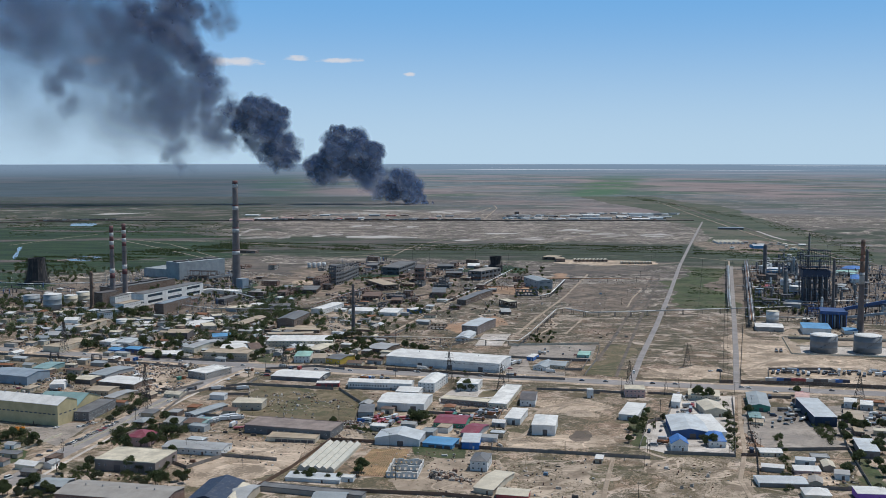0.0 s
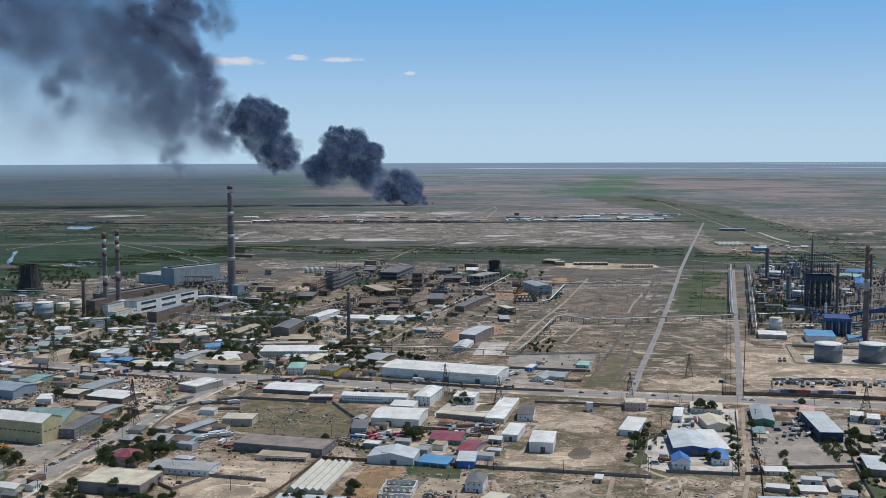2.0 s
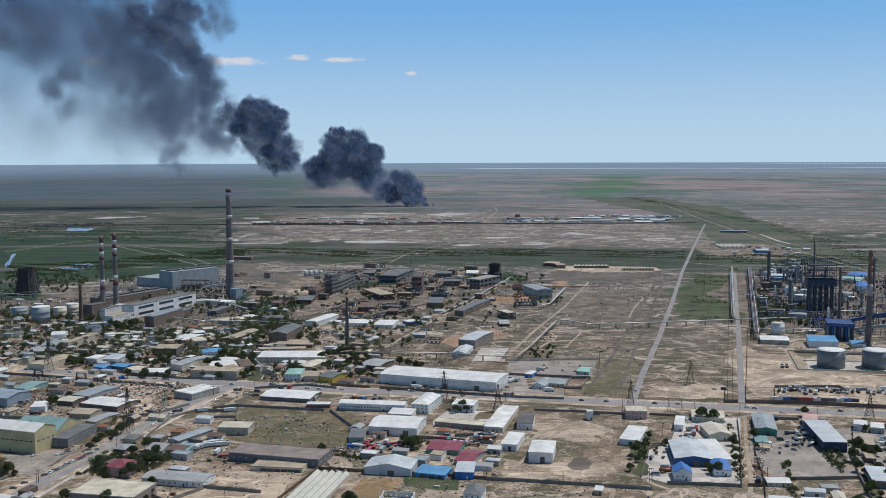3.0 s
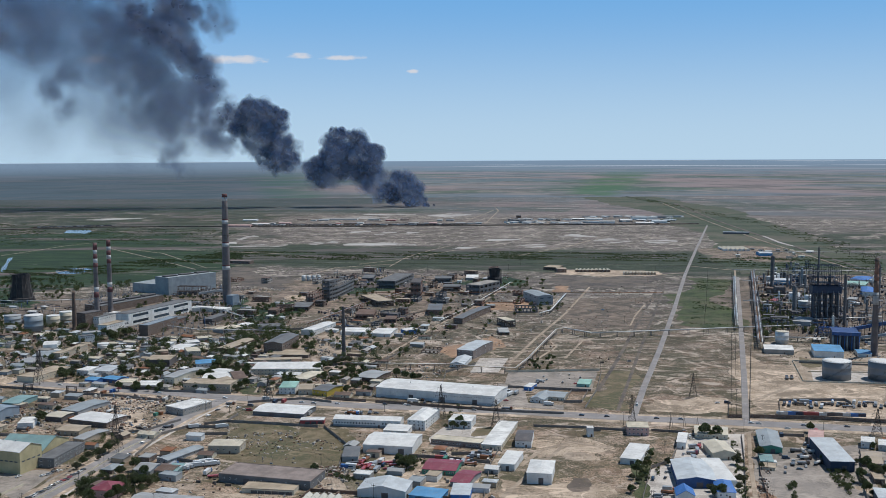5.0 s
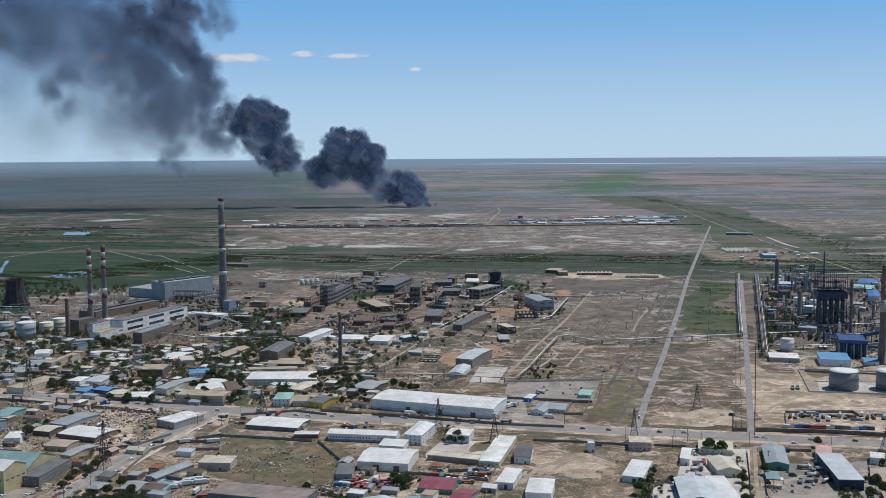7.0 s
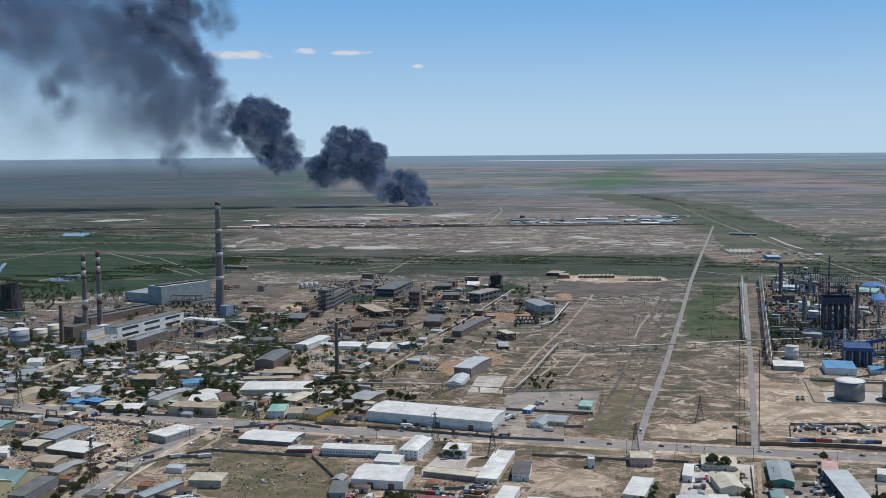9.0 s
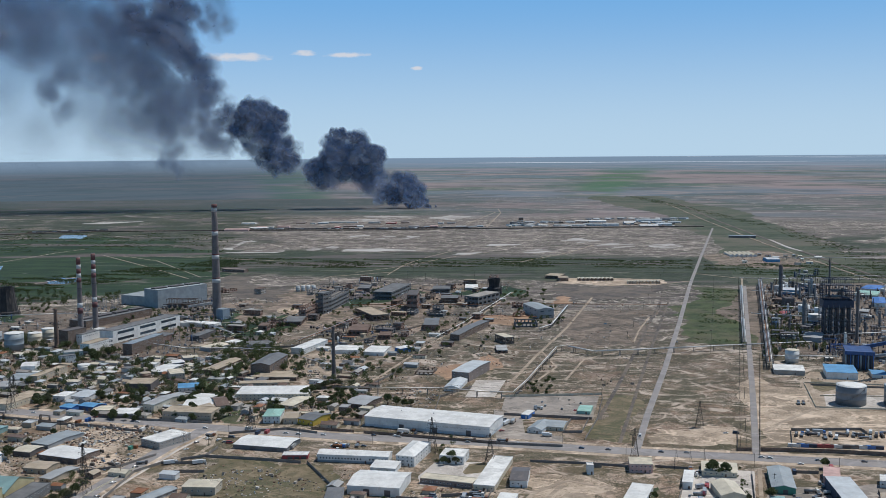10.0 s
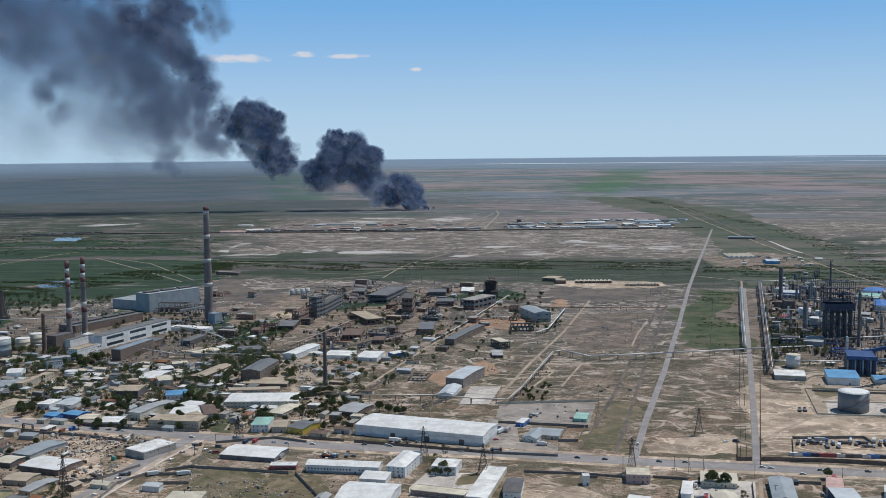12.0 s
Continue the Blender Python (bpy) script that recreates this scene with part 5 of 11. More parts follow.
def car(x, y, turn, key="white", van=False):
    """A parked or standing car: body, glazed cabin, four wheels."""
    if (key, van) not in CAR_MADE:
        kind = "van" if van else "car"
        ob = thing(kind, pose(0, 0, -900), f"{WORDS.get(key, key)} {'panel van' if van else 'saloon car'} standing on the street", kind, "vehicles in the streets")
        L, W, h, roof = (5.4, 1.95, 1.15, 2.25) if van else (4.4, 1.75, 0.86, 1.45)
        b = bmesh.new()
        loft(b, [[(-L / 2 + i, -W / 2 + j, z), (L / 2 - i, -W / 2 + j, z), (L / 2 - i, W / 2 - j, z), (-L / 2 + i, W / 2 - j, z)] for z, i, j in ((0.25, 0.12, 0.06), (0.55, 0, 0), (h - 0.1, 0.03, 0.02), (h, 0.12, 0.1))])
        part("body", b, car_paint(key), ob)
        c = bmesh.new()
        f, k = (0.75, 0.05) if van else (1.15, 0.45)
        loft(c, [[(-L / 2 + k + i * 0.5, -W / 2 + j, z), (L / 2 - f - i, -W / 2 + j, z), (L / 2 - f - i, W / 2 - j, z), (-L / 2 + k + i * 0.5, W / 2 - j, z)] for z, i, j in ((h, 0, 0.12), (roof - 0.1, 0.55, 0.24))])
        part("cabin", c, GLASS, ob, "dark glazed cabin")
        r = bmesh.new()
        loft(r, [[(-L / 2 + k + i * 0.5, -W / 2 + j, z), (L / 2 - f - i, -W / 2 + j, z), (L / 2 - f - i, W / 2 - j, z), (-L / 2 + k + i * 0.5, W / 2 - j, z)] for z, i, j in ((roof - 0.1, 0.53, 0.22), (roof, 0.7, 0.34))])
        part("roof", r, car_paint(key), ob)
        for sx in (-0.3, 0.31):
            part("axle", AXLE_CAR, None, ob, at=pose(L * sx, 0, 0.33))
        CAR_MADE[key, van] = ob
    claim(x, y, 2.2)
    return copy_thing(CAR_MADE[key, van], pose(x, y, level(x, y), 0, 0, turn))


TRUCK_MADE = {}


def truck(x, y, turn, cab="white", load="white", length=8.0, tank=False):
    """A lorry: cab, windscreen, chassis, load and six wheels."""
    key = (cab, load, length, tank)
    if key not in TRUCK_MADE:
        ob = thing("truck", pose(0, 0, -900), f"{WORDS.get(cab, cab)} lorry with a {WORDS.get(load, load)} {'tank' if tank else 'body'}, parked", "truck", "lorries in the yards")
        L = length
        b = bmesh.new()
        loft(b, [[(L / 2 - 2.0, -1.15, z), (L / 2 - i, -1.15, z), (L / 2 - i, 1.15, z), (L / 2 - 2.0, 1.15, z)] for z, i in ((0.6, 0), (1.6, 0), (2.7, 0.35))])
        part("cab", b, car_paint(cab), ob)
        g = bmesh.new()
        box(g, L / 2 - 0.32, -1.0, 1.65, L / 2 + 0.02, 1.0, 2.35)
        part("windscreen", g, GLASS, ob)
        c = bmesh.new()
        box(c, -L / 2, -0.5, 0.6, L / 2 - 2.05, 0.5, 0.95)
        part("chassis", c, IRON, ob)
        d = bmesh.new()
        if tank:
            rod(d, (-L / 2, 0, 1.95), (L / 2 - 2.4, 0, 1.95), 1.0, 1.0, 12)
        else:
            box(d, -L / 2 - 0.1, -1.22, 0.98, L / 2 - 2.25, 1.22, 3.3 if load in ("white", "grey", "paleblue") else 1.9)
        part("tank" if tank else "cargo_box", d, car_paint(load), ob)
        for sx in (-L * 0.4, -L * 0.26, L / 2 - 1.1):
            part("axle", AXLE, None, ob, at=pose(sx, 0, 0.5))
        TRUCK_MADE[key] = ob
    claim(x, y, 3.5)
    return copy_thing(TRUCK_MADE[key], pose(x, y, level(x, y), 0, 0, turn))


def fence(pts, h=2.2, material=None, label="grey concrete panel fence round a yard", pitch=12.0):
    """A run of panels between posts."""
    material = material or CRETE_DARK
    ob = thing("fence", pose(pts[0][0], pts[0][1], 0), label, "fence", "fences of the yards")
    o = Vector((*pts[0], 0))
    for p, q in zip(pts, pts[1:]):
        a, b = Vector((*p, 0)), Vector((*q, 0))
        n = max(1, round((b - a).length / pitch))
        w = (b - a).length / n
        bm = bmesh.new()
        box(bm, 0.12, -0.07, 0, w - 0.02, 0.07, h)
        box(bm, 0.2, -0.11, 0.2, w - 0.12, 0.11, h - 0.25)
        box(bm, -0.13, -0.14, 0, 0.12, 0.14, h + 0.12)
        me = mesh_of("panel", bm, material)
        turn = math.degrees(math.atan2(b.y - a.y, b.x - a.x))
        for i in range(n):
            c = a + (b - a) * (i / n) - o
            part("panel", me, None, ob, at=pose(c.x, c.y, 0, 0, 0, turn))
    return ob


def stack(x, y, h, r0, r1, bands, label, key="grey", n=20):
    """A tall chimney stack, its painted bands as rings, with a rim and a platform."""
    ob = thing("chimney_stack", pose(x, y, 0), label, "chimney")
    def rad(z):
        return r0 + (r1 - r0) * z / h
    bm = bmesh.new()
    lathe(bm, [(r0 * 1.12, 0), (r0 * 1.12, 2), (rad(2), 2.1)] + [(rad(h * i / 8), h * i / 8) for i in range(1, 8)] + [(r1, h), (r1 * 0.75, h), (r1 * 0.72, h - 2)], n)
    part("shaft", bm, surface("stack shaft " + key, PAL[key], 0.9, amount=0.4), ob)
    for z0, z1, bkey in bands:
        b = bmesh.new()
        lathe(b, [(rad(z0) + 0.05, z0), (rad(z0) + 0.08, z0), (rad(z1) + 0.08, z1), (rad(z1) + 0.05, z1)], n)
        part("band", b, surface("stack paint " + bkey, PAL[bkey], 0.8, amount=0.3), ob, f"painted {WORDS.get(bkey, bkey)} ring")
    for z in (h * 0.97, h * 0.62):
        b = bmesh.new()
        lathe(b, [(rad(z) + 0.1, z), (rad(z) + 1.1, z), (rad(z) + 1.1, z + 0.2), (rad(z) + 0.1, z + 0.2)], n)
        part("platform", b, IRON, ob)
    claim(x, y, r0 + 2)
    return ob


def tank(x, y, r, h, label, key="grey", top="white", dome=0.12, stairs=True):
    ob = thing("storage_tank", pose(x, y, 0), label, "tank", "storage tanks")
    bm = bmesh.new()
    lathe(bm, [(r, 0), (r, h * 0.33), (r + 0.06, h * 0.335), (r + 0.06, h * 0.345), (r, h * 0.35), (r, h * 0.66), (r + 0.06, h * 0.665), (r + 0.06, h * 0.675), (r, h * 0.68), (r, h)], 32)
    part("shell", bm, surface("tank paint " + key, PAL[key], 0.55, 0.1, 0.14, amount=0.2), ob)
    bm = bmesh.new()
    lathe(bm, [(r + 0.15, h - 0.05), (r + 0.15, h + 0.2), (r * 0.7, h + dome * r * 0.6), (r * 0.3, h + dome * r), (0.3, h + dome * r * 1.1)], 32)
    part("roof", bm, surface("tank roof " + top, PAL[top], 0.6, 0.0, 0.15, (0.45, 0.36, 0.28), 0.15), ob)
    if stairs:
        bm = bmesh.new()
        for i in range(24):
            a = radians(200 + 5 * i)
            rod(bm, (math.cos(a) * (r + 0.5), math.sin(a) * (r + 0.5), h * i / 24), (math.cos(a) * (r + 0.5), math.sin(a) * (r + 0.5), h * i / 24 + 1.2), 0.06, 0.06, 4)
            box(bm, math.cos(a) * (r + 0.5) - 0.4, math.sin(a) * (r + 0.5) - 0.4, h * i / 24, math.cos(a) * (r + 0.5) + 0.4, math.sin(a) * (r + 0.5) + 0.4, h * i / 24 + 0.08)
        part("stair", bm, IRON, ob)
        bm = bmesh.new()
        for i in range(28):
            a, b = 2 * math.pi * i / 28, 2 * math.pi * (i + 1) / 28
            p, q = Vector((math.cos(a) * r, math.sin(a) * r, h + 1.2)), Vector((math.cos(b) * r, math.sin(b) * r, h + 1.2))
            rod(bm, p, q, 0.05, 0.05, 4), rod(bm, p, p - Vector((0, 0, 1.1)), 0.05, 0.05, 4)
        part("railing", bm, GALV, ob)
    claim(x, y, r + 2)
    return ob


def pylon(x, y, h, turn=0.0, base=3.2):
    """A lattice mast with three cross-arms."""
    ob = thing("power_pylon", pose(x, y, 0, 0, 0, turn), "grey steel lattice power pylon on bare ground", "pylon", "power pylons")
    bm = bmesh.new()
    def corner(i, z):
        w = base * (1 - z / h) ** 1.25 + 0.35
        return Vector((w * (1 if i in (0, 1) else -1), w * (1 if i in (1, 2) else -1), z))
    levels = [h * k for k in (0, 0.16, 0.3, 0.42, 0.53, 0.63, 0.72, 0.81, 0.9, 1)]
    for lo, hi in zip(levels, levels[1:]):
        for i in range(4):
            j = (i + 1) % 4
            rod(bm, corner(i, lo), corner(i, hi), 0.16, 0.14, 4)
            rod(bm, corner(i, lo), corner(j, hi), 0.08, 0.08, 4), rod(bm, corner(j, lo), corner(i, hi), 0.08, 0.08, 4)
            rod(bm, corner(i, hi), corner(j, hi), 0.08, 0.08, 4)
    part("mast", bm, IRON, ob)
    for z, w in ((h * 0.68, 4.6), (h * 0.8, 3.6), (h * 0.92, 2.6)):
        b = bmesh.new()
        for s in (-1, 1):
            for d in (-0.4, 0.4):
                rod(b, (0, d, z), (s * w, 0, z + 0.2), 0.1, 0.07, 4)
            rod(b, (0, 0, z + 1.2), (s * w, 0, z + 0.25), 0.08, 0.06, 4)
            rod(b, (s * w, 0, z + 0.2), (s * w, 0, z - 1.2), 0.1, 0.1, 5)
        part("crossarm", b, IRON, ob)
    return ob


POLE_MADE = {}


def utility_pole(x, y, h=9.0, turn=0.0, strut=False):
    key = (h, strut)
    if key not in POLE_MADE:
        ob = thing("utility_pole", pose(0, 0, -900), "dark weathered utility pole with a cross-arm", "pole", "utility poles")
        bm = bmesh.new()
        rod(bm, (0, 0, -0.1), (0, 0, h), 0.17, 0.12, 6)
        if strut:
            rod(bm, (1.9, 0, -0.1), (0.1, 0, h * 0.8), 0.14, 0.1, 6)
        part("shaft", bm, IRON, ob)
        bm = bmesh.new()
        box(bm, -0.08, -1.2, h - 0.7, 0.08, 1.2, h - 0.52)
        for k in (-1.1, 0, 1.1):
            rod(bm, (0, k, h - 0.52), (0, k, h - 0.2), 0.09, 0.06, 5)
        part("crossarm", bm, IRON, ob)
        POLE_MADE[key] = ob
    return copy_thing(POLE_MADE[key], pose(x, y, 0, 0, 0, turn))


def pole_line(pts, gap=38.0, h=9.0, wires=3, strut=False):
    """Poles along a line, with slack wires from one to the next."""
    prev, bm = None, bmesh.new()
    for p, q in zip(pts, pts[1:]):
        a, b = Vector((*p, 0)), Vector((*q, 0))
        n = max(1, round((b - a).length / gap))
        turn = math.degrees(math.atan2(b.y - a.y, b.x - a.x))
        for i in range(n + 1 if q == pts[-1] else n):
            c = a + (b - a) * (i / n)
            utility_pole(c.x, c.y, h, turn, strut)
            if prev is not None and wires:
                nrm = Vector((-math.sin(radians(turn)), math.cos(radians(turn)), 0))
                for k in (-1.1, 0, 1.1)[:wires]:
                    last = None
                    for s in range(5):
                        w = prev.lerp(c, s / 4) + nrm * k + Vector((0, 0, h - 0.2 - 0.9 * (1 - (s / 2 - 1) ** 2)))
                        if last is not None:
                            rod(bm, last, w, 0.03, 0.03, 3, caps=False)
                        last = w
            prev = c
    tagged(new("cable", mesh_of("cable", bm, IRON)), "thin dark overhead cables slung between poles", "cable", "overhead cables", "stuff")


def pipeline(pts, z=4.5, pipes=((0, 0.45, "grey"),), gap=14.0, label="grey pipeline carried on steel trestles", trestle=0.25):
    """Parallel pipes along pts, on trestles; pipes of (offset, radius, colour)."""
    ob = thing("pipeline", pose(pts[0][0], pts[0][1], 0), label, "pipeline", "pipelines on trestles")
    o = Vector((*pts[0], 0))
    run = [Vector((*p, 0)) - o for p in pts]
    offs = [p[0] for p in pipes]
    for off, r, key in pipes:
        bm = bmesh.new()
        for a, b in zip(run, run[1:]):
            d = (b - a).normalized()
            nrm = Vector((-d.y, d.x, 0)) * off
            up = Vector((0, 0, z + r))
            rod(bm, a + nrm + up, b + nrm + up, r, r, 8)
        part("pipe", bm, surface("pipe lagging " + key, PAL[key], 0.45, 0.2, 0.2, (0.25, 0.17, 0.11), 0.4), ob)
    lo, hi = min(offs) - 0.7, max(offs) + 0.7
    b = bmesh.new()
    t = trestle
    box(b, -t, lo, 0, t, lo + 2 * t, z), box(b, -t, hi - 2 * t, 0, t, hi, z), box(b, -t, lo - 0.3, z - 0.35, t, hi + 0.3, z)
    me = mesh_of("trestle", b, CRETE_DARK)
    for a, c in zip(run, run[1:]):
        n = max(1, round((c - a).length / gap))
        turn = math.degrees(math.atan2((c - a).y, (c - a).x))
        for i in range(n):
            p = a + (c - a) * ((i + 0.5) / n)
            part("trestle", me, None, ob, at=pose(p.x, p.y, 0, 0, 0, turn))
    return ob


def column(x, y, r, h, label="tall steel process column with platforms", key="bluegrey", rings=4, cap=True):
    ob = thing("process_column", pose(x, y, 0), label, "column", "process columns")
    bm = bmesh.new()
    lathe(bm, [(r * 1.25, 0), (r * 1.2, h * 0.08), (r, h * 0.1), (r, h * 0.93), (r * 0.8, h * 0.97), (r * 0.35, h)], 14)
    part("vessel", bm, steel(key), ob)
    for i in range(rings):
        z = h * (0.25 + 0.68 * i / max(1, rings - 1))
        b = bmesh.new()
        lathe(b, [(r + 0.02, z), (r + 1.1, z), (r + 1.1, z + 0.15), (r + 0.02, z + 0.15)], 12)
        for k in range(12):
            a = 2 * math.pi * k / 12
            rod(b, (math.cos(a) * (r + 1.05), math.sin(a) * (r + 1.05), z + 0.15), (math.cos(a) * (r + 1.05), math.sin(a) * (r + 1.05), z + 1.2), 0.05, 0.05, 4)
        part("platform", b, IRON, ob)
    b = bmesh.new()
    rod(b, (r + 0.4, 0, 0.5), (r + 0.4, 0, h * 0.95), 0.28, 0.28, 6)
    part("riser", b, GALV, ob)
    return ob


def steel_frame(x, y, L, W, H, turn, floors, label, key="navy", bays=4, post=0.4, clad=()):
    """An open steel structure: posts, beams floor by floor, grating, cross braces, vessels inside."""
    ob = thing("steel_structure", pose(x, y, 0, 0, 0, turn), label, "structure", "open steel structures")
    mat = steel(key, 0.6)
    b = bmesh.new()
    box(b, -post / 2, -post / 2, 0, post / 2, post / 2, H)
    me = mesh_of("post", b, mat)
    ys = [-W / 2, 0, W / 2] if W > 8 else [-W / 2, W / 2]
    for i in range(bays + 1):
        for py in ys:
            part("post", me, None, ob, at=pose(-L / 2 + L * i / bays, py, 0))
    big = bays > 3
    run, cross, diag = bmesh.new(), bmesh.new(), bmesh.new()
    box(run, -L / 2 - 0.3, -0.16, -0.5, L / 2 + 0.3, 0.16, 0), box(cross, -0.15, -W / 2, -0.45, 0.15, W / 2, -0.02)
    rod(diag, (0, 0, 0), (L / bays, 0, H / floors), 0.12, 0.12, 4)
    run, cross, diag = mesh_of("beam", run, mat), mesh_of("beam", cross, mat), mesh_of("brace", diag, mat)
    for f in range(1, floors + 1):
        z = H * f / floors
        if big:
            for py in ys:
                part("beam", run, None, ob, at=pose(0, py, z))
            for i in range(bays + 1):
                part("beam", cross, None, ob, at=pose(-L / 2 + L * i / bays, 0, z))
            part("brace", diag, None, ob, at=pose(-L / 2 + L * (f % bays) / bays, -W / 2 - 0.2, z - H / floors))
        if f < floors or not big:
            g = bmesh.new()
            k = 1.02 if not big else 0.9 if f % 2 else 0.5
            box(g, -L / 2 * k, -W / 2 - (0.3 if not big else -0.3), z + 0.01 - (0.35 if not big else 0), L / 2 * (0.6 if f % 3 else 1.0), W / 2 - 0.3, z + 0.1)
            part("deck", g, IRON if big else mat, ob)
    for vx, vy, vz, r, h, vkey in clad:
        b = bmesh.new()
        lathe(b, [(r * 0.6, vz), (r, vz + 0.6), (r, vz + h - 0.6), (r * 0.5, vz + h)], 12, 0, vx, vy)
        part("vessel", b, steel(vkey), ob)
    claim(x, y, 0.5 * max(L, W))
    return ob


def mound(x, y, L, W, h, turn, material, name="earth_mound", label="heap of rubble and earth on waste ground", seed=1):
    """A low uneven heap."""
    rnd = random.Random(seed)
    bm = bmesh.new()
    n, m = 12, 12
    grid = []
    for i in range(n + 1):
        row = []
        for j in range(m + 1):
            u, v = 2 * i / n - 1, 2 * j / m - 1
            r = min(1.0, math.hypot(u, v))
            z = h * (1 - r) ** 0.8 * rnd.uniform(0.45, 1.25) if r < 0.98 else -0.05
            row.append(bm.verts.new((u * L / 2, v * W / 2, z)))
        grid.append(row)
    for i in range(n):
        for j in range(m):
            bm.faces.new((grid[i][j], grid[i + 1][j], grid[i + 1][j + 1], grid[i][j + 1]))
    ob = new(name, mesh_of(name, bm, material))
    ob.matrix_world = pose(x, y, 0, 0, 0, turn)
    return tagged(ob, label, "heap", "heaps on waste ground")


def container(x, y, turn, key="blue", z=0.0, L=6.06):
    ob = thing("shipping_container", pose(x, y, z + level(x, y), 0, 0, turn), f"{WORDS.get(key, key)} corrugated steel freight container on a yard", "container", "freight containers")
    b = bmesh.new()
    ring = [(L / 2, 1.22), (-L / 2, 1.22), (-L / 2, -1.22)]
    for i in range(int(L / 0.45)):
        c = -L / 2 + 0.25 + i * 0.45
        ring += [(c, -1.22), (c + 0.04, -1.26), (c + 0.18, -1.26), (c + 0.22, -1.22)]
    ring.append((L / 2, -1.22))
    loft(b, [[(px, py, pz) for px, py in ring] for pz in (0.1, 2.55)])
    part("body", b, steel(key), ob)
    for sx in (-L / 2, L / 2 - 0.16):
        for sy in (-1.28, 1.12):
            b = bmesh.new()
            box(b, sx, sy, 0, sx + 0.16, sy + 0.16, 2.6)
            part("corner_post", b, steel(key), ob)
    claim(x, y, 2.5)
    return ob


def parked(pts, n, seed):
    rnd = random.Random(seed)
    for x, y in scatter(pts, int(0.75 * n + 0.5), 1.2, seed):
        if rnd.random() < 0.72:
            car(x, y, rnd.choice((-10, 80, 75, 20)) + rnd.uniform(-8, 8), rnd.choice(("white", "white", "grey", "slate", "dark", "navy", "red", "bluegrey", "cream")), rnd.random() < 0.2)
        else:
            truck(x, y, rnd.choice((-10, 80)) + rnd.uniform(-10, 10), rnd.choice(("white", "blue", "rust", "grey")), rnd.choice(("white", "slate", "grey", "rust")), rnd.choice((8.0, 10.0)), rnd.random() < 0.2)


def outbuildings(pts, n, seed, turn):
    """Small sheds, garages and cottages that crowd the plots."""
    rnd = random.Random(seed * 13)
    for x, y in scatter(pts, n, 5.0, seed * 7, 6.0):
        L, W, H = rnd.uniform(7, 15), rnd.uniform(5, 9), rnd.uniform(2.6, 3.8)
        name = rnd.choice(("house", "shed", "garage", "house"))
        roof = rnd.choice(("along", "flat", "mono", "along", "hip"))
        building(name, x, y, L, W, H, turn + rnd.choice((0, 0, 90)) + rnd.uniform(-4, 4), roof, None, rnd.choice(("white", "cream", "beige", "concrete", "brown", "grey", "tan")),
                 rnd.choice(("white", "cream", "grey", "slate", "tan", "bluegrey", "brown", "rust", "concrete", "paleblue")), 1, rnd.choice((1, 2)) if name == "house" else 0, 0, 1 if name == "garage" else 0, 1 if name == "house" else 0, group="small plot buildings")


def lean_tos(pts, n, seed, turn):
    """Windowless sheds, carports and stores pressed between the plots."""
    rnd = random.Random(seed * 17)
    for x, y in scatter(pts, n, 3.2, seed * 3, 4.0):
        roof, wall = rnd.choice(("flat", "mono", "along", "flat")), rnd.choice(("concrete", "brown", "grey", "slate", "beige", "brick"))
        building("shed", x, y, rnd.uniform(6, 17), rnd.uniform(4, 8), rnd.uniform(2.2, 3.4), turn + rnd.choice((0, 0, 90)) + rnd.uniform(-4, 4), roof, None, wall,
                 rnd.choice(("cream", "grey", "tan", "bluegrey", "concrete", "white", "slate", "paleblue")), doors=0, group="small plot buildings")


def ruins(pts, n, seed, turn=-14):
    """Gutted blocks of the derelict works: brick or concrete shells with empty windows."""
    rnd = random.Random(seed * 31)
    for x, y in scatter(pts, n, 6.0, seed * 5, 8.0):
        L, W, H = rnd.uniform(9, 26), rnd.uniform(8, 14), rnd.uniform(4, 9)
        wall = rnd.choice(("brick", "brown", "slate", "concrete", "brick"))
        building("workshop", x, y, L, W, H, turn + rnd.choice((0, 90)) + rnd.uniform(-3, 3), "flat", None, wall, rnd.choice(("slate", "dark", "tan", "concrete", "brown")), 2 if H > 6 else 1, int(L / 5), 1, 0, 0, gutted="roofless" if rnd.random() < 0.45 else True,
                 label=f"gutted {WORDS.get(wall, wall)} works block with empty window openings", group="ruins of the works")


def greenhouse(x, y, L, W, turn, spans=5):
    """Linked film tunnels side by side."""
    ob = thing("greenhouse", pose(x, y, 0, 0, 0, turn), "row of pale film-covered greenhouse tunnels", "greenhouse")
    film = surface("greenhouse film", (0.60, 0.58, 0.50), 0.5, 0.0, 0.12, amount=0.25)
    w = L / spans
    for i in range(spans):
        x0 = -L / 2 + w * i
        bm = bmesh.new()
        rings = []
        for k in range(9):
            py = -W / 2 + W * k / 8
            rings.append([(x0 + 0.03, py, 0), (x0 + 0.03, py, 2.0), (x0 + w * 0.5, py, 3.7), (x0 + w - 0.03, py, 2.0), (x0 + w - 0.03, py, 0)])
        loft(bm, rings)
        tunnel = part("tunnel", bm, film, ob)
        b = bmesh.new()
        for k in range(9):
            py = -W / 2 + W * k / 8
            rod(b, (x0, py, 2.05), (x0 + w * 0.5, py, 3.73), 0.03, 0.03, 4), rod(b, (x0 + w * 0.5, py, 3.73), (x0 + w, py, 2.05), 0.03, 0.03, 4)
        part("hoop", b, GALV, tunnel)
    claim(x, y, 0.5 * W)
    return ob


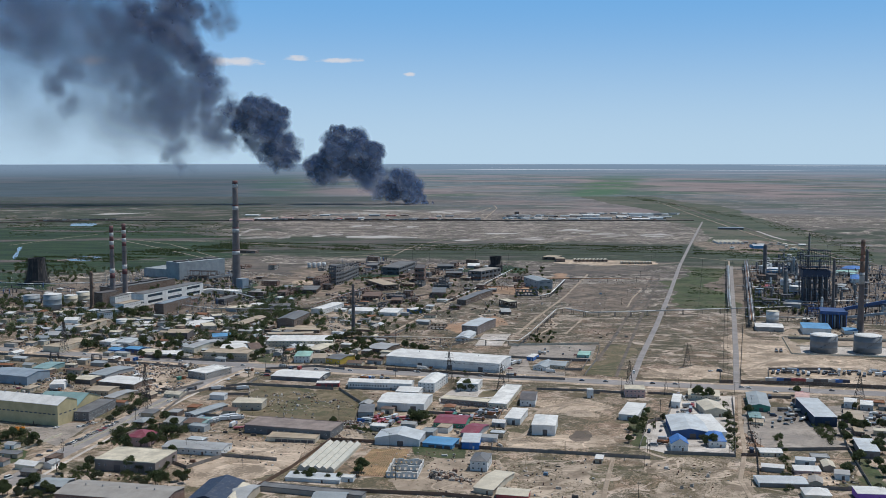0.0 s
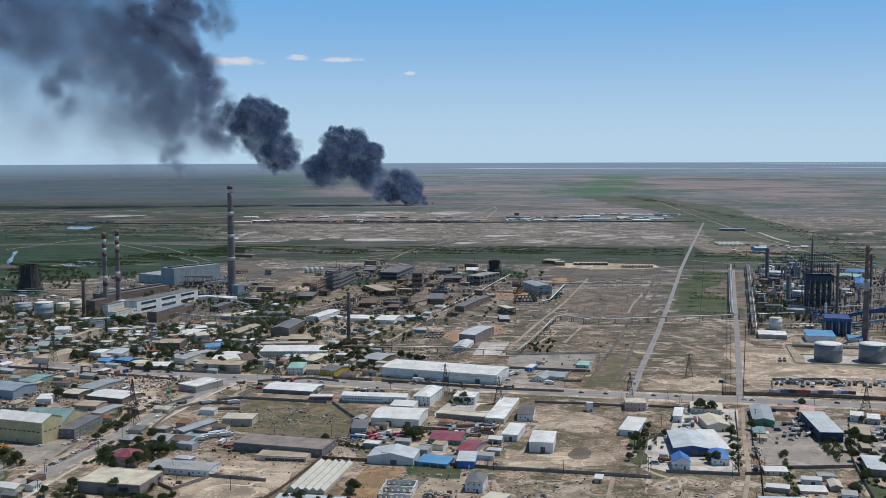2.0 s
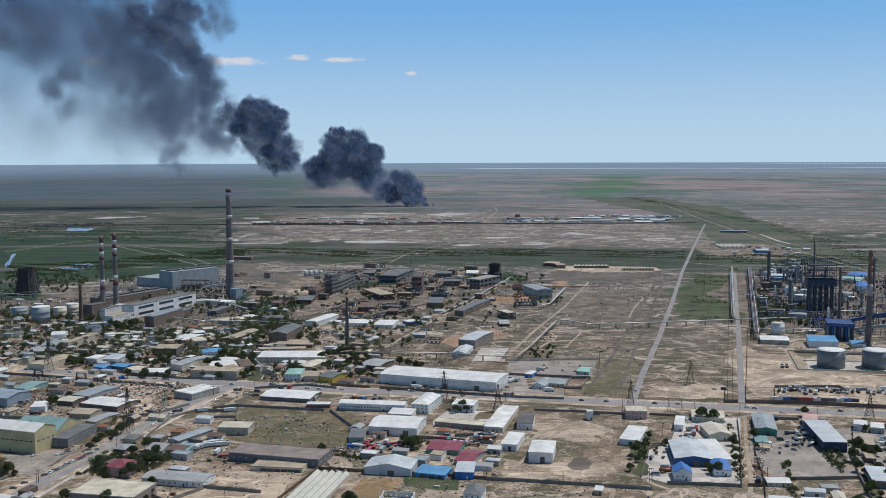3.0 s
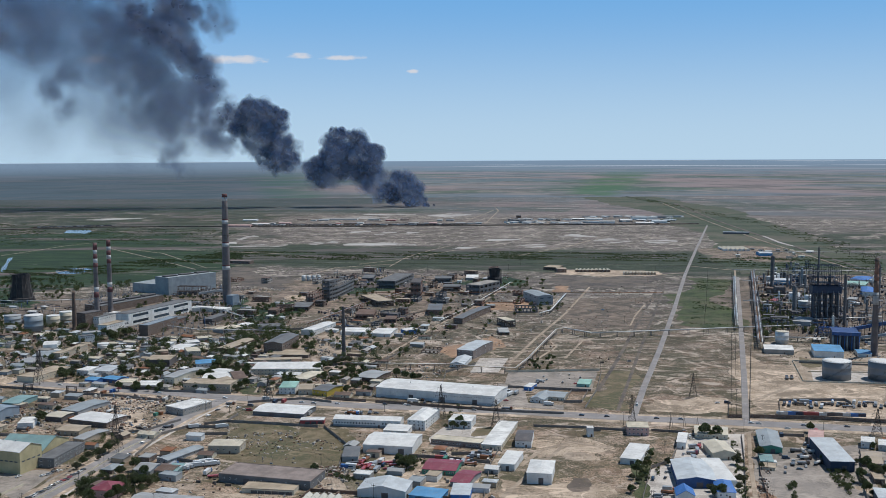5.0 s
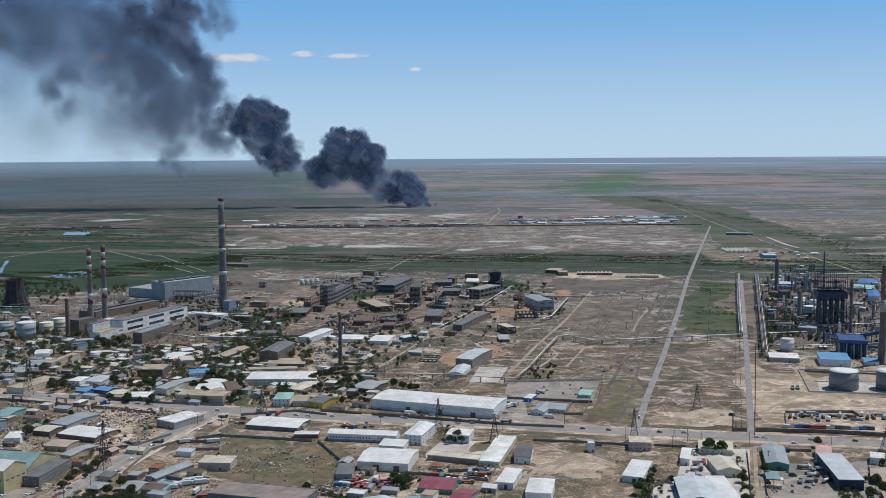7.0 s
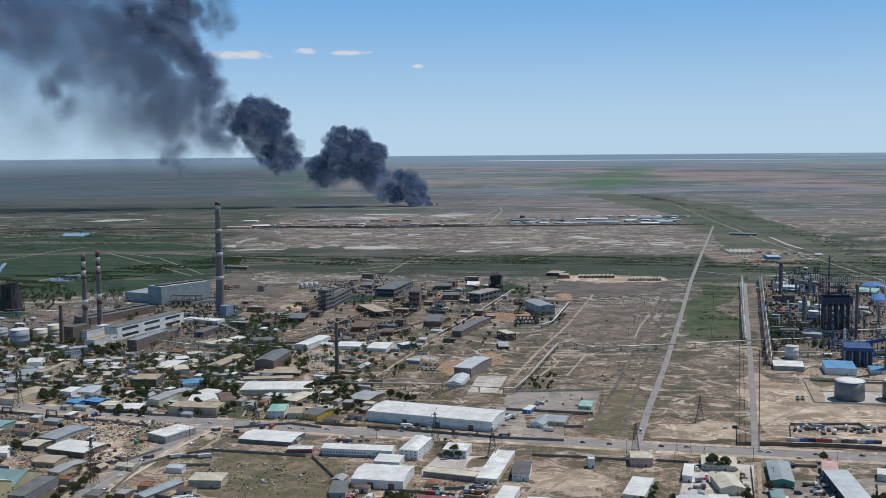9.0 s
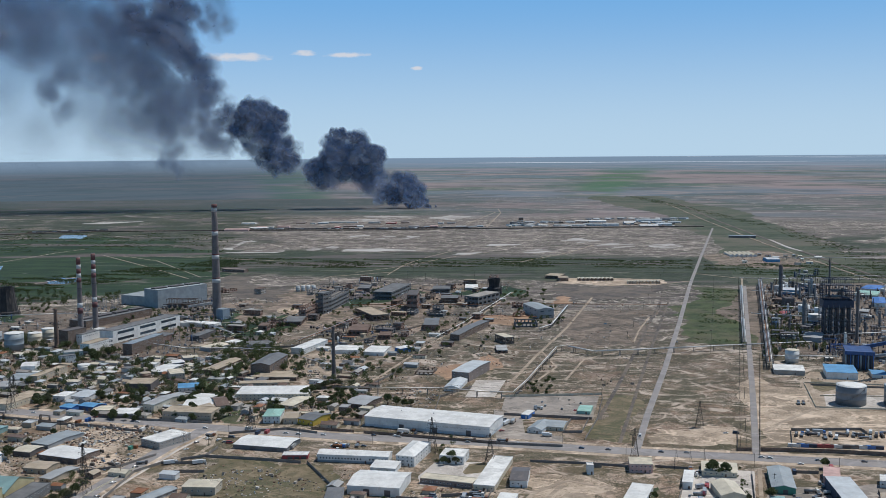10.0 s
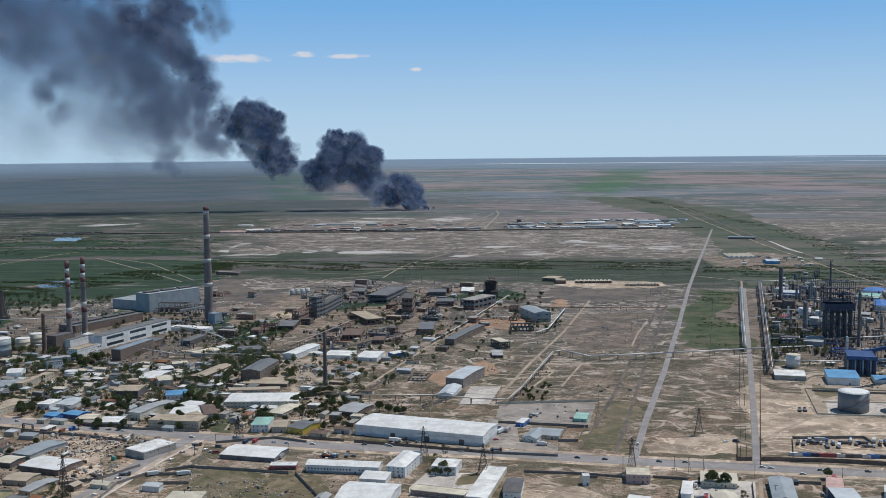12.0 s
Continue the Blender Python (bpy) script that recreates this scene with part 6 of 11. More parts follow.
def unfinished_house(x, y, L, W, H, turn):
    """Roofless shell of white blocks: four walls and a cross wall, with empty window openings cut through."""
    ob = thing("building_shell", pose(x, y, 0, 0, 0, turn), "unfinished white block house, roofless with empty openings", "building")
    mat, t = surface("white block masonry", (0.68, 0.67, 0.64), 0.9, amount=0.2, grain=1.2), 0.5
    def wall_run(length, m, n):
        bm = bmesh.new()
        w = length / n
        box(bm, 0, 0, 0, length, t, 1.0)
        for i in range(n):
            for x0, x1 in ((w * i, w * i + w * 0.3), (w * i + w * 0.7, w * (i + 1))):
                box(bm, x0, 0, 1.0, x1, t, 2.5)
            box(bm, w * i, 0, 2.5, w * (i + 1), t, 2.9 + (H - 2.9) * (0.35 + 0.65 * ((i * 7 + n) % 5) / 4))
        part("wall", bm, mat, ob, at=m)
    wall_run(L, pose(-L / 2, -W / 2, 0), 6), wall_run(L, pose(-L / 2, W / 2 - t, 0), 6)
    wall_run(W - 2 * t, pose(-L / 2 + t, -W / 2 + t, 0, 0, 0, 90), 5), wall_run(W - 2 * t, pose(L / 2, -W / 2 + t, 0, 0, 0, 90), 5)
    wall_run(L - 2 * t, pose(-L / 2 + t, 0, 0), 5)
    b = bmesh.new()
    box(b, -L / 2 + t, -W / 2 + t, 0.02, L / 2 - t, W / 2 - t, 0.3)
    part("floor_slab", b, CONCRETE, ob)
    claim(x, y, 0.5 * max(L, W))
    return ob


def crop_rows(pts):
    """Straight ridges of tilled earth with thin green rows, ONE sheet of stuff."""
    a, b, c, d = [Vector((*p, 0)) for p in pts]
    bm = bmesh.new()
    n = 20
    for i in range(n):
        p, q = a.lerp(b, (i + 0.5) / n), d.lerp(c, (i + 0.5) / n)
        rod(bm, p + Vector((0, 0, 0.12)), q + Vector((0, 0, 0.12)), 0.38, 0.38, 5)
    tagged(new("crop_rows", mesh_of("crop_rows", bm, patch_material("tilled ridges", (0.24, 0.16, 0.09), (0.34, 0.25, 0.13), 0.3, (0.09, 0.11, 0.04), 0.6))), "tilled brown ridges of a vegetable plot", "crop rows", kind="stuff")


def on_road(x, y):
    """Whether a spot lies on a carriageway."""
    for (x0, y0), (x1, y1), w in ROADS:
        dx, dy = x1 - x0, y1 - y0
        k = min(1.0, max(0.0, ((x - x0) * dx + (y - y0) * dy) / (dx * dx + dy * dy)))
        if (x - x0 - k * dx) ** 2 + (y - y0 - k * dy) ** 2 < w * w:
            return True
    return False


def thicket(pts, n, h, seed, spread=0.0):
    """Reeds and scrub growing so thick that nobody could count them."""
    rnd = random.Random(seed)
    xs, ys = [p[0] for p in pts], [p[1] for p in pts]
    verts, faces, got, tries = [], [], 0, 0
    while got < n and tries < n * 40:
        tries += 1
        x, y = rnd.uniform(min(xs), max(xs)), rnd.uniform(min(ys), max(ys))
        v = y * 0.98 + x * 0.198
        if not inside(x, y, pts) or noise.noise((x * 0.008, v * 0.05, seed)) < 0.08:
            continue
        got += 1
        s = h * rnd.uniform(0.5, 1.3)
        for _ in range(9):
            p = Vector((x + rnd.gauss(0, s * 0.7), y + rnd.gauss(0, s * 0.7), s * rnd.uniform(0.05, 0.8)))
            u = Vector((rnd.gauss(0, 1), rnd.gauss(0, 1), rnd.gauss(0, 0.6))).normalized() * s * 0.42
            w = u.orthogonal().normalized() * s * 0.34
            k = len(verts)
            verts += [p + u, p + w, p - u, p - w]
            faces.append((k, k + 1, k + 2, k + 3))
    me = bpy.data.meshes.new("thicket")
    me.from_pydata([tuple(p) for p in verts], [], faces)
    me.materials.append(REED_LEAVES)
    tagged(new("thicket", me), "dense green scrub and reeds along a drain", "scrub", kind="stuff")


WEED = leafage("steppe weeds", (0.14, 0.125, 0.062), (0.27, 0.23, 0.14))


def weeds(pts, n, seed):
    """Low tufts of weed scattered over the dirt."""
    rnd = random.Random(seed + 50)
    xs, ys = [p[0] for p in pts], [p[1] for p in pts]
    verts, faces, tries, got = [], [], 0, 0
    while got < n and tries < n * 30:
        tries += 1
        x, y = rnd.uniform(min(xs), max(xs)), rnd.uniform(min(ys), max(ys))
        if not inside(x, y, pts) or on_road(x, y) or noise.noise((x * 0.03, y * 0.03, seed)) + 0.5 * noise.noise((x * 0.11, y * 0.11, seed)) < 0.02:
            continue
        got += 1
        s = rnd.uniform(0.14, 0.36)
        for _ in range(4):
            p = Vector((x + rnd.gauss(0, s), y + rnd.gauss(0, s), 0.1 + s * 0.3))
            u = Vector((rnd.gauss(0, 1), rnd.gauss(0, 1), rnd.uniform(-0.3, 0.5))).normalized() * s * 0.75
            w = u.cross(Vector((rnd.gauss(0, 0.4), rnd.gauss(0, 0.4), 1))).normalized() * s * 0.6
            k = len(verts)
            verts += [p + u, p + w, p - u, p - w]
            faces.append((k, k + 1, k + 2, k + 3))
    me = bpy.data.meshes.new("weeds")
    me.from_pydata([tuple(p) for p in verts], [], faces)
    me.materials.append(WEED)
    tagged(new("weeds", me), "scattered dry weeds and low scrub on dirt", "weeds", kind="stuff")


def rubble_material():
    n = Nodes("mixed scrap and rubble")
    geo = n.t.nodes.new("ShaderNodeNewGeometry").outputs["Random Per Island"]
    c = n.mix(n.ramp(geo, 0.25, 0.3), (0.07, 0.065, 0.06), (0.42, 0.38, 0.33))
    c = n.mix(n.ramp(geo, 0.55, 0.58), c, (0.22, 0.13, 0.09))
    c = n.mix(n.ramp(geo, 0.84, 0.85), c, (0.60, 0.58, 0.54))
    c = n.mix(n.ramp(geo, 0.975, 0.976), c, (0.12, 0.22, 0.33))
    return n.done(n.mix(n.ramp(n.noise(2.0), 0.4, 0.7, 0.0, 0.5), c, (0.2, 0.17, 0.14)), 0.85)


SCRAP = rubble_material()


def rubble(pts, n, seed, large=0.06):
    """Scrap, blocks, pallets and rubble lying about, past counting."""
    rnd = random.Random(seed + 90)
    xs, ys = [p[0] for p in pts], [p[1] for p in pts]
    verts, faces, tries, got = [], [], 0, 0
    while got < n and tries < n * 30:
        tries += 1
        x, y = rnd.uniform(min(xs), max(xs)), rnd.uniform(min(ys), max(ys))
        if not inside(x, y, pts) or on_road(x, y) or noise.noise((x * 0.02, y * 0.02, seed + 5)) < -0.05 or (got % 3 == 0 and not free(x, y, 0.5)):
            continue
        got += 1
        a = radians(rnd.choice((-11, 79, -11, rnd.uniform(0, 180))))
        l, w, h = rnd.uniform(0.4, 2.2), rnd.uniform(0.4, 1.1), rnd.uniform(0.2, 0.9)
        if rnd.random() < large:
            l, w, h = l * 1.9, w * 1.9, rnd.uniform(1.0, 2.2)
        c, s = math.cos(a), math.sin(a)
        k = len(verts)
        for z, q in ((-0.05, 1.0), (h, 0.86)):
            for px, py in ((-l / 2, -w / 2), (l / 2, -w / 2), (l / 2, w / 2), (-l / 2, w / 2)):
                verts.append((x + (px * c - py * s) * q, y + (px * s + py * c) * q, z * (1 if z < 0 else rnd.uniform(0.7, 1.1))))
        faces += [(k + 4, k + 5, k + 6, k + 7), (k, k + 1, k + 5, k + 4), (k + 1, k + 2, k + 6, k + 5), (k + 2, k + 3, k + 7, k + 6), (k + 3, k, k + 4, k + 7)]
    me = bpy.data.meshes.new("rubble")
    me.from_pydata(verts, [], faces)
    me.materials.append(SCRAP)
    tagged(new("rubble", me), "scattered scrap, blocks and rubble in the yards", "rubble", kind="stuff")


WAGONS = {}


def train(a, b, n, seed, z=1.3):
    """Goods wagons coupled in a row on the embankment."""
    rnd = random.Random(seed)
    a, b = Vector((*a, 0)), Vector((*b, 0))
    turn = math.degrees(math.atan2(b.y - a.y, b.x - a.x))
    gap = (b - a).length / n
    for i in range(n):
        key = rnd.choice(("slate", "dark", "brown", "bluegrey", "grey", "white", "dark"))
        tanker = rnd.random() < 0.4
        if (key, tanker) not in WAGONS:
            ob = thing("goods_wagon", pose(0, 0, -900), f"{WORDS.get(key, key)} {'tank' if tanker else 'box'} wagon in a goods train", "wagon", "wagons of the goods train")
            bm = bmesh.new()
            if tanker:
                rod(bm, (-6, 0, 2.8), (6, 0, 2.8), 1.5, 1.5, 12)
            else:
                box(bm, -6.5, -1.5, 1.3, 6.5, 1.5, 4.0), box(bm, -6.5, -1.2, 4.0, 6.5, 1.2, 4.35)
            part("body", bm, steel(key), ob)
            bm = bmesh.new()
            box(bm, -6.8, -1.3, 0.95, 6.8, 1.3, 1.28)
            part("frame", bm, IRON, ob)
            for x in (-4.6, 4.6):
                bm = bmesh.new()
                box(bm, x - 1.3, -1.1, 0.0, x + 1.3, 1.1, 0.93)
                part("bogie", bm, IRON, ob)
            WAGONS[key, tanker] = ob
        c = a + (b - a) * ((i + 0.5) / n)
        copy_thing(WAGONS[key, tanker], pose(c.x, c.y, z, 0, 0, turn))

# ---- buildings of the town, plot by plot ----
building("hall", -345.5, 704.4, 67.2, 20.8, 15.2, -16.6, "along", wall="yellow", top="white", rows=1, cols=16, side=4, wh=0.9, ww=2.6, gates=0, fk="slate", label="pale yellow factory hall with a low white sheet roof", vents=5)
building("hall", -330.0, 734.4, 35.6, 33.5, 7.3, -8.3, "along", wall="yellow", top="teal", label="pale yellow hall with a shallow teal roof")
building("office_building", -303.9, 720.7, 40.8, 13.0, 6.3, 83.0, "flat", wall="slate", top="slate", rows=2, cols=10, side=2, ww=1.8, label="dark grey two-storey office with window bands")
building("house", -242.1, 646.7, 16.0, 17.1, 5.8, -7.0, "hip", wall="pink", top="maroon", rows=1, cols=3, side=2, rise=3.2)
building("workshop", -228.6, 596.3, 40.6, 27.7, 6.7, -10.1, "flat", wall="drab", top="cream", rows=1, cols=9, side=3, gates=2, felted=True, label="drab brown workshop with a worn patched flat roof")
building("warehouse", -214.9, 530.8, 65.3, 24.8, 6.1, -9.3, "along", wall="brick", top="concrete", vents=5, rise=1.5, label="brick warehouse with a grey corrugated roof")
building("warehouse", -260.3, 549.8, 17.6, 14.7, 4.0, -3.8, "along", wall="slate", top="bluegrey", rise=1.4)
building("warehouse", -162.2, 536.5, 20.7, 36.7, 5.1, -4.8, "across", wall="navy", top="navy", rise=3.0)
building("warehouse", -147.3, 536.9, 11.0, 26.2, 4.1, -6.8, "along", wall="beige", top="grey", rise=1.5)
building("house", -199.9, 629.6, 41.4, 16.8, 3.8, -9.7, "along", wall="white", top="grey", rows=1, cols=10, side=2, rise=1.2, label="long white single-storey row house with a grey roof")
building("house", -232.7, 695.6, 13.3, 16.4, 2.9, -17.6, "along", wall="grey", top="grey", rows=1, cols=3)
building("house", -220.3, 695.7, 14.7, 15.1, 2.5, -15.5, "along", wall="beige", top="brown", rows=1, cols=3, rise=1.6)
building("shed", -215.2, 694.5, 8.5, 14.9, 2.0, -7.7, "mono", wall="teal", top="teal")
building("warehouse", -221.6, 729.3, 10.0, 35.7, 2.6, -26.8, "across", wall="grey", top="bluegrey", rise=1.0, rows=1, cols=2, side=6)
building("office_building", -254.6, 858.6, 20.8, 31.8, 5.5, -30.4, "flat", wall="concrete", top="white", rows=2, cols=6, side=8)
building("workshop", -315.3, 818.2, 35.4, 24.9, 4.3, -18.1, "along", wall="brown", top="white", gates=3, rise=1.0)
building("shed", -351.2, 827.7, 15.5, 16.5, 3.9, -13.6, "along", wall="dark", top="cream", gates=1, rise=0.8)
building("warehouse", -413.4, 832.4, 40.3, 27.9, 7.2, -16.3, "along", wall="steelblue", top="steelblue", rise=2.2)
building("warehouse", -407.7, 878.4, 15.2, 29.4, 3.6, -6.5, "along", wall="teal", top="teal", rise=1.0)
building("warehouse", -343.0, 861.0, 17.4, 38.0, 3.0, -20.4, "along", wall="grey", top="bluegrey", rise=1.0, gates=1)
building("shed", -367.5, 806.7, 11.5, 19.8, 4.3, 12.8, "flat", wall="white", top="white")
building("garage", -374.0, 958.0, 13.0, 12.0, 4.0, -19.3, "along", wall="blue", top="sky", gates=1, rise=1.0)
building("garage", -356.0, 960.0, 16.0, 13.0, 4.6, -19.3, "along", wall="deepblue", top="sky", gates=2, rise=1.0)
building("garage", -341.6, 952.4, 15.8, 17.5, 3.3, 2.6, "flat", wall="cream", top="cream", gates=3)
building("garage", -317.1, 940.8, 18.8, 19.9, 3.8, 2.6, "flat", wall="grey", top="white", gates=4)
building("workshop", -292.4, 975.2, 12.7, 46.7, 6.7, -24.2, "along", wall="cream", top="grey", rows=1, cols=2, side=6, rise=1.5)
building("house", -322.9, 788.2, 18.6, 16.9, 3.7, -9.6, "along", wall="tan", top="tan", rows=1, cols=4, rise=1.0)
building("house", -302.9, 772.8, 9.9, 28.0, 3.2, -19.4, "along", wall="beige", top="grey", rows=1, cols=2, rise=1.0)
building("house", -192.6, 745.0, 22.7, 16.2, 5.7, -1.8, "hip", wall="beige", top="cream", rows=1, cols=5, side=2, rise=1.2)
building("workshop", -145.6, 679.3, 64.0, 24.5, 5.4, -12.9, "flat", wall="slate", top="drab", rows=1, cols=14, gates=3, side=3, label="long derelict grey block workshop with a stained brown roof")
building("garage", -142.0, 658.6, 34.0, 12.9, 2.7, -6.7, "flat", wall="cream", top="tan", gates=6)
building("warehouse", -172.9, 853.1, 44.2, 27.1, 3.4, -11.9, "along", wall="slate", top="white", rise=1.4, gates=2)
building("garage", -144.4, 822.8, 18.9, 8.6, 2.9, 2.6, "flat", wall="red", top="white", gates=3)
building("warehouse", -99.1, 816.7, 53.4, 13.2, 5.7, -6.3, "along", wall="white", top="white", rows=1, cols=22, rise=1.6, plinth="bluegrey", wh=1.4)
building("office_building", -56.1, 822.4, 14.1, 38.5, 7.5, -14.1, "hip", wall="white", top="white", rows=3, cols=4, side=6, rise=2.4, label="white three-storey office block with a white hipped roof")
building("hall", -73.9, 756.0, 36.0, 33.2, 6.1, -8.4, "along", wall="white", top="white", gates=2, rise=2.0, side=2, rows=0)
building("hall", -74.1, 794.7, 18.7, 15.2, 3.7, -9.4, "mono", wall="white", top="white", rise=0.8)
building("shed", -100.9, 731.2, 10.8, 22.4, 3.8, 2.6, "mono", wall="grey", top="slate", rise=0.6)
building("hall", -69.3, 657.8, 30.4, 21.2, 4.6, -7.5, "across", wall="paleblue", top="paleblue", rise=3.0, gates=1, label="pale blue sheet-metal hall with a gabled light roof")
building("workshop", -41.5, 650.0, 20.5, 15.3, 2.7, -16.1, "mono", wall="sky", top="sky", rise=0.6, gates=3)
building("workshop", -35.7, 705.4, 22.5, 23.7, 3.3, -9.1, "along", wall="green", top="maroon", rise=1.4, rows=1, cols=8)
building("house", -19.2, 681.9, 12.3, 26.1, 2.8, -17.7, "along", wall="grey", top="maroon", rise=1.8, rows=1, cols=3)
building("shed", -21.1, 650.6, 11.5, 19.3, 4.6, -3.9, "mono", wall="blue", top="paleblue", rise=0.8)
building("house", -184.7, 930.5, 14.3, 25.1, 5.9, 2.6, "hip", wall="white", top="mint", rows=2, cols=4, side=2, rise=1.8)
building("house", -168.4, 927.1, 12.1, 22.0, 4.8, 2.6, "along", wall="beige", top="tan", rows=1, cols=3, rise=1.6)
building("house", -148.6, 924.0, 16.0, 24.9, 4.8, -26.6, "along", wall="ochre", top="slate", rows=1, cols=4, rise=1.5, label="bright yellow house with a grey pitched roof")
building("office_building", -202.1, 1013.6, 66.4, 32.9, 5.8, 2.6, "hip", wall="cream", top="white", rows=2, cols=18, side=3, rise=2.6, label="long cream two-storey institution with a white hipped roof")
building("house", -177.4, 985.0, 15.8, 36.1, 2.8, -19.1, "hip", wall="beige", top="cream", rows=1, cols=3, rise=1.6)
building("warehouse", -46.7, 912.8, 108.9, 37.4, 8.5, -17.3, "along", wall="white", top="white", rise=1.6, gates=3, plinth="paleblue", vents=3, side=2, rows=0, label="very long white warehouse with a pale sheet roof")
building("house", -114.9, 984.0, 21.3, 31.4, 4.0, -21.6, "along", wall="brown", top="grey", rise=1.2, gates=1)
building("house", -250.0, 961.0, 23.1, 33.0, 4.4, -11.5, "hip", wall="cream", top="tan", rows=1, cols=4, rise=1.5)
building("house", -263.4, 993.0, 20.7, 28.9, 3.4, -14.2, "along", wall="white", top="white", rows=1, cols=3, rise=1.4)
building("warehouse", -110.2, 548.0, 63.0, 7.4, 2.7, -13.5, "flat", wall="concrete", top="slate", rows=0, label="long low concrete shed with a dark felt roof")
building("garage", -113.0, 573.5, 33.1, 10.3, 2.1, -8.4, "mono", wall="white", top="paleblue", rise=0.5)
building("shed", -93.5, 573.0, 8.5, 6.4, 2.4, -4.5, "flat", wall="white", top="white")
building("shed", -97.9, 536.4, 18.4, 11.4, 3.2, -3.2, "along", wall="slate", top="bluegrey", rise=1.0)
building("house", -151.0, 537.2, 8.9, 26.1, 4.1, -3.3, "across", wall="cream", top="cream", rise=1.3, rows=1, cols=2)
building("office_building", -25.6, 818.7, 18.0, 19.1, 5.7, -10.5, "flat", wall="white", top="white", rows=2, cols=6, side=3)
building("office_building", -27.4, 765.9, 37.8, 11.7, 3.6, -17.0, "flat", wall="drab", top="cream", rows=1, cols=14, label="drab single-storey wing with a flat pale roof")
building("office_building", 3.6, 784.5, 14.5, 67.2, 3.5, -11.5, "flat", wall="cream", top="white", rows=1, cols=4, doors=2, side=9, label="cream single-storey wing with a flat white roof")
building("house", 21.6, 773.2, 11.7, 28.8, 4.9, -6.2, "along", wall="white", top="dark", rise=1.8, rows=1, cols=3)
building("garage", 10.5, 718.1, 11.2, 28.7, 4.6, -13.5, "mono", wall="white", top="white", rise=0.6, gates=1)
building("hall", 29.8, 690.8, 16.0, 28.4, 7.2, -7.8, "hip", wall="white", top="white", rise=1.5, gates=1, label="white block hall with a low white roof on bare ground")
building("warehouse", 97.3, 737.1, 13.6, 36.3, 4.2, -18.1, "mono", wall="white", top="white", rise=0.5, gates=1)
building("office_building", 107.7, 800.8, 16.0, 16.5, 6.0, -4.3, "flat", wall="pink", top="cream", rows=2, cols=5, side=2, label="pale pink two-storey box office with a flat roof")
building("shed", 71.1, 791.0, 4.5, 6.0, 6.4, 2.6, "flat", wall="white", top="white")
building("house", 40.5, 905.1, 12.3, 27.1, 3.1, -20.9, "across", wall="white", top="bluegrey", rise=2.0, rows=1, cols=3)
building("house", 53.4, 910.5, 17.1, 20.5, 3.1, -14.3, "along", wall="cream", top="bluegrey", rise=1.4, rows=1, cols=4)
building("shed", 32.0, 944.6, 6.7, 16.4, 3.2, -20.9, "flat", wall="blue", top="white")
building("shed", 82.5, 962.8, 10.8, 20.2, 2.7, -12.2, "along", wall="mint", top="mint", rise=0.8)
building("house", -14.4, 603.0, 10.5, 17.2, 6.0, -9.8, "hip", wall="white", top="slate", rows=2, cols=3, side=2, rise=2.4, label="white two-storey house with a grey hipped roof")
building("warehouse", -6.3, 568.6, 12.1, 35.3, 3.0, -21.2, "along", wall="cream", top="cream", rise=1.4)
building("warehouse", 4.3, 547.8, 17.8, 12.0, 2.9, -9.6, "along", wall="red", top="cream", rise=1.0)
building("shed", 60.0, 617.3, 4.6, 7.6, 2.9, -12.4, "mono", wall="tan", top="white", rise=0.4)
building("office_building", -20.7, 1105.0, 18.4, 57.9, 9.3, -20.1, "along", wall="drab", top="paleblue", rows=3, cols=4, side=4, rise=1.0)
building("house", -34.0, 1053.9, 14.4, 38.7, 3.6, -10.5, "across", wall="white", top="paleblue", rise=2.0, rows=1, cols=3)
building("hall", 128.9, 694.0, 24.5, 42.7, 5.1, -4.0, "across", wall="deepblue", top="paleblue", rise=2.0, gates=1, label="blue-walled sheet hall with a pale roof")
building("hall", 145.6, 696.3, 12.0, 42.7, 4.3, 2.6, "mono", wall="white", top="white", rise=1.5)
building("hall", 157.4, 747.3, 15.9, 28.0, 4.7, 2.6, "across", wall="cream", top="cream", rise=2.2)
building("house", 115.4, 650.2, 10.8, 13.8, 4.9, -4.2, "across", wall="white", top="blue", rise=3.2, rows=1, cols=3)
building("house", 142.2, 663.8, 10.9, 23.1, 4.2, -4.3, "hip", wall="white", top="blue", rise=2.4, rows=1, cols=3)
building("hall", 198.4, 772.0, 15.1, 44.5, 4.3, -10.5, "across", wall="green", top="bluegrey", rise=1.6, gates=1)
building("hall", 231.3, 735.7, 15.6, 53.9, 7.0, -3.0, "mono", wall="navy", top="paleblue", rise=1.0, gates=1, label="dark-walled hall with a long pale blue roof")
building("office_building", 234.9, 780.7, 10.7, 23.7, 5.3, -17.0, "flat", wall="pink", top="pink", rows=2, cols=4, side=8)
building("hall", 235.2, 645.2, 11.5, 27.5, 4.8, -9.7, "mono", wall="slate", top="paleblue", rise=0.8, gates=1)
building("house", 171.4, 638.4, 14.1, 10.5, 2.6, -2.4, "along", wall="cream", top="white", rise=1.0, rows=1, cols=4)
building("garage", 183.4, 600.5, 15.1, 9.5, 2.4, -5.8, "mono", wall="pink", top="white", rise=0.5)
building("warehouse", 161.6, 578.5, 28.0, 14.1, 2.4, -1.6, "along", wall="white", top="paleblue", rise=0.9)
building("house", 174.7, 554.7, 14.3, 12.2, 3.2, -5.0, "hip", wall="cream", top="white", rise=2.6)
building("warehouse", 205.4, 555.6, 17.3, 11.2, 3.9, -3.6, "mono", wall="purple", top="white", rise=0.6)
building("house", 268.6, 770.8, 9.2, 14.9, 4.4, -19.8, "flat", wall="white", top="white", rows=1, cols=3)
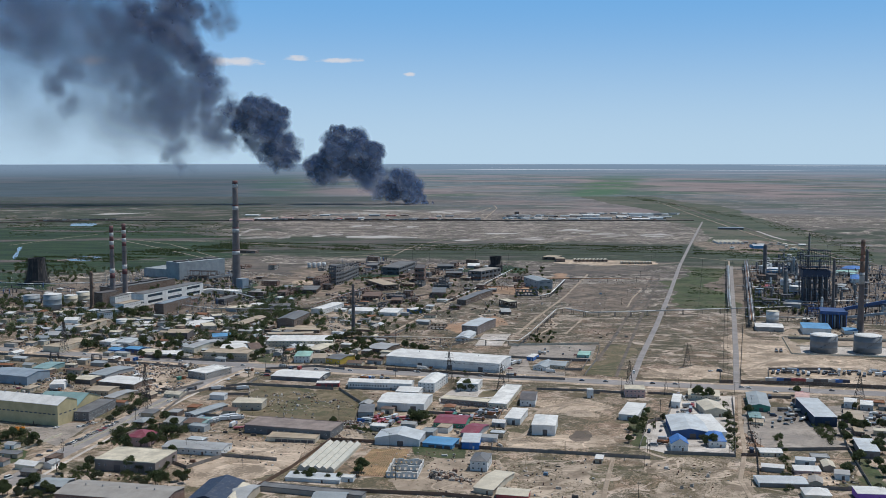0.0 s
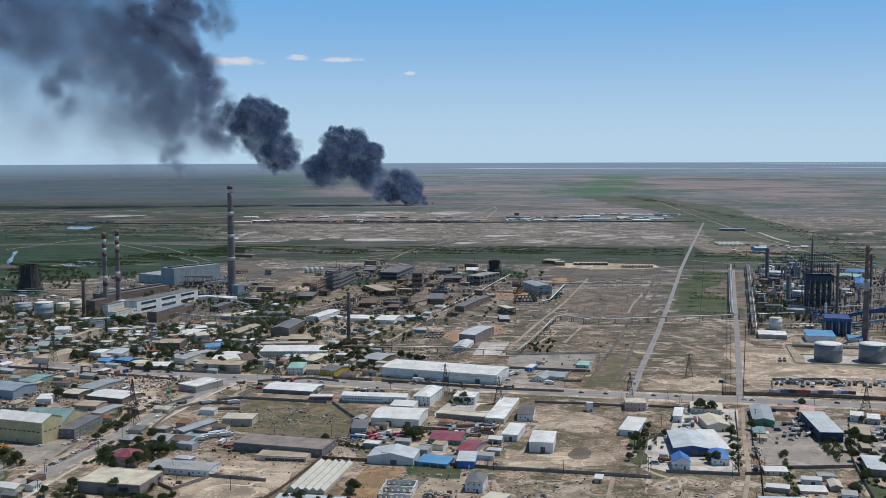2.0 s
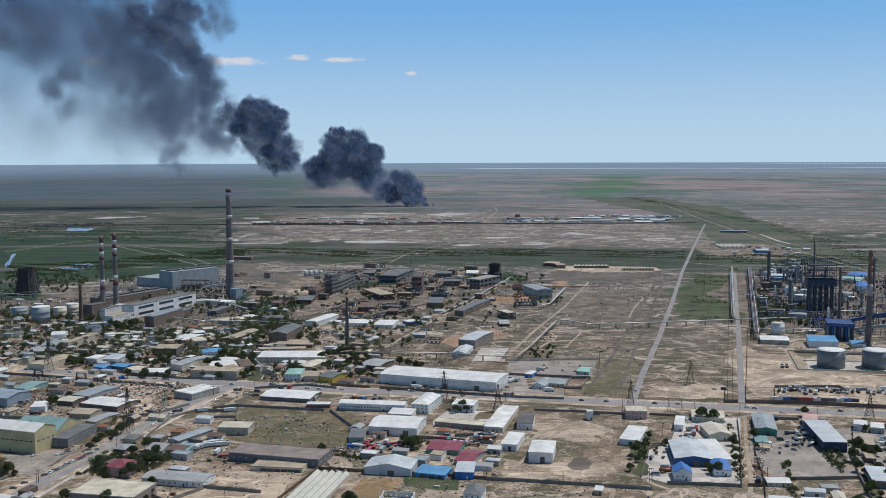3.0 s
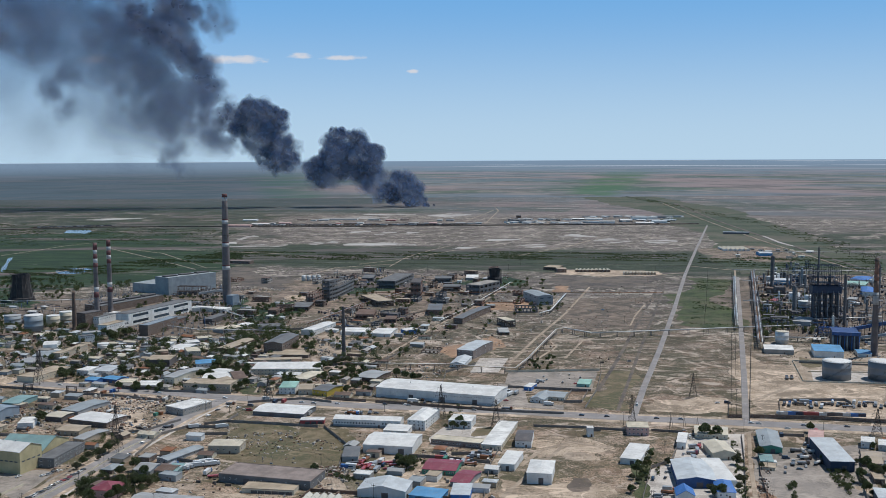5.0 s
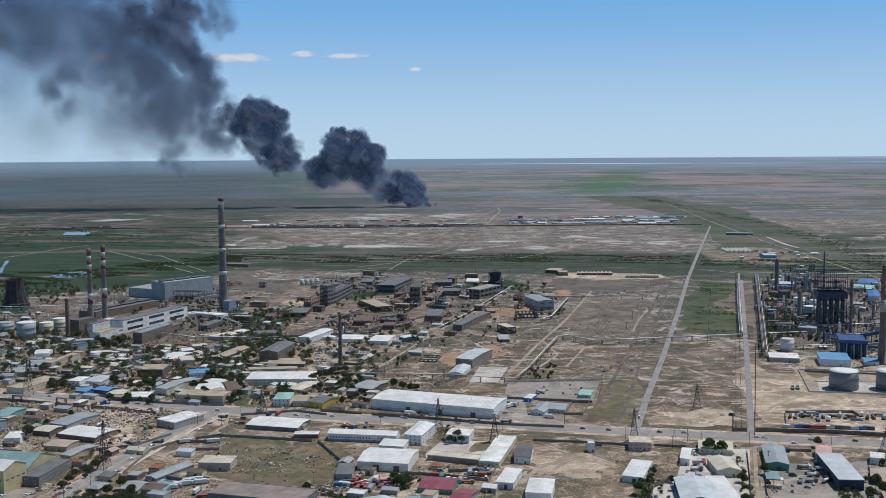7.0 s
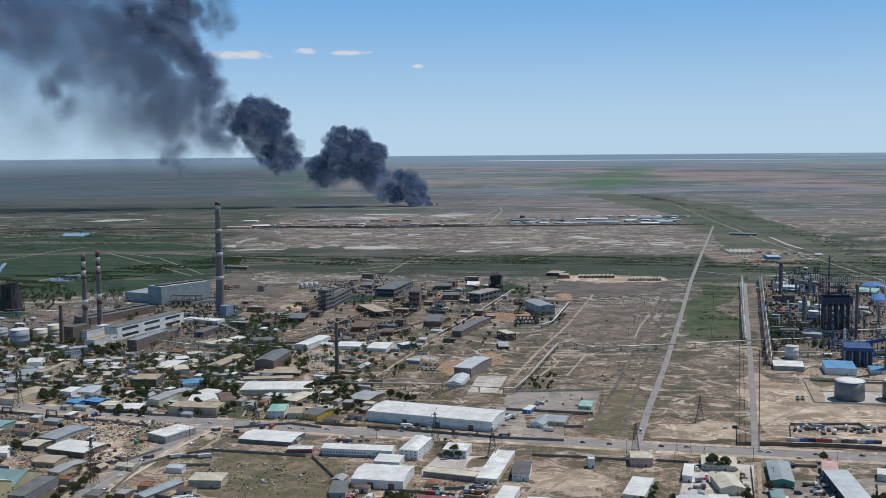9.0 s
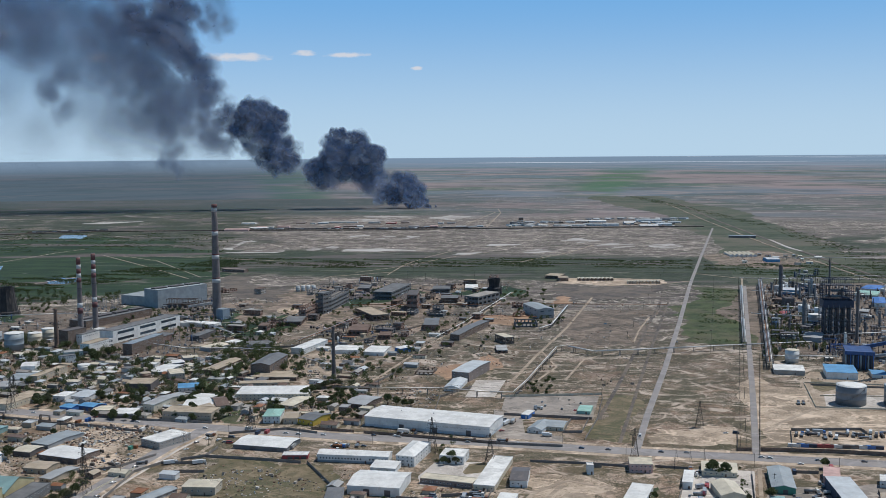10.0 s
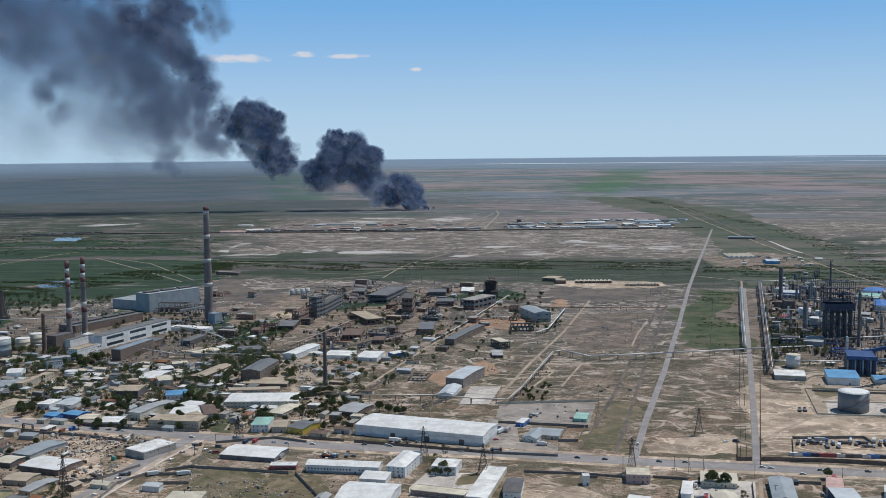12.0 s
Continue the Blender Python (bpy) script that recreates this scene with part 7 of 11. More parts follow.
building("house", 278.8, 764.9, 9.1, 16.2, 3.9, -19.8, "flat", wall="grey", top="white", rows=1, cols=3)
building("house", 257.0, 731.5, 12.9, 26.1, 2.9, -18.9, "along", wall="brown", top="tan", rise=1.0)
building("shed", 246.4, 691.4, 6.2, 14.3, 2.8, -10.7, "flat", wall="brown", top="tan")
building("shed", 135.9, 770.8, 6.3, 25.0, 4.8, -13.6, "mono", wall="white", top="white", rise=0.4)
building("house", 162.1, 796.4, 23.8, 22.4, 3.6, -11.1, "along", wall="cream", top="cream", rise=1.0, rows=1, cols=6)
building("house", 185.4, 730.0, 8.3, 15.5, 2.5, -8.5, "mono", wall="teal", top="teal", rise=0.4)
building("house", 184.6, 717.6, 8.2, 15.1, 1.7, -19.7, "flat", wall="cream", top="tan")
building("hall", -442.1, 1334.2, 129.8, 19.8, 15.4, 70.7, "flat", wall="white", top="slate", rows=2, cols=3, ww=40, wh=3.5, side=0, doors=0, label="long white turbine hall with dark window bands")
building("hall", -480.0, 1593.6, 89.0, 33.6, 26.6, 53.6, "flat", wall="bluegrey", top="bluegrey", doors=0, lantern=3, label="large blue-grey boiler house of the power station")
building("hall", -513.7, 1616.7, 71.9, 87.4, 13.7, -22.6, "flat", wall="bluegrey", top="bluegrey", doors=0)
building("hall", -519.0, 1436.0, 120.5, 30.3, 9.5, 65.6, "flat", wall="brown", top="slate", doors=0, lantern=4)
building("office_building", -494.3, 1308.2, 38.8, 9.8, 9.7, 76.1, "flat", wall="white", top="white", rows=3, cols=9, doors=0, ww=2.8, wh=1.9, fk="slate")
building("office_building", -457.6, 1241.8, 30.9, 8.9, 9.2, 71.1, "flat", wall="white", top="white", rows=2, cols=8, ww=2.6, wh=1.9, fk="slate")
building("hall", -502.6, 1268.2, 28.5, 15.0, 18.5, 66.0, "flat", wall="brown", top="dark", doors=0, label="dark brown brick boiler annexe with a flat roof")
building("workshop", -408.1, 1262.9, 78.3, 15.7, 7.8, 73.2, "mono", wall="brick", top="slate", rise=0.6, doors=0)
building("house", -471.4, 1194.8, 19.8, 13.7, 6.2, 29.2, "flat", wall="white", top="grey", rows=1, cols=6)
building("workshop", 348.0, 1108.6, 28.8, 35.4, 6.8, -11.5, "mono", wall="white", top="sky", rise=0.8, label="white pump house with a bright blue roof")
furnace = building("hall", 381.5, 1156.0, 26.6, 36.0, 17.6, -13.8, "flat", wall="dark", top="deepblue", doors=0, label="dark furnace block with a blue roof and pale vertical ducts")
bm = bmesh.new()
box(bm, -14.4, -22.6, 15.6, 14.4, -18.3, 19.2)
part("roof", bm, sheet("deepblue"), furnace, "blue sheet canopy over the ducts")
for i in range(12):
    bm = bmesh.new()
    rod(bm, (-13.2 + 2.4 * i, -20.4, 0), (-13.2 + 2.4 * i, -20.4, 15.7), 0.45 if i % 3 else 0.8, 0.45 if i % 3 else 0.8, 8)
    part("duct", bm, steel(("bluegrey", "navy", "blue")[i % 3]), furnace, "upright painted furnace duct")
building("garage", 302.0, 1124.7, 29.7, 28.5, 4.4, -11.7, "flat", wall="concrete", top="white", rows=0)

# ---- power station, works, refinery, settlement: buildings ----
# power station
building("workshop", -432.7, 981.7, 50.4, 19.7, 5.3, 73.1, "flat", wall="cream", top="tan", rows=1, cols=10, label="long cream workshop with a weathered flat roof")
building("house", -395.9, 996.9, 12.6, 19.1, 5.0, -9.5, "flat", wall="white", top="white", rows=1, cols=4)
building("house", -376.8, 1004.3, 17.8, 26.3, 3.9, -14.4, "along", wall="white", top="paleblue", rows=1, cols=5, rise=1.5)
building("hall", -485.7, 1119.4, 14.5, 22.6, 7.4, 13.7, "along", wall="white", top="white", rise=1.6)
building("apartment_building", -452.4, 1089.5, 51.5, 9.2, 6.5, 79.8, "flat", wall="beige", top="tan", rows=2, cols=12)
building("workshop", -471.8, 1076.6, 22.6, 30.5, 4.1, 8.7, "along", wall="bluegrey", top="bluegrey", rise=1.5)
building("workshop", -473.9, 1047.8, 20.1, 25.1, 2.9, 1.5, "along", wall="grey", top="grey", rise=1.2)
building("office_building", -463.8, 1160.9, 15.8, 9.6, 8.3, 40.8, "flat", wall="white", top="slate", rows=2, cols=6)
building("warehouse", -340.6, 1121.3, 20.5, 37.4, 3.1, -7.0, "along", wall="grey", top="white", rise=1.2, gates=2)
building("warehouse", -341.5, 1150.4, 17.8, 16.3, 3.8, 34.5, "along", wall="grey", top="white", rise=1.0, gates=2)
building("warehouse", -333.9, 1181.0, 15.9, 12.2, 3.2, 26.9, "along", wall="grey", top="cream", rise=1.0)
building("house", -319.0, 1086.1, 13.9, 23.5, 7.1, 25.9, "flat", wall="beige", top="cream", rows=2, cols=5, side=3)
building("workshop", -338.8, 1043.4, 24.4, 25.1, 6.9, 1.5, "flat", wall="dark", top="tan", gates=3)
building("house", -290.9, 1036.5, 19.6, 20.0, 4.5, 17.0, "hip", wall="white", top="sky", rise=2.2, rows=1, cols=5)
building("hall", -259.3, 970.6, 26.0, 35.5, 4.7, 1.6, "along", wall="white", top="white", rise=2.0)
building("office_building", -258.3, 938.4, 44.6, 21.2, 6.2, -6.5, "flat", wall="beige", top="tan", rows=1, cols=14, label="long beige single-storey building behind street trees")
building("house", -242.6, 971.3, 11.4, 34.3, 5.3, 24.9, "along", wall="beige", top="brown", rise=3.0, rows=1, cols=3)
building("warehouse", -321.0, 1241.2, 33.0, 19.0, 4.1, 54.9, "flat", wall="grey", top="cream")
building("warehouse", -306.9, 1269.0, 19.0, 14.8, 3.5, 58.1, "flat", wall="grey", top="white")
building("workshop", -284.6, 1131.6, 62.2, 14.8, 4.9, 76.4, "along", wall="brown", top="tan", rise=1.2, rows=1, cols=10)
building("warehouse", -272.7, 1254.0, 30.1, 24.2, 4.8, 16.0, "flat", wall="grey", top="slate")
building("hall", -232.3, 1127.0, 55.6, 20.5, 11.4, 82.4, "along", wall="brown", top="slate", rows=1, cols=8, wh=5, ww=1.4, rise=2.0, fk="concrete", label="derelict brown brick machine hall with tall windows")
building("workshop", -216.9, 1093.1, 45.7, 29.6, 3.1, -1.9, "flat", wall="brown", top="tan", rows=0)
building("workshop", -222.0, 1058.2, 47.5, 11.1, 3.5, 8.1, "along", wall="beige", top="tan", rise=1.0, rows=1, cols=10)
building("office_building", -489.8, 1279.3, 34.3, 12.5, 12.6, 74.1, "flat", wall="white", top="slate", rows=2, cols=9, side=4, label="white two-storey power station office with a flat roof")
building("office_building", -460.9, 1230.8, 35.7, 13.0, 10.8, 74.2, "flat", wall="white", top="tan", rows=2, cols=9, side=4, label="white two-storey office annexe with rows of windows")
building("workshop", -386.6, 1397.1, 54.2, 18.4, 4.6, -14.4, "flat", wall="white", top="white", label="long white covered gallery by the tall stack")
building("workshop", -404.7, 1235.9, 66.8, 11.3, 12.7, 77.1, "flat", wall="brown", top="steelblue", rows=1, cols=8, fk="concrete", label="brown brick annexe with a pale blue roof")
building("workshop", -356.5, 1311.0, 43.8, 12.2, 6.4, 78.7, "flat", wall="dark", top="slate", gates=2)
building("shed", -370.7, 1455.2, 11.4, 14.1, 13.7, -26.5, "flat", wall="steelblue", top="steelblue", doors=0, label="blue-grey steel coal bunker tower")
# derelict works
building("office_building", -232.7, 1566.5, 92.3, 15.1, 21.7, 82.8, "flat", wall="slate", top="slate", rows=4, cols=9, wh=1.6, fk="white", label="gutted dark five-storey office block with pale window bands", gutted="roofless")
building("hall", -239.7, 1504.8, 24.0, 12.0, 29.5, 70.6, "flat", wall="slate", top="slate", doors=0, rows=5, cols=3, side=3, gutted=True)
building("workshop", -255.1, 1476.2, 55.1, 9.9, 16.7, 80.3, "flat", wall="brick", top="dark", rows=3, cols=6, fk="concrete", label="roofless brick factory shell with empty windows", gutted="roofless")
building("workshop", -264.7, 1420.8, 24.5, 46.3, 5.4, 1.0, "flat", wall="brown", top="slate", rows=1, cols=6, fk="brown", gutted=True)
building("shed", -292.1, 1362.2, 11.1, 24.0, 8.2, 1.1, "flat", wall="brick", top="brown", doors=0, gutted=True)
building("office_building", -160.6, 1686.0, 30.8, 104.5, 11.7, -11.7, "flat", wall="slate", top="slate", rows=2, cols=6, side=10, fk="white", label="abandoned grey office block with pale window bands", gutted=True)
building("workshop", -115.9, 1547.9, 14.9, 52.9, 23.3, 0.9, "flat", wall="brick", top="dark", rows=3, cols=3, side=8, fk="concrete", label="gutted brick factory shell, tall and windowless", gutted=True)
building("workshop", -167.1, 1471.8, 23.4, 72.2, 7.9, 26.9, "flat", wall="brown", top="tan", rows=1, cols=4, fk="brown", gutted=True)
building("workshop", -78.9, 1390.4, 18.5, 54.1, 7.5, 1.1, "along", wall="brick", top="slate", rows=1, cols=4, side=6, rise=1.2, fk="brown")
building("workshop", -28.0, 1347.5, 12.0, 107.3, 7.1, -18.9, "along", wall="brown", top="slate", rows=1, cols=2, side=8, rise=1.0, fk="brown")
building("office_building", -16.5, 1597.2, 23.8, 62.8, 13.8, -29.9, "flat", wall="slate", top="concrete", rows=2, cols=4, side=5, fk="white", label="burnt grey two-storey office with pale bands", gutted=True)
building("workshop", -36.8, 1762.1, 20.8, 46.9, 3.8, 0.6, "flat", wall="grey", top="white")
building("hall", 62.7, 1487.6, 22.9, 57.7, 12.4, 18.7, "across", wall="grey", top="bluegrey", rows=2, cols=2, ww=5, side=3, rise=2.0, fk="slate", label="tall grey pump hall standing in waste ground")
building("workshop", 42.8, 1404.3, 28.9, 30.4, 5.5, 2.6, "flat", wall="slate", top="slate", rows=1, cols=6, fk="slate", gutted="roofless")
building("house", 14.6, 1285.8, 12.1, 26.9, 8.0, 26.3, "flat", wall="brown", top="cream", rows=1, cols=2, side=4, gutted=True)
building("shed", 10.7, 1235.8, 12.4, 32.7, 2.8, 2.6, "flat", wall="brick", top="grey", gutted=True)
building("workshop", 109.0, 1904.0, 27.4, 34.3, 5.3, -20.0, "flat", wall="brown", top="tan", gutted=True)
building("warehouse", -211.2, 1241.1, 59.9, 16.4, 6.0, 73.0, "along", wall="white", top="white", rise=1.0, rows=1, cols=8, label="white shed with long strip windows")
building("warehouse", -165.1, 1227.7, 30.4, 29.7, 4.0, -5.6, "flat", wall="white", top="white")
building("warehouse", -129.9, 1221.4, 23.5, 37.3, 4.0, -7.4, "along", wall="white", top="white", rise=0.8)
building("shed", -101.0, 1225.5, 16.7, 10.2, 5.3, 42.4, "mono", wall="blue", top="white", rise=0.6)
building("workshop", -167.3, 1349.2, 23.1, 46.3, 6.6, 1.1, "flat", wall="brick", top="brown", doors=0, gutted=True)
building("workshop", -131.2, 1314.2, 14.2, 26.1, 5.0, 1.2, "flat", wall="brick", top="brown", doors=0, gutted=True)
building("house", -67.5, 1117.2, 18.3, 21.4, 3.0, -8.0, "flat", wall="brown", top="tan", rows=1, cols=4, fk="brown", gutted="roofless")
building("workshop", -158.2, 1701.7, 23.9, 44.6, 7.4, 0.6, "flat", wall="slate", top="slate", rows=1, cols=5, fk="slate", gutted=True)
building("workshop", -84.1, 1720.4, 27.8, 37.9, 7.5, 0.6, "flat", wall="slate", top="slate", rows=1, cols=6, fk="slate", gutted=True)
building("workshop", -66.0, 1617.2, 26.1, 33.4, 7.0, 0.7, "flat", wall="brown", top="slate", rows=1, cols=6, fk="brown", gutted=True)
building("workshop", -212.3, 1745.3, 18.9, 46.7, 5.7, 0.6, "flat", wall="slate", top="slate", gutted=True)
# sheds beyond the drain and the far settlement
building("warehouse", 632.6, 2725.5, 66.0, 17.0, 5.0, -12.0, "along", wall="slate", top="steelblue", rise=1.2, label="long dark shed with a blue-grey roof in green fields")
building("warehouse", 500.7, 2286.3, 7.2, 65.5, 3.7, -0.2, "across", wall="white", top="cream", rise=2.0)
building("warehouse", 510.3, 2286.3, 7.2, 65.5, 3.7, -0.2, "across", wall="white", top="cream", rise=2.0)
building("warehouse", 519.9, 2286.2, 7.2, 65.5, 3.7, -0.2, "across", wall="white", top="cream", rise=2.0)
building("warehouse", 529.4, 2286.2, 7.2, 65.5, 3.7, -0.2, "across", wall="white", top="cream", rise=2.0)
building("warehouse", 539.0, 2286.2, 7.2, 65.5, 3.7, -0.2, "across", wall="white", top="cream", rise=2.0)
building("warehouse", 548.6, 2286.1, 7.2, 65.4, 3.7, -0.2, "across", wall="white", top="cream", rise=2.0)
building("warehouse", 558.5, 2164.1, 25.0, 35.4, 5.8, -0.0, "along", wall="sky", top="paleblue", rise=1.5)
building("hall", 72.7, 3200.6, 46.8, 32.2, 8.9, -41.9, "flat", wall="slate", top="slate")
building("hall", 82.4, 3379.8, 15.4, 30.4, 10.9, -1.7, "flat", wall="brown", top="slate")
building("warehouse", 61.1, 3179.6, 41.5, 40.6, 4.4, 44.5, "along", wall="white", top="grey", rise=1.5)
building("warehouse", 97.9, 3180.2, 40.3, 44.1, 4.3, 46.2, "along", wall="bluegrey", top="grey", rise=1.2)
building("warehouse", 304.1, 3168.4, 77.2, 24.9, 4.4, -24.0, "along", wall="paleblue", top="bluegrey", rise=1.5)
building("warehouse", 320.7, 3315.5, 55.3, 28.2, 4.6, -1.6, "along", wall="white", top="white", rise=2)
building("warehouse", 345.1, 3157.7, 46.6, 25.8, 5.8, -1.4, "along", wall="white", top="grey", rise=2)
building("warehouse", 406.6, 3220.5, 28.7, 40.2, 5.9, -1.5, "along", wall="grey", top="white", rise=2)
building("warehouse", 482.6, 3326.0, 78.1, 43.3, 7.6, -1.6, "along", wall="white", top="bluegrey", rise=2)
building("warehouse", 452.5, 3118.5, 53.5, 37.3, 4.2, -1.3, "along", wall="bluegrey", top="white", rise=2)
building("warehouse", 504.1, 3166.9, 44.2, 38.8, 5.8, -1.4, "along", wall="white", top="paleblue", rise=2)
building("warehouse", 545.9, 3393.6, 30.2, 29.9, 6.2, -1.7, "along", wall="grey", top="slate", rise=2)
building("warehouse", -501.6, 3353.7, 115.4, 34.6, 3.0, -1.6, "along", wall="white", top="concrete", rise=2)
building("warehouse", -754.8, 3028.0, 71.6, 29.2, 4.8, -1.2, "along", wall="pink", top="pink", rise=2)
building("warehouse", -700.8, 3073.9, 53.2, 30.0, 4.8, -1.2, "along", wall="white", top="white", rise=2)
building("warehouse", -497.0, 2007.9, 48.0, 16.0, 5.0, -16.0, "flat", wall="brown", top="drab", rows=1, cols=6)
building("shed", 110.5, 3317.4, 30.7, 29.9, 3.1, -20.2, "along", wall="grey", top="grey", rise=1.6)
building("shed", 156.4, 3312.1, 19.8, 27.9, 4.0, -31.2, "along", wall="white", top="bluegrey", rise=1.6)
building("shed", 188.5, 3315.8, 34.1, 30.1, 2.5, -18.2, "along", wall="grey", top="slate", rise=1.6)
building("warehouse", 239.2, 3313.7, 29.2, 29.9, 2.5, -21.1, "along", wall="white", top="bluegrey", rise=1.6)
building("warehouse", 272.7, 3314.5, 40.1, 30.8, 4.0, -15.7, "along", wall="slate", top="white", rise=1.6)
building("shed", 103.5, 3158.5, 23.2, 26.4, 2.3, -23.9, "along", wall="white", top="bluegrey", rise=1.6)
building("warehouse", 144.2, 3158.8, 27.4, 27.1, 2.9, -20.3, "along", wall="grey", top="white", rise=1.6)
building("shed", 186.8, 3155.2, 19.4, 25.9, 2.9, -28.4, "along", wall="grey", top="bluegrey", rise=1.6)
building("warehouse", 213.2, 3158.2, 35.0, 27.6, 2.3, -16.0, "along", wall="white", top="paleblue", rise=1.6)
building("warehouse", 251.3, 3157.6, 37.6, 27.9, 2.9, -15.0, "along", wall="white", top="grey", rise=1.6)
building("shed", 311.1, 3450.5, 20.5, 30.4, 2.5, -32.8, "along", wall="grey", top="slate", rise=1.6)
building("warehouse", 333.3, 3452.4, 24.6, 31.7, 2.5, -27.3, "along", wall="grey", top="paleblue", rise=1.6)
building("warehouse", 372.7, 3449.2, 20.9, 30.9, 3.1, -32.2, "along", wall="bluegrey", top="paleblue", rise=1.6)
building("shed", 414.2, 3449.3, 22.6, 31.8, 4.2, -29.7, "along", wall="grey", top="grey", rise=1.6)
building("warehouse", 449.6, 3446.9, 20.6, 31.1, 3.1, -32.5, "along", wall="bluegrey", top="white", rise=1.6)
building("warehouse", 488.9, 3450.5, 33.6, 33.4, 3.1, -20.1, "along", wall="slate", top="grey", rise=1.6)
building("shed", 541.7, 3448.8, 33.1, 33.4, 2.5, -20.3, "along", wall="bluegrey", top="white", rise=1.6)
building("shed", 582.7, 3445.3, 24.1, 32.6, 3.1, -27.6, "along", wall="bluegrey", top="bluegrey", rise=1.6)
building("warehouse", 613.8, 3445.2, 25.7, 33.1, 4.1, -25.9, "along", wall="white", top="slate", rise=1.6)
building("shed", 419.7, 3283.1, 37.4, 30.4, 3.0, -16.3, "along", wall="grey", top="paleblue", rise=1.6)
building("warehouse", 468.4, 3280.5, 28.0, 29.9, 2.4, -21.5, "along", wall="slate", top="paleblue", rise=1.6)
building("warehouse", 505.6, 3280.9, 38.3, 30.5, 3.0, -16.0, "along", wall="bluegrey", top="grey", rise=1.6)
building("warehouse", 556.0, 3279.5, 38.4, 30.4, 2.4, -15.9, "along", wall="grey", top="bluegrey", rise=1.6)
building("shed", -789.0, 3312.9, 45.8, 28.8, 3.0, -1.6, "along", wall="white", top="white", rise=1.2)
building("shed", -705.2, 3133.6, 31.8, 21.5, 3.4, -1.3, "along", wall="pink", top="pink", rise=1.2)
building("shed", -682.6, 3150.1, 15.8, 23.0, 3.2, -1.3, "along", wall="white", top="concrete", rise=1.2)
building("shed", -642.4, 3150.7, 36.6, 19.2, 3.8, -1.4, "along", wall="pink", top="pink", rise=1.2)
building("warehouse", -623.0, 3330.0, 29.8, 29.5, 3.0, -1.6, "along", wall="brown", top="drab", rise=1.2)
building("warehouse", -579.6, 3300.5, 16.4, 28.9, 2.9, -1.5, "along", wall="white", top="concrete", rise=1.2)
building("shed", -548.0, 3309.7, 31.6, 24.3, 3.5, -1.6, "along", wall="bluegrey", top="paleblue", rise=1.2)
building("shed", -474.5, 3127.7, 13.9, 21.8, 3.4, -1.3, "along", wall="red", top="pink", rise=1.2)
building("shed", -441.1, 3168.7, 40.8, 28.0, 2.6, -1.4, "along", wall="brown", top="drab", rise=1.2)
building("shed", -409.1, 3153.9, 17.2, 17.8, 4.0, -1.4, "along", wall="white", top="white", rise=1.2)
building("warehouse", -386.0, 3322.9, 35.4, 26.7, 3.3, -1.6, "along", wall="bluegrey", top="bluegrey", rise=1.2)
building("warehouse", -329.1, 3297.8, 31.8, 23.1, 3.7, -1.6, "along", wall="red", top="pink", rise=1.2)
building("warehouse", -286.4, 3323.2, 26.5, 30.5, 2.7, -1.6, "along", wall="brown", top="drab", rise=1.2)
building("warehouse", -244.6, 3141.6, 31.6, 24.2, 3.0, -1.3, "along", wall="slate", top="grey", rise=1.2)
building("shed", -203.7, 3118.1, 13.0, 18.0, 3.8, -1.3, "along", wall="bluegrey", top="bluegrey", rise=1.2)
building("warehouse", -184.6, 3155.4, 23.4, 27.1, 2.6, -1.4, "along", wall="pink", top="pink", rise=1.2)
building("warehouse", -171.9, 3289.8, 15.8, 24.8, 3.4, -1.6, "along", wall="white", top="concrete", rise=1.2)
building("warehouse", -138.7, 3296.8, 25.0, 30.8, 2.6, -1.6, "along", wall="grey", top="slate", rise=1.2)
building("warehouse", -100.9, 3114.4, 30.9, 17.2, 3.9, -1.3, "along", wall="bluegrey", top="paleblue", rise=1.2)
building("shed", -64.9, 3128.2, 22.0, 26.4, 2.6, -1.3, "along", wall="slate", top="grey", rise=1.2)
building("warehouse", -45.0, 3135.8, 18.4, 17.6, 3.9, -1.4, "along", wall="bluegrey", top="bluegrey", rise=1.2)
building("workshop", 120.7, 1864.6, 17.0, 26.5, 6.1, 0.4, "flat", wall="brown", top="tan")
building("shed", 149.4, 1868.8, 5.0, 17.5, 3.5, 0.4, "across", wall="brown", top="cream", rise=1.2)
building("shed", 156.4, 1868.9, 5.0, 17.5, 3.5, 0.4, "across", wall="brown", top="cream", rise=1.2)
building("shed", 163.4, 1868.9, 5.0, 17.5, 3.5, 0.4, "across", wall="brown", top="cream", rise=1.2)
building("shed", 170.4, 1868.9, 5.0, 17.5, 3.5, 0.4, "across", wall="brown", top="cream", rise=1.2)
building("shed", 177.4, 1869.0, 5.0, 17.5, 3.5, 0.4, "across", wall="brown", top="cream", rise=1.2)
building("shed", 184.4, 1869.0, 5.0, 17.5, 3.5, 0.4, "across", wall="brown", top="cream", rise=1.2)
building("shed", 191.4, 1869.1, 5.0, 17.5, 3.5, 0.4, "across", wall="brown", top="cream", rise=1.2)
building("shed", 198.4, 1869.1, 5.0, 17.5, 3.5, 0.4, "across", wall="brown", top="cream", rise=1.2)
building("shed", 205.4, 1869.2, 5.0, 17.5, 3.5, 0.4, "across", wall="brown", top="cream", rise=1.2)
building("shed", 229.5, 1826.1, 3.9, 14.2, 3.5, 0.4, "across", wall="beige", top="cream", rise=1.2)
building("shed", 235.1, 1826.1, 3.9, 14.2, 3.5, 0.4, "across", wall="beige", top="cream", rise=1.2)
building("shed", 240.8, 1826.1, 3.9, 14.2, 3.5, 0.4, "across", wall="beige", top="cream", rise=1.2)
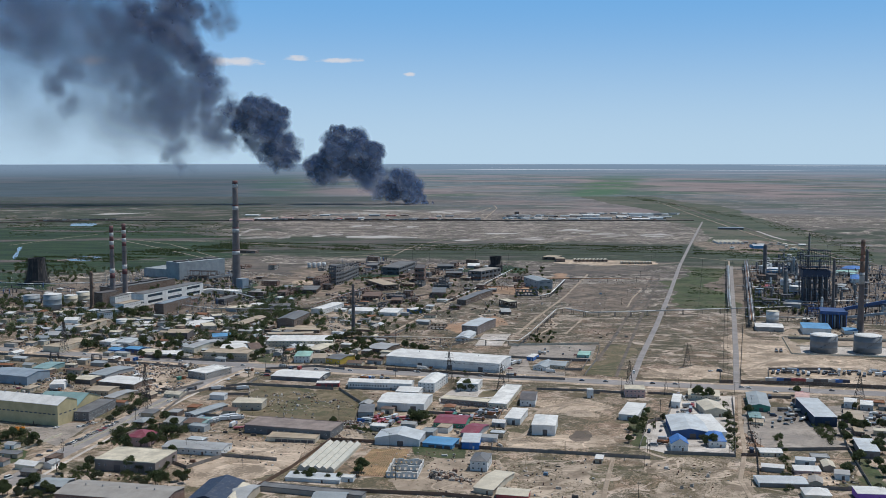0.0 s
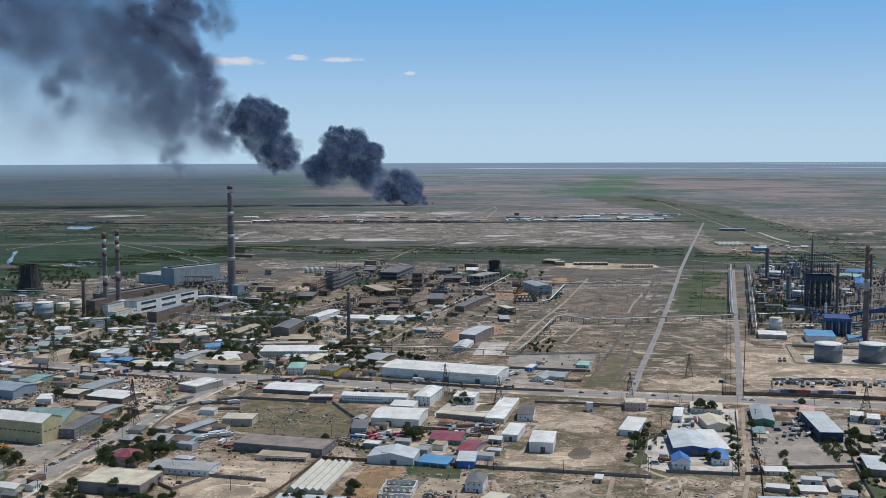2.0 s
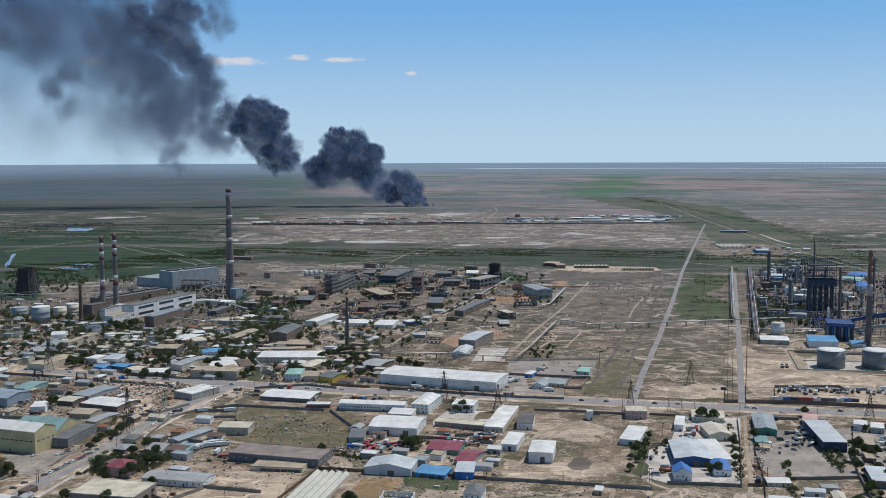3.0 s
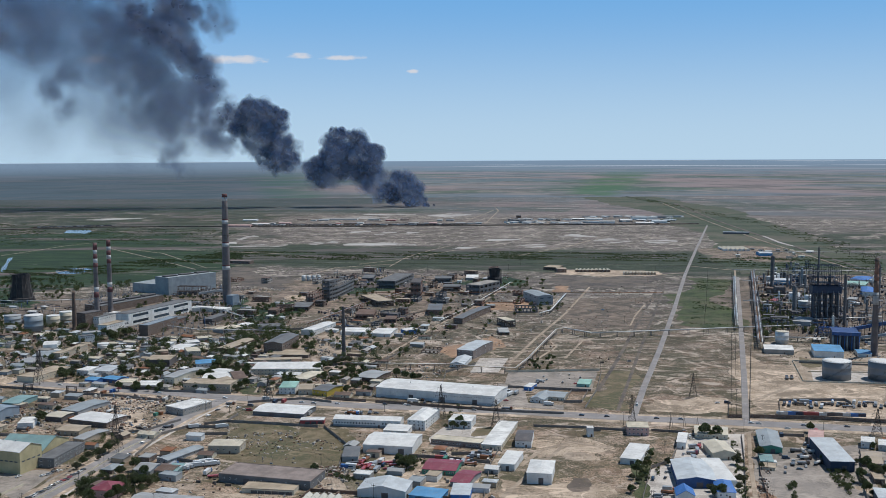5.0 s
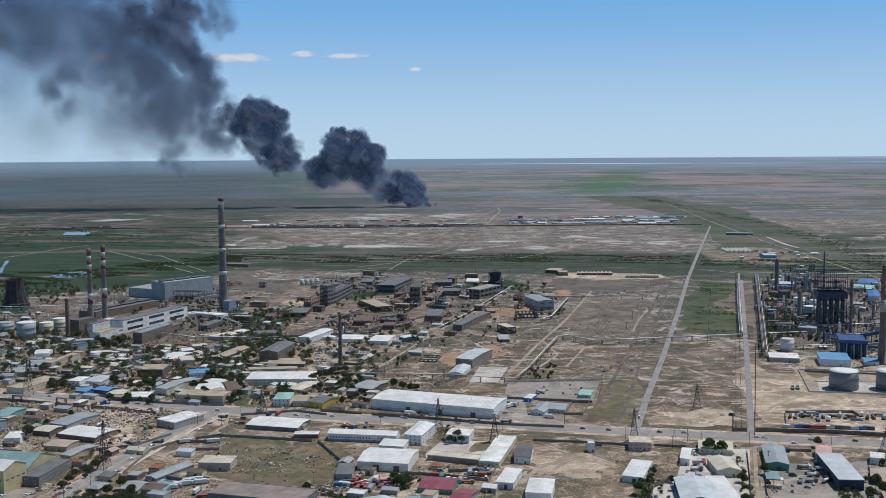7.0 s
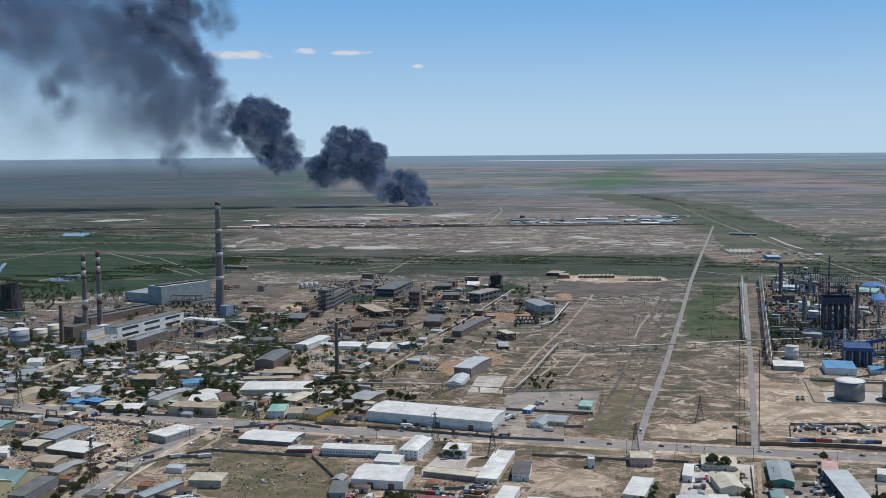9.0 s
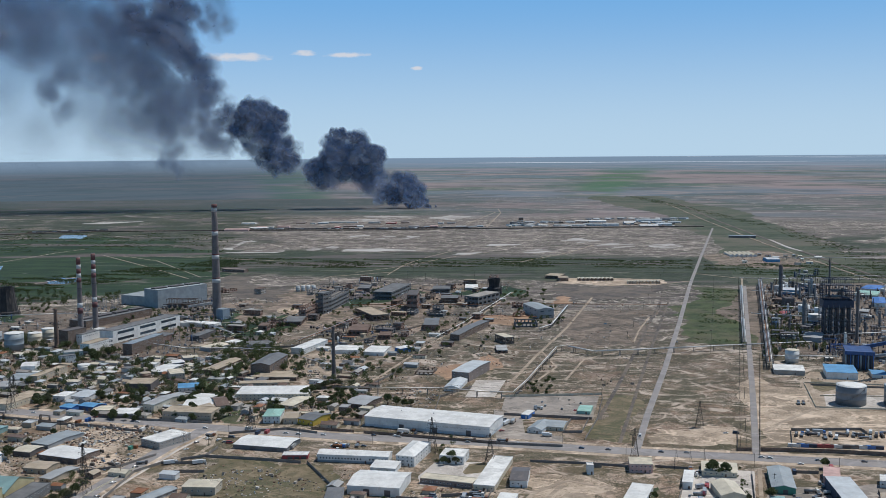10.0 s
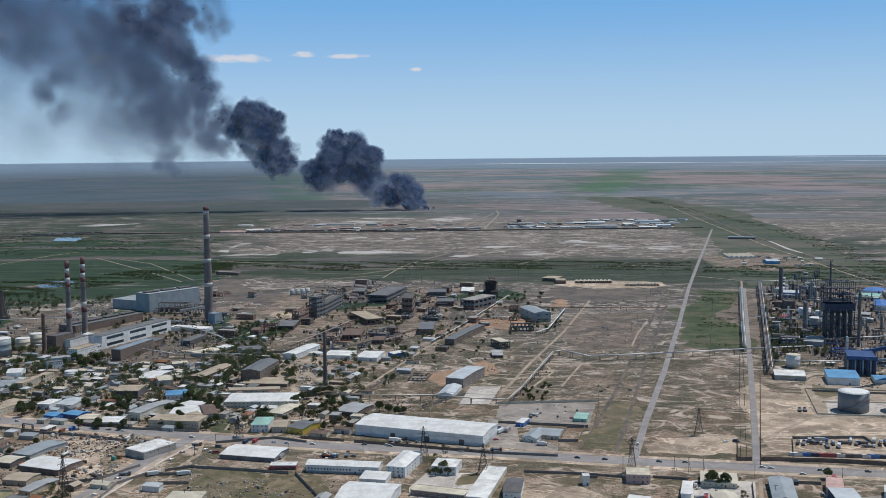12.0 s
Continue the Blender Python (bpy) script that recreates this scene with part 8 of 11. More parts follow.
building("shed", 246.4, 1826.2, 3.9, 14.2, 3.5, 0.4, "across", wall="beige", top="cream", rise=1.2)
building("shed", 252.1, 1826.2, 3.9, 14.2, 3.5, 0.4, "across", wall="beige", top="cream", rise=1.2)
building("shed", 257.7, 1826.3, 3.9, 14.1, 3.5, 0.4, "across", wall="beige", top="cream", rise=1.2)
building("shed", 263.4, 1826.3, 3.9, 14.1, 3.5, 0.4, "across", wall="beige", top="cream", rise=1.2)
building("shed", 269.0, 1826.4, 3.9, 14.1, 3.5, 0.4, "across", wall="beige", top="cream", rise=1.2)
building("shed", 274.6, 1826.4, 3.9, 14.1, 3.5, 0.4, "across", wall="beige", top="cream", rise=1.2)
building("shed", 280.3, 1826.4, 3.9, 14.1, 3.5, 0.4, "across", wall="beige", top="cream", rise=1.2)
# refinery buildings
building("hall", 459.4, 1729.6, 11.4, 30.0, 8.4, -38.3, "flat", wall="white", top="paleblue")
building("hall", 464.1, 1697.5, 25.6, 30.4, 7.3, -14.9, "along", wall="sky", top="paleblue", rise=1.0, label="light blue lagged plant building")
building("workshop", 426.8, 1591.3, 26.2, 20.2, 6.8, -26.7, "flat", wall="brown", top="brown")
building("shed", 426.8, 1573.8, 12.4, 18.9, 11.0, 0.8, "flat", wall="dark", top="dark", doors=0)
building("workshop", 605.7, 1736.4, 27.6, 47.9, 4.6, -30.5, "hip", wall="white", top="blue", rise=2.5)
building("workshop", 576.8, 1677.8, 32.7, 52.3, 3.6, -23.1, "along", wall="grey", top="mint", rise=1.2)
building("workshop", 560.0, 1585.5, 16.8, 59.8, 5.9, -19.5, "hip", wall="white", top="blue", rise=2.0)
building("workshop", 509.3, 1500.4, 12.5, 23.7, 4.0, -24.3, "flat", wall="brown", top="grey")
building("workshop", 384.9, 1108.4, 13.5, 22.0, 3.5, -10.7, "along", wall="white", top="sky", rise=1.0)
building("workshop", 394.4, 1478.6, 10.0, 27.5, 4.7, -30.2, "along", wall="pink", top="red", rise=1.2)
building("shed", 381.9, 1306.1, 20.7, 40.6, 5.6, -21.3, "hip", wall="bluegrey", top="grey", rise=1.2, doors=0, label="pale green domed clarifier roof among trees")


# ---- stacks, towers, tanks, pipes, pylons ----
def process_clutter(pts, n, seed):
    """Small decks, vessels and columns crowding a refinery block."""
    rnd = random.Random(seed)
    for i, (x, y) in enumerate(scatter(pts, n, 3.0, seed, 3.0)):
        kind = i % 4
        if kind == 0:
            column(x, y, rnd.uniform(0.8, 1.5), rnd.uniform(6, 14), key=rnd.choice(("dark", "slate", "navy", "bluegrey", "slate")), rings=2)
        elif kind == 1:
            steel_frame(x, y, rnd.uniform(8, 14), 7.0, rnd.uniform(6, 14), -12, rnd.choice((2, 3)), "low dark pipework deck with vessels", rnd.choice(("dark", "navy", "bluegrey")), 3, clad=((-2.5, 0, 0.6, 1.2, 5.0, "grey"), (2.0, 0, 0.6, 1.0, 6.5, "dark")))
        elif kind == 2:
            tank(x, y, rnd.uniform(2.5, 4.5), rnd.uniform(4, 8), "small steel process tank", rnd.choice(("white", "grey", "tankgrey")), "white", 0.1, False)
        else:
            pipeline([(x - 14, y + 3), (x + 14, y - 3)], rnd.uniform(4, 8), ((-1, 0.35, "grey"), (0, 0.35, "dark"), (1, 0.35, "white")), 9.0, "short bank of process pipes on a rack")


def tangle_material():
    n = Nodes("pipes and lagging of many colours")
    geo = n.t.nodes.new("ShaderNodeNewGeometry").outputs["Random Per Island"]
    c = n.mix(n.ramp(geo, 0.42, 0.44), (0.035, 0.037, 0.045), (0.30, 0.31, 0.32))
    c = n.mix(n.ramp(geo, 0.66, 0.67), c, (0.15, 0.09, 0.065))
    c = n.mix(n.ramp(geo, 0.80, 0.81), c, (0.66, 0.66, 0.64))
    c = n.mix(n.ramp(geo, 0.92, 0.93), c, (0.05, 0.11, 0.25))
    return n.done(n.mix(n.ramp(n.noise(1.2), 0.45, 0.7, 0.0, 0.5), c, (0.14, 0.11, 0.09)), 0.55)


TANGLE = tangle_material()


def pipework(pts, n, seed, top, old=False):
    """Dense process pipes, risers, small vessels and boxes, past counting."""
    rnd = random.Random(seed)
    bm = bmesh.new()
    ca, sa = math.cos(radians(-11.4)), math.sin(radians(-11.4))
    for x, y in scatter(pts, n, 0.0, seed):
        kind, h = rnd.random(), rnd.uniform(0.6, top)
        l, r = rnd.uniform(4, 16), rnd.uniform(0.2, 0.5)
        dx, dy = (ca, sa) if rnd.random() < 0.6 else (-sa, ca)
        if kind < 0.55:
            rod(bm, (x - dx * l / 2, y - dy * l / 2, h), (x + dx * l / 2, y + dy * l / 2, h), r, r, 5)
            for k in (-0.4, 0.4):
                rod(bm, (x + dx * l * k, y + dy * l * k, -0.1), (x + dx * l * k, y + dy * l * k, h), 0.16, 0.16, 4)
        elif kind < 0.78:
            rod(bm, (x, y, -0.1), (x, y, h * 1.4 + 2), r * 1.8, r * 1.8, 7)
        else:
            box(bm, x - 1.4, y - 1.0, -0.1, x + 1.4, y + 1.0, 1.2 + h * 0.4)
    label = "rusting pipes, risers and plant boxes of the works" if old else "dense tangle of refinery pipes, risers and vessels"
    tagged(new("pipework", mesh_of("pipework", bm, TANGLE)), label, "pipework", kind="stuff")


def flue(a, b, w, key="grey", name="flue_duct", label="grey sheet-steel flue duct on legs"):
    """A square duct or gallery on legs."""
    ob = thing(name, pose(a[0], a[1], 0), label, "duct")
    d = Vector((b[0] - a[0], b[1] - a[1], 0))
    side = Vector((-d.y, d.x, 0)).normalized() * w / 2
    bm = bmesh.new()
    loft(bm, [[tuple(p + side), tuple(p - side), tuple(p - side + Vector((0, 0, w))), tuple(p + side + Vector((0, 0, w)))] for p in (Vector((0, 0, a[2])), d + Vector((0, 0, b[2])))])
    part("duct", bm, steel(key), ob)
    for k in range(5):
        p = d * (0.08 + 0.21 * k)
        bm = bmesh.new()
        for s in (-1, 1):
            rod(bm, tuple(p + side * s * 0.8 + Vector((0, 0, -0.1))), tuple(p + side * s * 0.8 + Vector((0, 0, a[2] + (b[2] - a[2]) * (0.08 + 0.21 * k) + 0.2))), 0.2, 0.2, 5)
        part("trestle", bm, IRON, ob)
    return ob


def pipe_portal(x, y, span, h, turn):
    """A heating main that climbs over a road: two risers and a bridge with its legs."""
    ob = thing("pipe_portal", pose(x, y, 0, 0, 0, turn), "dark lagged pipe rising over the road on legs", "pipe")
    for k in (-0.5, 0.5):
        bm = bmesh.new()
        rod(bm, (-span / 2, k, -0.1), (-span / 2, k, h), 0.32, 0.32, 7), rod(bm, (-span / 2, k, h), (span / 2, k, h), 0.32, 0.32, 7), rod(bm, (span / 2, k, h), (span / 2, k, -0.1), 0.32, 0.32, 7)
        part("pipe", bm, steel("dark"), ob)
    for sx in (-0.42, 0.42):
        bm = bmesh.new()
        for k in (-1.0, 1.0):
            box(bm, sx * span - 0.15, k - 0.15, -0.1, sx * span + 0.15, k + 0.15, h - 0.4)
        box(bm, sx * span - 0.2, -1.2, h - 0.6, sx * span + 0.2, 1.2, h - 0.3)
        part("trestle", bm, IRON, ob)


def switchyard(pts, n, seed):
    """Thin gantry posts and crossbars of a substation, past counting."""
    rnd = random.Random(seed)
    bm = bmesh.new()
    for x, y in scatter(pts, n, 0.0, seed):
        h = rnd.uniform(9, 17)
        rod(bm, (x, y, -0.1), (x, y, h), 0.22, 0.14, 4)
        rod(bm, (x - 3.0, y + 0.8, h - 1.0), (x + 3.0, y - 0.8, h - 1.0), 0.12, 0.12, 4)
        box(bm, x - 0.9, y - 3.0, -0.05, x + 0.9, y - 1.4, rnd.uniform(1.4, 2.6))
    tagged(new("switchyard", mesh_of("switchyard", bm, GALV)), "grey posts, crossbars and boxes of a substation", "substation", kind="stuff")


def cooling_tower(x, y, r0, r1, h, label, flared=False):
    ob = thing("cooling_tower", pose(x, y, 0), label, "tower")
    bm = bmesh.new()
    prof = [(r0, 0), (r0, h * 0.12), (r0 * 0.88, h * 0.15), (r1 * 1.08, h * 0.6), (r1, h * 0.85), (r1 * 1.02, h), (r1 * 0.92, h), (r1 * 0.9, h - 3)]
    if flared:
        prof = [(r0, 0), (r0, h * 0.4), (r0 * 0.72, h * 0.5), (r0 * 0.72, h * 0.7), (r1, h), (r1 * 0.92, h), (r1 * 0.8, h - 4)]
    lathe(bm, prof, 12)
    for f in bm.faces:
        f.smooth = False
    part("shell", bm, surface("tarred boards", (0.045, 0.043, 0.045), 0.9, amount=0.3), ob)
    bm = bmesh.new()
    for i in range(12):
        a = 2 * math.pi * i / 12
        rod(bm, (math.cos(a) * r0 * 1.02, math.sin(a) * r0 * 1.02, 0), (math.cos(a) * r1 * 1.06, math.sin(a) * r1 * 1.06, h), 0.35, 0.3, 4)
    part("ribs", bm, IRON, ob)
    claim(x, y, r0 + 3)
    return ob


stack(-385.0, 1477.4, 157.0, 6.4, 3.6, ((152, 156.8, "bandred"), (146.5, 152, "ringwhite"), (119, 121, "bandred"), (113.5, 119, "ringwhite"), (86, 88, "bandred"), (80.5, 86, "ringwhite"), (53, 55, "bandred"), (47.5, 53, "ringwhite")), "very tall drab concrete chimney stack with white bands", "stackgrey")
RINGS = ((92.5, 101.2, "bandred"), (87.5, 92.5, "ringwhite"), (81.5, 87.5, "bandred"), (76, 81.5, "ringwhite"), (70.5, 76, "bandred"), (39, 45, "ringwhite"), (32, 39, "bandred"))
stack(-507.0, 1303.3, 101.8, 3.5, 2.4, RINGS, "tall chimney stack with dark red and white bands", "stackgrey")
stack(-508.5, 1352.9, 101.6, 3.7, 2.5, RINGS, "tall chimney stack with dark red and white bands", "stackgrey")
stack(-513.4, 1247.2, 46.9, 2.6, 1.9, (), "old brown brick chimney beside the power station", "brown")
stack(-159.0, 1091.6, 52.5, 2.3, 1.3, ((51, 52.4, "dark"),), "slender blackened steel chimney standing on waste ground", "dark", 14)
stack(394.7, 1104.2, 102.6, 3.6, 2.0, ((96, 102.4, "brown"), (85.6, 96, "brick"), (79, 85.6, "brick"), (66.7, 79, "brown"), (54, 66.7, "grey")), "refinery chimney stack with faded red and grey bands", "soot")
cooling_tower(-693.1, 1488.8, 18.4, 12.0, 39.6, "dark timber-clad cooling tower of the power station")
cooling_tower(1.1, 1688.2, 11.9, 10.1, 25.8, "blackened derelict cooling tower, flared at the top", True)
switchyard([(-622.1, 1527.4), (-568.2, 1589.9), (-527.9, 1503.2), (-573.0, 1434.3)], 46, 5)
switchyard([(-427.5, 1255.9), (-398.4, 1346.4), (-354.8, 1284.3), (-368.1, 1167.3)], 26, 6)
flue((-436.0, 1510.9, 7.0), (-406.3, 1534.7, 9.0), 3.0)
flue((-453.5, 1434.5, 8.0), (-407.8, 1414.9, 8.0), 2.2)
flue((400.0, 1208.0, 7.0), (470.0, 1192.0, 24.0), 3.6, "deepblue", "conveyor_gallery", "inclined blue conveyor gallery on steel legs")
flue((404.0, 1180.0, 4.0), (476.0, 1168.0, 15.0), 2.6, "steelblue", "conveyor_gallery", "inclined grey conveyor gallery on steel legs")
flue((452.0, 1240.0, 9.0), (520.0, 1262.0, 9.0), 3.4, "navy", "conveyor_gallery", "dark blue level gallery on steel legs")
pipe_portal(-424.1, 928.7, 9.0, 5.5, -14)
pipe_portal(-380.0, 919.8, 10.0, 5.5, -14)
tank(320.3, 995.0, 12.9, 16.8, "large grey steel storage tank with a white domed roof", "tankgrey", "white")
tank(362.5, 993.9, 13.0, 16.8, "large grey steel storage tank with a white domed roof", "tankgrey", "white")
tank(319.6, 1174.4, 7.2, 13.2, "white steel storage tank with a rusty roof", "white", "cream", stairs=False)
tank(424.1, 1488.0, 7.9, 13.5, "white steel storage tank with a flat roof", "white", "white", 0.05, False)
tank(439.2, 1470.9, 6.2, 12.6, "white steel storage tank with a flat roof", "white", "white", 0.05, False)
tank(418.0, 1418.3, 8.8, 12.1, "white round clarifier tank", "grey", "white", 0.05, False)
tank(-560.4, 1238.4, 11.0, 19.2, "pale grey fuel tank with a flat roof", "bluegrey", "white", 0.05, False)
tank(-550.5, 1271.4, 8.2, 13.4, "cream fuel tank with a flat roof", "cream", "white", 0.05, False)
tank(-544.7, 1296.3, 8.4, 14.4, "cream fuel tank with a flat roof", "cream", "white", 0.05, False)
tank(-606.3, 1279.8, 10.0, 12.1, "grey fuel tank with a flat roof", "bluegrey", "grey", 0.05, False)
tank(-429.7, 1123.6, 6.5, 6.2, "low white water tank", "white", "white", 0.04, False)
tank(-349.7, 1082.7, 5.5, 6.6, "round brown brick water tank", "brown", "tan", 0.04, False)
reactor = steel_frame(412.3, 1319.5, 33.4, 18.0, 71.5, -4.5, 10, "tall dark open steel reactor structure", "navy", 5, clad=tuple((-14 + 7 * (i % 5), -5 + 9 * (i // 5), 3.0, 1.5, 36.0, "dark") for i in range(10)) + ((-9, 0, 50.0, 1.2, 12.0, "dark"), (6, 2, 50.0, 1.4, 10.0, "slate")))
for x0, y0, x1, y1 in ((-17.4, -9.6, 17.4, -9.3), (-17.4, 9.3, 17.4, 9.6), (-17.3, -9.3, -17.0, 9.3), (17.0, -9.3, 17.3, 9.3)):
    bm = bmesh.new()
    box(bm, x0, y0, 37.5, x1, y1, 46.0)
    part("cladding", bm, steel("navy", 0.6), reactor, "dark blue sheet cladding")
for i in range(16):
    bm = bmesh.new()
    rod(bm, (-16.2 + 2.15 * i, -9.7, 0), (-16.2 + 2.15 * i, -9.7, 34.0 + 3 * (i % 3)), 0.24, 0.24, 5)
    part("riser", bm, steel(("slate", "dark", "bluegrey")[i % 3]), reactor)
steel_frame(419.1, 1393.6, 7.8, 10.0, 59.6, -27.4, 7, "narrow dark steel stair tower", "dark", 2, clad=())
steel_frame(484.4, 1662.4, 16.7, 12.0, 25.9, -17.9, 4, "blue-grey steel process structure", "bluegrey", 3, clad=((-5, 0, 1.0, 2.0, 14.0, "navy"), (0, 0, 1.0, 2.0, 16.0, "bluegrey"), (5, 0, 1.0, 2.0, 13.0, "navy")))
steel_frame(482.0, 1745.0, 11.8, 10.0, 18.8, -29.4, 3, "small dark steel process structure", "dark", 2, clad=((0, 0, 1.0, 2.4, 12.0, "dark"),))
steel_frame(387.7, 1229.6, 21.7, 8.0, 9.2, -6.3, 3, "blue steel pump frame", "blue", 4, clad=())
steel_frame(347.4, 1287.0, 19.6, 12.0, 11.7, -8.0, 3, "pipework deck with small vessels", "dark", 3, clad=((-6, 0, 1.0, 1.6, 7.0, "white"), (0, 0, 1.0, 1.6, 6.0, "grey"), (6, 0, 1.0, 1.6, 8.0, "white")))
steel_frame(362.0, 1392.9, 12.0, 10.0, 11.2, -17.0, 2, "pipework deck with small vessels", "dark", 2, clad=((0, 0, 1.0, 1.6, 7.0, "white"),))
steel_frame(433.8, 1198.6, 7.5, 14.0, 44.6, -19.6, 6, "tall dark steel conveyor tower", "dark", 2, clad=())
for i in range(4):
    tank(-320.2 + 8.0 * i, 1727.7 + 3.0 * i, 3.4, 9.0, "pale blue-grey steel silo beside the works", "paleblue", "white", 0.2, False)
steel_frame(-454.5, 1542.5, 44.3, 10.0, 15.4, -5.3, 2, "rusty precipitator gallery before the boiler house", "brown", 6, clad=tuple((-20 + 8 * i, 0, 1.5, 2.6, 6.0, "slate") for i in range(6)))
column(438.7, 1658.8, 2.8, 50.8, key="dark")
column(425.8, 1391.2, 0.9, 89.2, key="dark", label="slender dark flare mast", rings=3)
column(388.4, 1367.7, 2.2, 40.4, key="slate")
column(397.3, 1390.7, 1.6, 31.4, key="grey")
column(485.2, 1659.4, 1.9, 30.3)
column(424.6, 1284.3, 1.5, 65.1, key="dark")
column(395.7, 1464.2, 1.3, 19.7, key="white")
column(392.5, 1227.2, 1.4, 23.0, key="white")
column(504.7, 1392.7, 1.8, 66.9, key="dark")
column(438.2, 1707.0, 1.5, 16.6, key="slate", rings=2)
column(462.4, 1659.1, 1.5, 19.6, key="slate", rings=2)
column(462.0, 1639.3, 1.5, 23.8, key="slate", rings=2)
column(475.8, 1639.5, 1.5, 26.4, key="slate", rings=2)
column(474.8, 1607.6, 1.5, 25.9, key="slate", rings=2)
column(373.0, 1490.2, 1.3, 16.1, key="dark", rings=2)
column(370.4, 1367.3, 1.2, 14.7, key="dark", rings=2)
column(351.6, 1263.3, 1.1, 10.2, key="slate", rings=2)
column(464.5, 1391.9, 1.3, 18.7, key="dark", rings=2)
column(448.8, 1325.4, 1.2, 17.8, key="dark", rings=2)
column(490.1, 1392.4, 1.3, 18.6, key="slate", rings=2)
process_clutter([(453.2, 1804.7), (536.6, 1781.9), (381.5, 1264.0), (318.3, 1262.6)], 26, 34)
process_clutter([(570.9, 1744.5), (671.4, 1745.5), (455.9, 1193.9), (405.4, 1227.5)], 26, 26)
process_clutter([(486.8, 1998.9), (597.1, 1980.0), (548.6, 1821.5), (442.8, 1820.6)], 10, 10)
pipework([(447.6, 1820.7), (546.1, 1797.6), (373.2, 1226.8), (305.5, 1225.3)], 420, 420, 9.0)
pipework([(536.6, 1781.9), (671.4, 1745.5), (436.8, 1144.9), (362.3, 1191.7)], 420, 420, 9.0)
pipework([(435.6, 1439.5), (477.2, 1440.2), (391.3, 1185.7), (357.1, 1184.9)], 160, 160, 9.0)
pipework([(-443.3, 1521.1), (-378.3, 1524.1), (-305.4, 1312.5), (-359.1, 1259.0)], 160, 160, 5.0, True)
pipework([(-553.8, 1689.9), (-429.9, 1661.1), (-399.2, 1537.5), (-473.6, 1519.7)], 170, 170, 5.0, True)
pipework([(-743.0, 1472.8), (-589.4, 1433.6), (-529.8, 1302.3), (-644.6, 1271.1)], 120, 120, 5.0, True)
pipework([(-306.6, 1774.5), (-203.2, 1901.7), (-166.4, 1737.3), (-247.9, 1537.0)], 130, 130, 5.0, True)
pipework([(-166.4, 1737.3), (4.2, 1859.1), (3.6, 1601.4), (-125.4, 1482.3)], 170, 170, 5.0, True)
pipework([(-237.1, 1379.0), (-141.5, 1482.0), (-98.2, 1336.1), (-181.6, 1214.4)], 110, 110, 5.0, True)
pipeline([(365.9, 1260.9), (285.3, 1242.9), (191.9, 1220.1), (111.9, 1202.9), (86.2, 1232.0)], 5.5, ((-1.2, 0.4, "grey"), (0, 0.45, "white"), (1.2, 0.4, "grey")), 22, "silver pipelines on concrete trestles across waste ground")
pipeline([(86.2, 1236.4), (73.0, 1226.7), (35.2, 1059.9), (20.5, 1007.2), (-1.2, 1009.4), (-47.7, 1023.1), (-141.6, 1025.3)], 5.5, ((-0.8, 0.4, "white"), (0.8, 0.4, "tan")), 22, "pale pipelines on concrete trestles beside the works")
pipeline([(401.0, 1750.8), (326.9, 1425.5), (288.9, 1254.9)], 6.0, ((-1.6, 0.4, "grey"), (-0.5, 0.4, "dark"), (0.6, 0.5, "bluegrey"), (1.7, 0.4, "white")), 17, "broad rack of pipes along the refinery edge")
pipeline([(445.9, 1808.2), (386.8, 1558.7), (329.0, 1315.2), (286.6, 1136.4)], 8.0, ((-3, 0.5, "dark"), (-1.8, 0.4, "grey"), (-0.6, 0.4, "rust"), (0.6, 0.5, "dark"), (1.8, 0.4, "white"), (3.0, 0.4, "dark")), 14, "broad rack of pipes inside the refinery")
pipeline([(400.6, 1685.6), (434.5, 1679.1), (464.2, 1659.1)], 6, ((-1.2, 0.4, "grey"), (0, 0.45, "white"), (1.2, 0.4, "grey")), 17)
pipeline([(346.9, 1463.4), (381.5, 1448.6), (428.8, 1429.5)], 6, ((-1.2, 0.4, "grey"), (0, 0.45, "white"), (1.2, 0.4, "grey")), 17)
pipeline([(325.1, 1302.2), (361.7, 1298.9), (404.0, 1303.9), (484.0, 1321.9)], 6, ((-1.2, 0.4, "grey"), (0, 0.45, "white"), (1.2, 0.4, "grey")), 17)
pipeline([(291.7, 1183.3), (328.1, 1180.8), (370.5, 1178.5)], 5, ((-1.2, 0.4, "grey"), (0, 0.45, "white"), (1.2, 0.4, "grey")), 17)
pipeline([(419.6, 1845.1), (512.5, 1829.3), (671.1, 1822.4)], 6, ((-1.2, 0.4, "grey"), (0, 0.45, "white"), (1.2, 0.4, "grey")), 22)
pipeline([(581.1, 2192.6), (670.0, 2180.7), (800.7, 2169.1)], 5, ((-1.2, 0.4, "grey"), (0, 0.45, "white"), (1.2, 0.4, "grey")), 28, "silver pipelines crossing beyond the refinery")
pipeline([(620.1, 1863.3), (683.4, 1855.3)], 7, ((-1.2, 0.4, "grey"), (0, 0.45, "white"), (1.2, 0.4, "grey")), 17)
pipeline([(-207.7, 1553.4), (-84.4, 1551.7), (73.0, 1558.8), (249.9, 1552.5)], 4.5, ((0, 0.4, "rust"),), 22, "rusty pipeline on low trestles")
pipeline([(-22.3, 1452.8), (18.5, 1448.4), (58.9, 1443.9)], 4.5, ((0, 0.35, "rust"),), 20, "rusty pipeline on low trestles")
pipeline([(-743.0, 1472.8), (-683.2, 1455.4), (-613.2, 1471.9), (-539.6, 1482.0)], 4, ((0, 0.5, "white"),), 22, "white lagged heating main on low trestles")
pipeline([(-708.9, 1403.0), (-649.6, 1381.4), (-573.4, 1372.9)], 4, ((0, 0.5, "tan"),), 22, "lagged heating main on low trestles")
